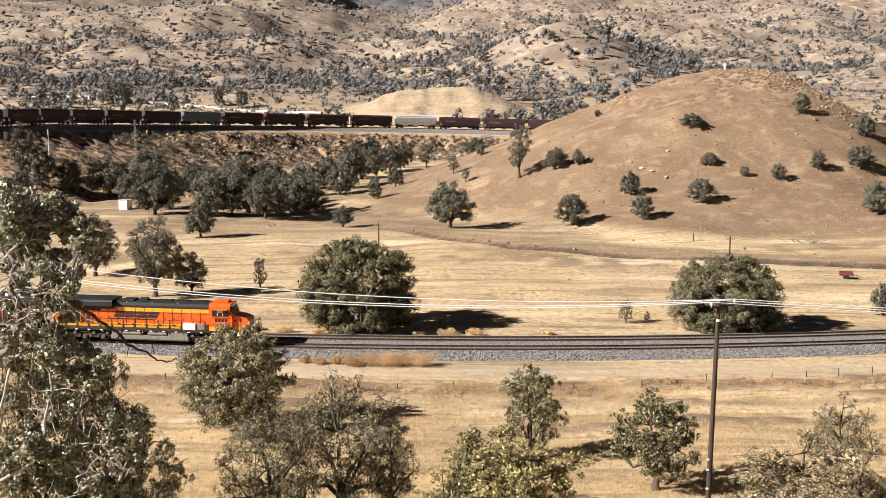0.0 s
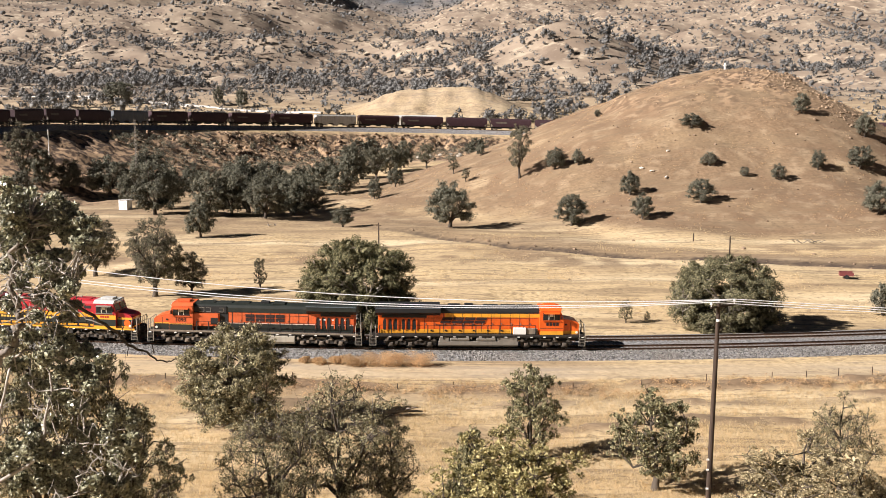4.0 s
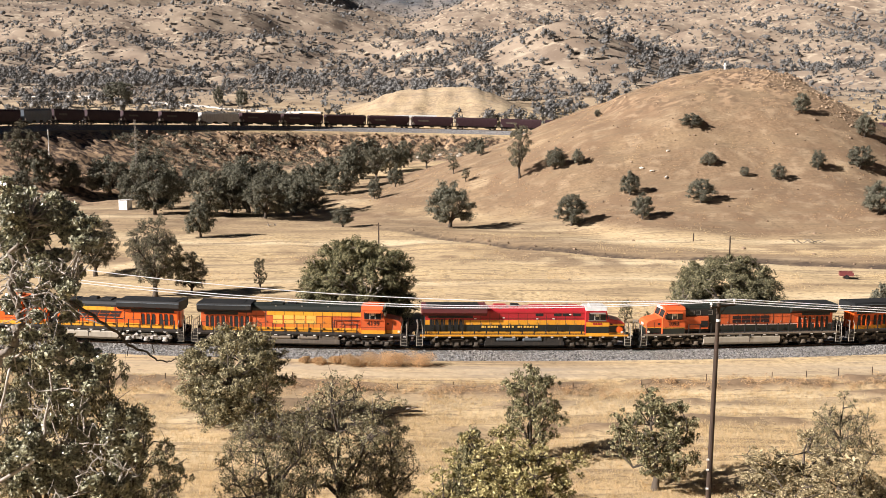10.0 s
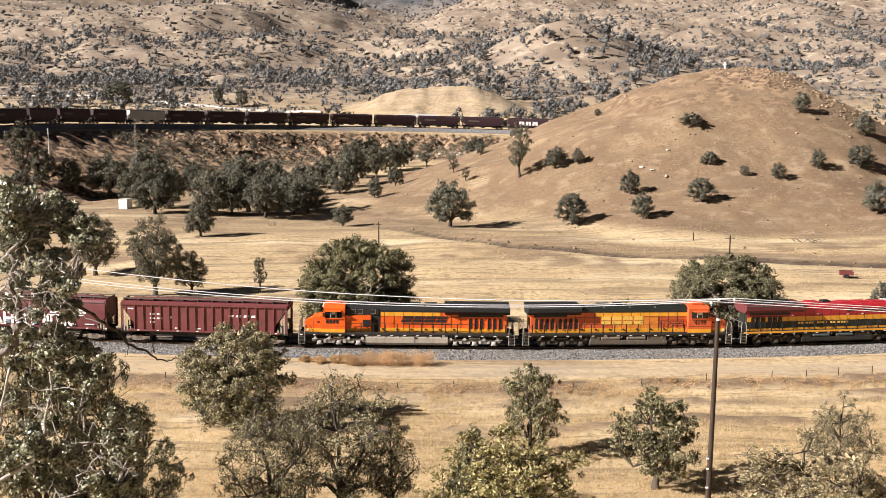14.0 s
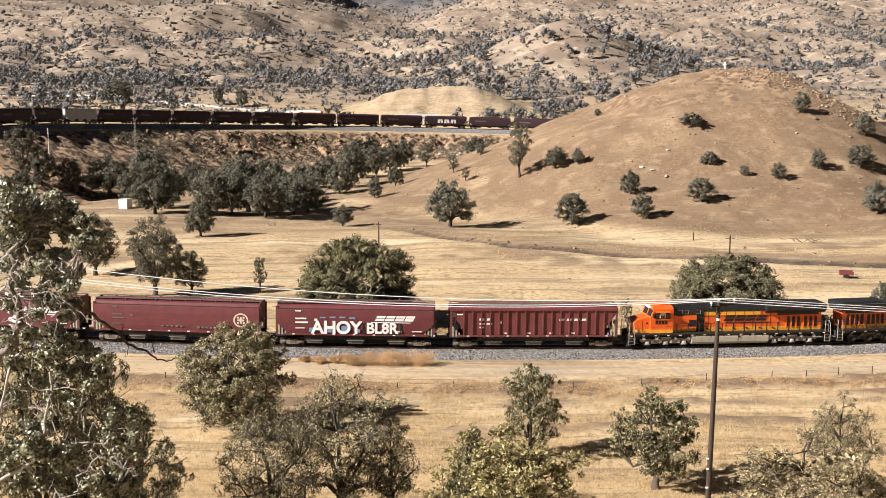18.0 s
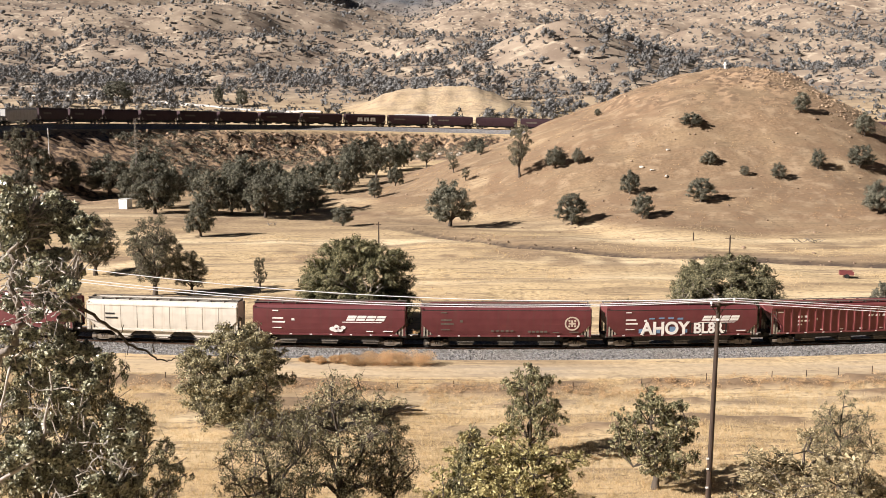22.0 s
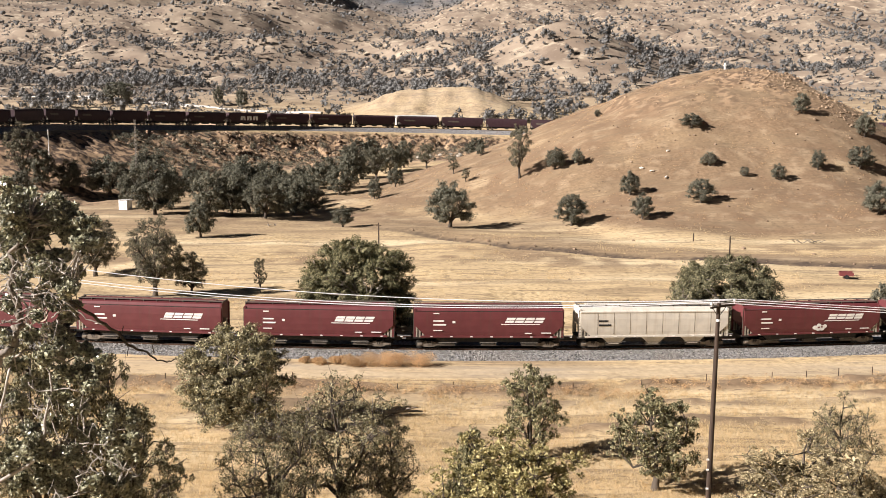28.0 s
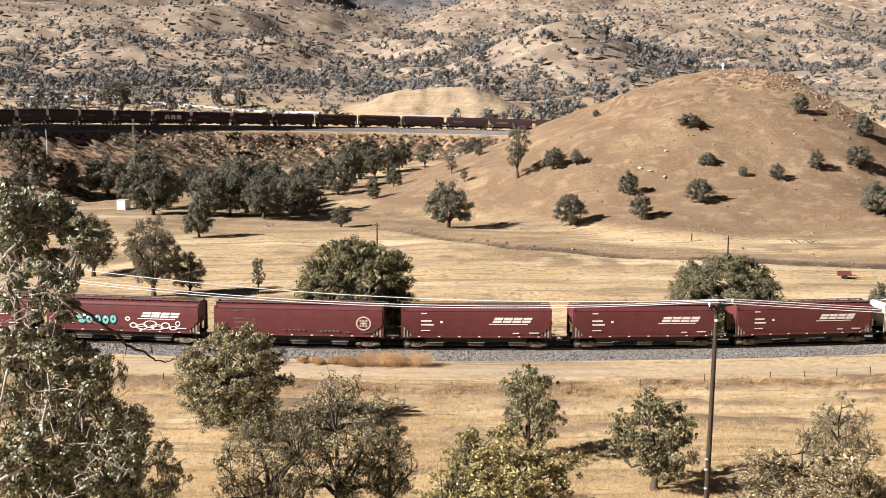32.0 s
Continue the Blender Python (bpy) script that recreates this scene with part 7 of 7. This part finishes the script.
def fence():
    """Wire fences on both sides of the dirt road."""
    rows = [[(-26.0, 102.5), (-20.0, 102.0), (-13.9, 101.5), (-9.0, 101.0), (-4.2, 100.5), (1.0, 100.4), (6.5, 100.4), (12.0, 100.8), (18.5, 102.0), (25.0, 104.0), (31.5, 105.0), (35.3, 106.4), (38.6, 107.0), (42.1, 107.6)]]
    r = random.Random(8)
    for row in rows:
        root = tagged(new("fence"), "sagging wire fence with thin weathered posts", "fence")
        tops = []
        for x, y in row:
            g, h = rest(x, y), r.uniform(0.4, 0.85)
            part("post", tube([(x, y, g - 0.3), (x + r.uniform(-0.06, 0.06), y, g + h)], [0.05, 0.04], 6), M_POLE if r.random() < 0.6 else M_RAIL, root)
            tops.append((x, y, g + h - 0.1))
        for a, b in zip(tops, tops[1:]):
            for dz in (0, -0.4):
                part("fence_wire", tube([Vector(a) + Vector((0, 0, dz)), Vector(a).lerp(Vector(b), 0.5) + Vector((0, 0, dz - 0.06)), Vector(b) + Vector((0, 0, dz))], 0.006, 3), M_RAIL, root)


fence()


def fallen_tree():
    root = tagged(new("fallen_tree"), "grey fallen dead tree lying in the grass", "log")
    x, y = -4.1, 92.6
    root.location = (x, y, rest(x, y))
    v, f = [], []
    tube_into(v, f, [(-2.2, -0.2, 0.25), (-0.8, 0, 0.38), (0.8, 0.1, 0.42), (2.4, 0.2, 0.35)], [0.24, 0.22, 0.16, 0.06], 8)
    part("trunk", mesh_of("trunk", v, f, M_BARK, True), None, root)
    r = random.Random(3)
    for k in range(7):
        v, f = [], []
        b = Vector((r.uniform(-0.8, 1.6), 0.05, 0.38))
        e = b + Vector((r.uniform(0.6, 1.6), r.uniform(-0.7, 0.7), r.uniform(-0.2, 0.6)))
        tube_into(v, f, [b, b.lerp(e, 0.5) + Vector((0, 0, 0.1)), e], [0.08, 0.055, 0.02], 5)
        part("branch", mesh_of("branch", v, f, M_BARK, True), None, root)


fallen_tree()


def lump(rng, r):
    """A weathered boulder."""
    bm = bmesh.new()
    bmesh.ops.create_icosphere(bm, subdivisions=2, radius=r)
    o = Vector(rng.normal(size=3)) * 9
    for v in bm.verts:
        n = noise.noise(v.co / r * 0.9 + o) * 0.45 + noise.noise(v.co / r * 2.2 + o) * 0.18
        v.co *= 1 + n
        v.co.z *= 0.7
    return bm


M_PALEROCK = surface("pale_granite", (0.50, 0.44, 0.36), (0.68, 0.62, 0.53), 2.0, 0.9, stain=(0.25, 0.2, 0.15), stain_scale=0.8, bump=0.6)
M_CLOD = surface("dry_clod", (0.40, 0.31, 0.20), (0.58, 0.47, 0.32), 3.0, 0.95, stain=(0.2, 0.14, 0.09), stain_scale=1.0, bump=0.6)
M_TANROCK = surface("tan_rock", (0.21, 0.145, 0.09), (0.40, 0.295, 0.195), 1.5, 0.95, stain=(0.14, 0.095, 0.06), stain_scale=0.7, bump=0.8)
M_BROWNROCK = surface("brown_rock", (0.19, 0.13, 0.085), (0.37, 0.275, 0.185), 1.5, 0.95, stain=(0.12, 0.085, 0.06), stain_scale=0.7, bump=0.8)


def rocks():
    rng = np.random.default_rng(55)
    shapes = []
    for k in range(6):
        me = bpy.data.meshes.new("boulder")
        b = lump(rng, 1.0)
        b.to_mesh(me)
        b.free()
        shapes.append(me)
    def strew(name, spots, material, label):
        v, f, ground = [], [], rest_all(spots)
        for k, (x, y, r) in enumerate(spots):
            m = pose(x, y, ground[k] + r * 0.15, rng.uniform(-20, 20), rng.uniform(-20, 20), rng.uniform(0, 360)) @ Matrix.Diagonal((r, r * rng.uniform(0.6, 1), r * rng.uniform(0.7, 1.2), 1))
            me = shapes[k % 6]
            n0 = len(v)
            v += [m @ q.co for q in me.vertices]
            f += [[n0 + i for i in p.vertices] for p in me.polygons]
        tagged(new(name, mesh_of(name, v, f, material)), label, "rocks", kind="stuff")
    bank = []
    for s in rng.uniform(-25, 150, 1100):
        x, y, z, h = far_line(s)
        o = rng.uniform(7.5, 30)
        bank.append((x - o * math.sin(h), y + o * math.cos(h), 0.2 + 0.65 * rng.random() ** 2))
    strew("bank_rocks", bank, M_TANROCK, "tumbled brown rocks on the railway bank")
    top = []
    for _ in range(300):
        a, q = rng.uniform(0, 6.28), abs(rng.normal()) * 15
        top.append((HILL[0] + 6 + q * math.cos(a) * 1.1, HILL[1] - 6 + q * math.sin(a) * 1.3, 0.10 + 0.4 * rng.random() ** 3))
    for _ in range(900):
        q = rng.random()
        top.append((73 + 24 * q + rng.normal() * 4.5, 282 - 26 * q + rng.normal() * 6, 0.07 + 0.33 * rng.random() ** 3))
    strew("summit_rocks", top, M_TANROCK, "brown rock outcrops on the knoll")
    edge = []
    for x in rng.uniform(-8, 95, 260):
        edge.append((x, float(lane_y(x)) + rng.choice([-2.2, 2.0]) + rng.normal() * 0.9, 0.06 + 0.22 * rng.random() ** 3))
    strew("ditch_rubble", edge, M_BROWNROCK, "broken stones along the meadow ditch")
    specks = []
    for _ in range(420):
        a, q = rng.uniform(0, 6.28), rng.uniform(0.1, 1.0) ** 0.6 * 85
        specks.append((HILL[0] - 5 + q * math.cos(a), HILL[1] - 12 + q * math.sin(a), rng.uniform(0.10, 0.32)))
    strew("hill_stones", specks, M_BROWNROCK, "small stones scattered over the knoll")
    pale = [(-16.0, 407.0), (-12.5, 409.0), (-9.0, 410.0), (-5.0, 411.5), (-1.0, 413.0), (3.0, 414.0), (-19.5, 404.0), (6.0, 412.0)]
    for k, (x, y) in enumerate(pale):
        b = tagged(new("boulder", shapes[k % 6].copy()), "pale granite boulder on the bank", "boulder", "pale boulders on the bank")
        b.data.materials.append(M_PALEROCK)
        b.matrix_basis = pose(x, y, rest(x, y) + 0.2, 0, 0, k * 70) @ Matrix.Diagonal((rng.uniform(0.7, 1.3),) * 3 + (1,))
    for k, (x, y) in enumerate([(44.0, 236.5), (46.5, 234.0), (42.0, 238.0), (48.5, 243.0)]):
        b = tagged(new("boulder", shapes[k % 6].copy()), "white stone lying on the hillside", "boulder", "white stones on the knoll")
        b.data.materials.append(M_PALEROCK)
        b.matrix_basis = pose(x, y, rest(x, y) + 0.1, 0, 0, k * 70) @ Matrix.Diagonal((0.55, 0.4, 0.4, 1))


rocks()


def brush_pile(x, y, n, size, name, label):
    root = tagged(new(name), label, "brush pile")
    root.location = (x, y, rest(x, y))
    r = random.Random(int(x * 7 + y))
    for k in range(n):
        a = Vector((r.uniform(-size, size), r.uniform(-0.6, 0.6), r.uniform(0.02, 0.25)))
        b = a + Vector((r.uniform(-1, 1) * size * 0.8, r.uniform(-0.5, 0.5), r.uniform(0, 0.9)))
        part("branch", tube([a, a.lerp(b, 0.5) + Vector((0, 0, 0.12)), b], [0.09, 0.06, 0.03], 5), M_BARK, root)


brush_pile(64.2, 196.0, 11, 2.6, "brush_pile", "pile of dead branches at the hill foot")
brush_pile(-33.8, 222.0, 5, 1.0, "dead_log", "dark dead log in the valley meadow")


def clods():
    """Pale clods turned up in rows across the meadow."""
    rng = np.random.default_rng(93)
    v, f = [], []
    rows = [(-2, 34, 155, 1.4, 210, 0.11), (-20, 40, 172, 2.0, 90, 0.10), (-44, -12, 196, 5.0, 110, 0.15), (20, 62, 146, 3.0, 70, 0.10)]
    spots = [(rng.uniform(a, b), y + rng.normal() * d, r * rng.uniform(0.5, 1.3)) for a, b, y, d, n, r in rows for _ in range(n)]
    ground = rest_all(spots)
    for (x, y, r), g in zip(spots, ground):
        n0 = len(v)
        v += [(x + p[0] * r * rng.uniform(0.7, 1.4), y + p[1] * r * rng.uniform(0.7, 1.2), g + p[2] * r * rng.uniform(0.5, 0.9)) for p in ((1, 0, 0), (0.2, 1, 0), (-1, 0.2, 0), (-0.1, -1, 0), (0.4, 0.3, 0.8), (-0.4, -0.2, 0.9))]
        f += [tuple(n0 + q for q in t) for t in ((0, 1, 4), (1, 2, 5), (1, 5, 4), (2, 3, 5), (3, 0, 4), (3, 4, 5))]
    tagged(new("clods", mesh_of("clods", v, f, M_CLOD)), "pale stones and clods in rows over the meadow", "stones", kind="stuff")


clods()


def meadow_stones():
    rng = np.random.default_rng(91)
    for k, (x, y, r) in enumerate([(51.0, 189.0, 0.4), (8.0, 196.0, 0.28), (22.0, 186.0, 0.3), (33.5, 196.5, 0.28), (-1.5, 150.0, 0.2), (18.0, 158.0, 0.2), (44.0, 151.0, 0.2), (61.0, 183.0, 0.3)]):
        b = lump(rng, r)
        me = bpy.data.meshes.new("stone")
        b.to_mesh(me)
        b.free()
        me.materials.append(M_BROWNROCK)
        ob = tagged(new("stone", me), "dark weathered stone in the meadow", "stone", "stones in the meadow")
        ob.location = (x, y, rest(x, y) + r * 0.2)


meadow_stones()

M_CONCRETE = surface("pale_concrete", (0.58, 0.56, 0.52), (0.70, 0.68, 0.64), 0.6, 0.9, stain=(0.45, 0.42, 0.38), stain_scale=0.1, bump=0.1)


def highway():
    """A pale road on the flats beyond the upper line."""
    v, f = [], []
    n = 60
    for i in range(n + 1):
        t = i / n
        x, y = -240 + 186 * t, 592 - 89 * t
        for o in (-3.2, 3.2):
            v.append((x, y + o, 0))
    z = rest_all(v)
    lift = np.repeat(np.maximum(z[0::2], z[1::2]) + 0.2, 2)
    v = [(a, b, c) for (a, b, _), c in zip(v, lift)]
    low = [(a, b, c - 2) for a, b, c in v]
    m = len(v)
    for i in range(n):
        f.append((2 * i, 2 * i + 2, 2 * i + 3, 2 * i + 1))
        f.append((2 * i, m + 2 * i, m + 2 * i + 2, 2 * i + 2))
    tagged(new("highway", mesh_of("highway", v + low, f, M_CONCRETE)), "pale concrete highway beyond the railway", "road", kind="structure")


highway()


def shed(x, y, w, d, h, turn):
    root = tagged(new("shed"), "long low white metal shed beyond the railway", "building")
    root.matrix_basis = pose(x, y, rest(x, y) - 0.3, 0, 0, turn)
    part("wall", boxes((-w / 2, w / 2, -d / 2, d / 2, 0, h)), M_WHITE, root)
    part("roof", prism([(-d / 2 - 0.3, h), (d / 2 + 0.3, h), (0, h + 1.0)], "x", -w / 2 - 0.3, w / 2 + 0.3), M_GREYCAR, root)
    for k in range(3):
        part("door", boxes((-w / 2 + 2 + k * w / 3.2, -w / 2 + 4.4 + k * w / 3.2, -d / 2 - 0.04, -d / 2, 0.3, 2.6)), M_TANK, root)


shed(-11.5, 474.0, 17.0, 5.0, 3.2, 8)


def line_pose(line, s, half=6.5, flip=False):
    """A car's pose on a line: both bogies on the rails."""
    a, b = line(s - half), line(s + half)
    x, y, z = ((a[i] + b[i]) / 2 for i in range(3))
    p = pose(x, y, z, 0, -math.degrees(math.atan2(b[2] - a[2], 2 * half)), math.degrees(math.atan2(b[1] - a[1], b[0] - a[0])))
    return p @ pose(0, 0, 0, 0, 0, 180) if flip else p


FAR_SPEED = 8.09


def motions():
    """Both trains roll at an even pace: the lower one down the grade, the upper one the other way."""
    for car, s, flip in CARS:
        walk(car, [(t, line_pose(near_line, s + SPEED * t, 7.0, flip)) for t in range(0, 33, 2)])
        for w in car.children_recursive:
            if w.name.startswith("wheelset"):
                r, at, way = w.location.z, w.location.copy(), -1 if flip else 1
                step = 1 / 15
                walk(w, [(k * step, pose(*at) @ Matrix.Rotation(way * SPEED * k * step / r, 4, "Y")) for k in range(481)])
    for car, s in FAR_CARS:
        walk(car, [(t, line_pose(far_line, s + FAR_SPEED * t)) for t in range(0, 33, 2)])


motions()
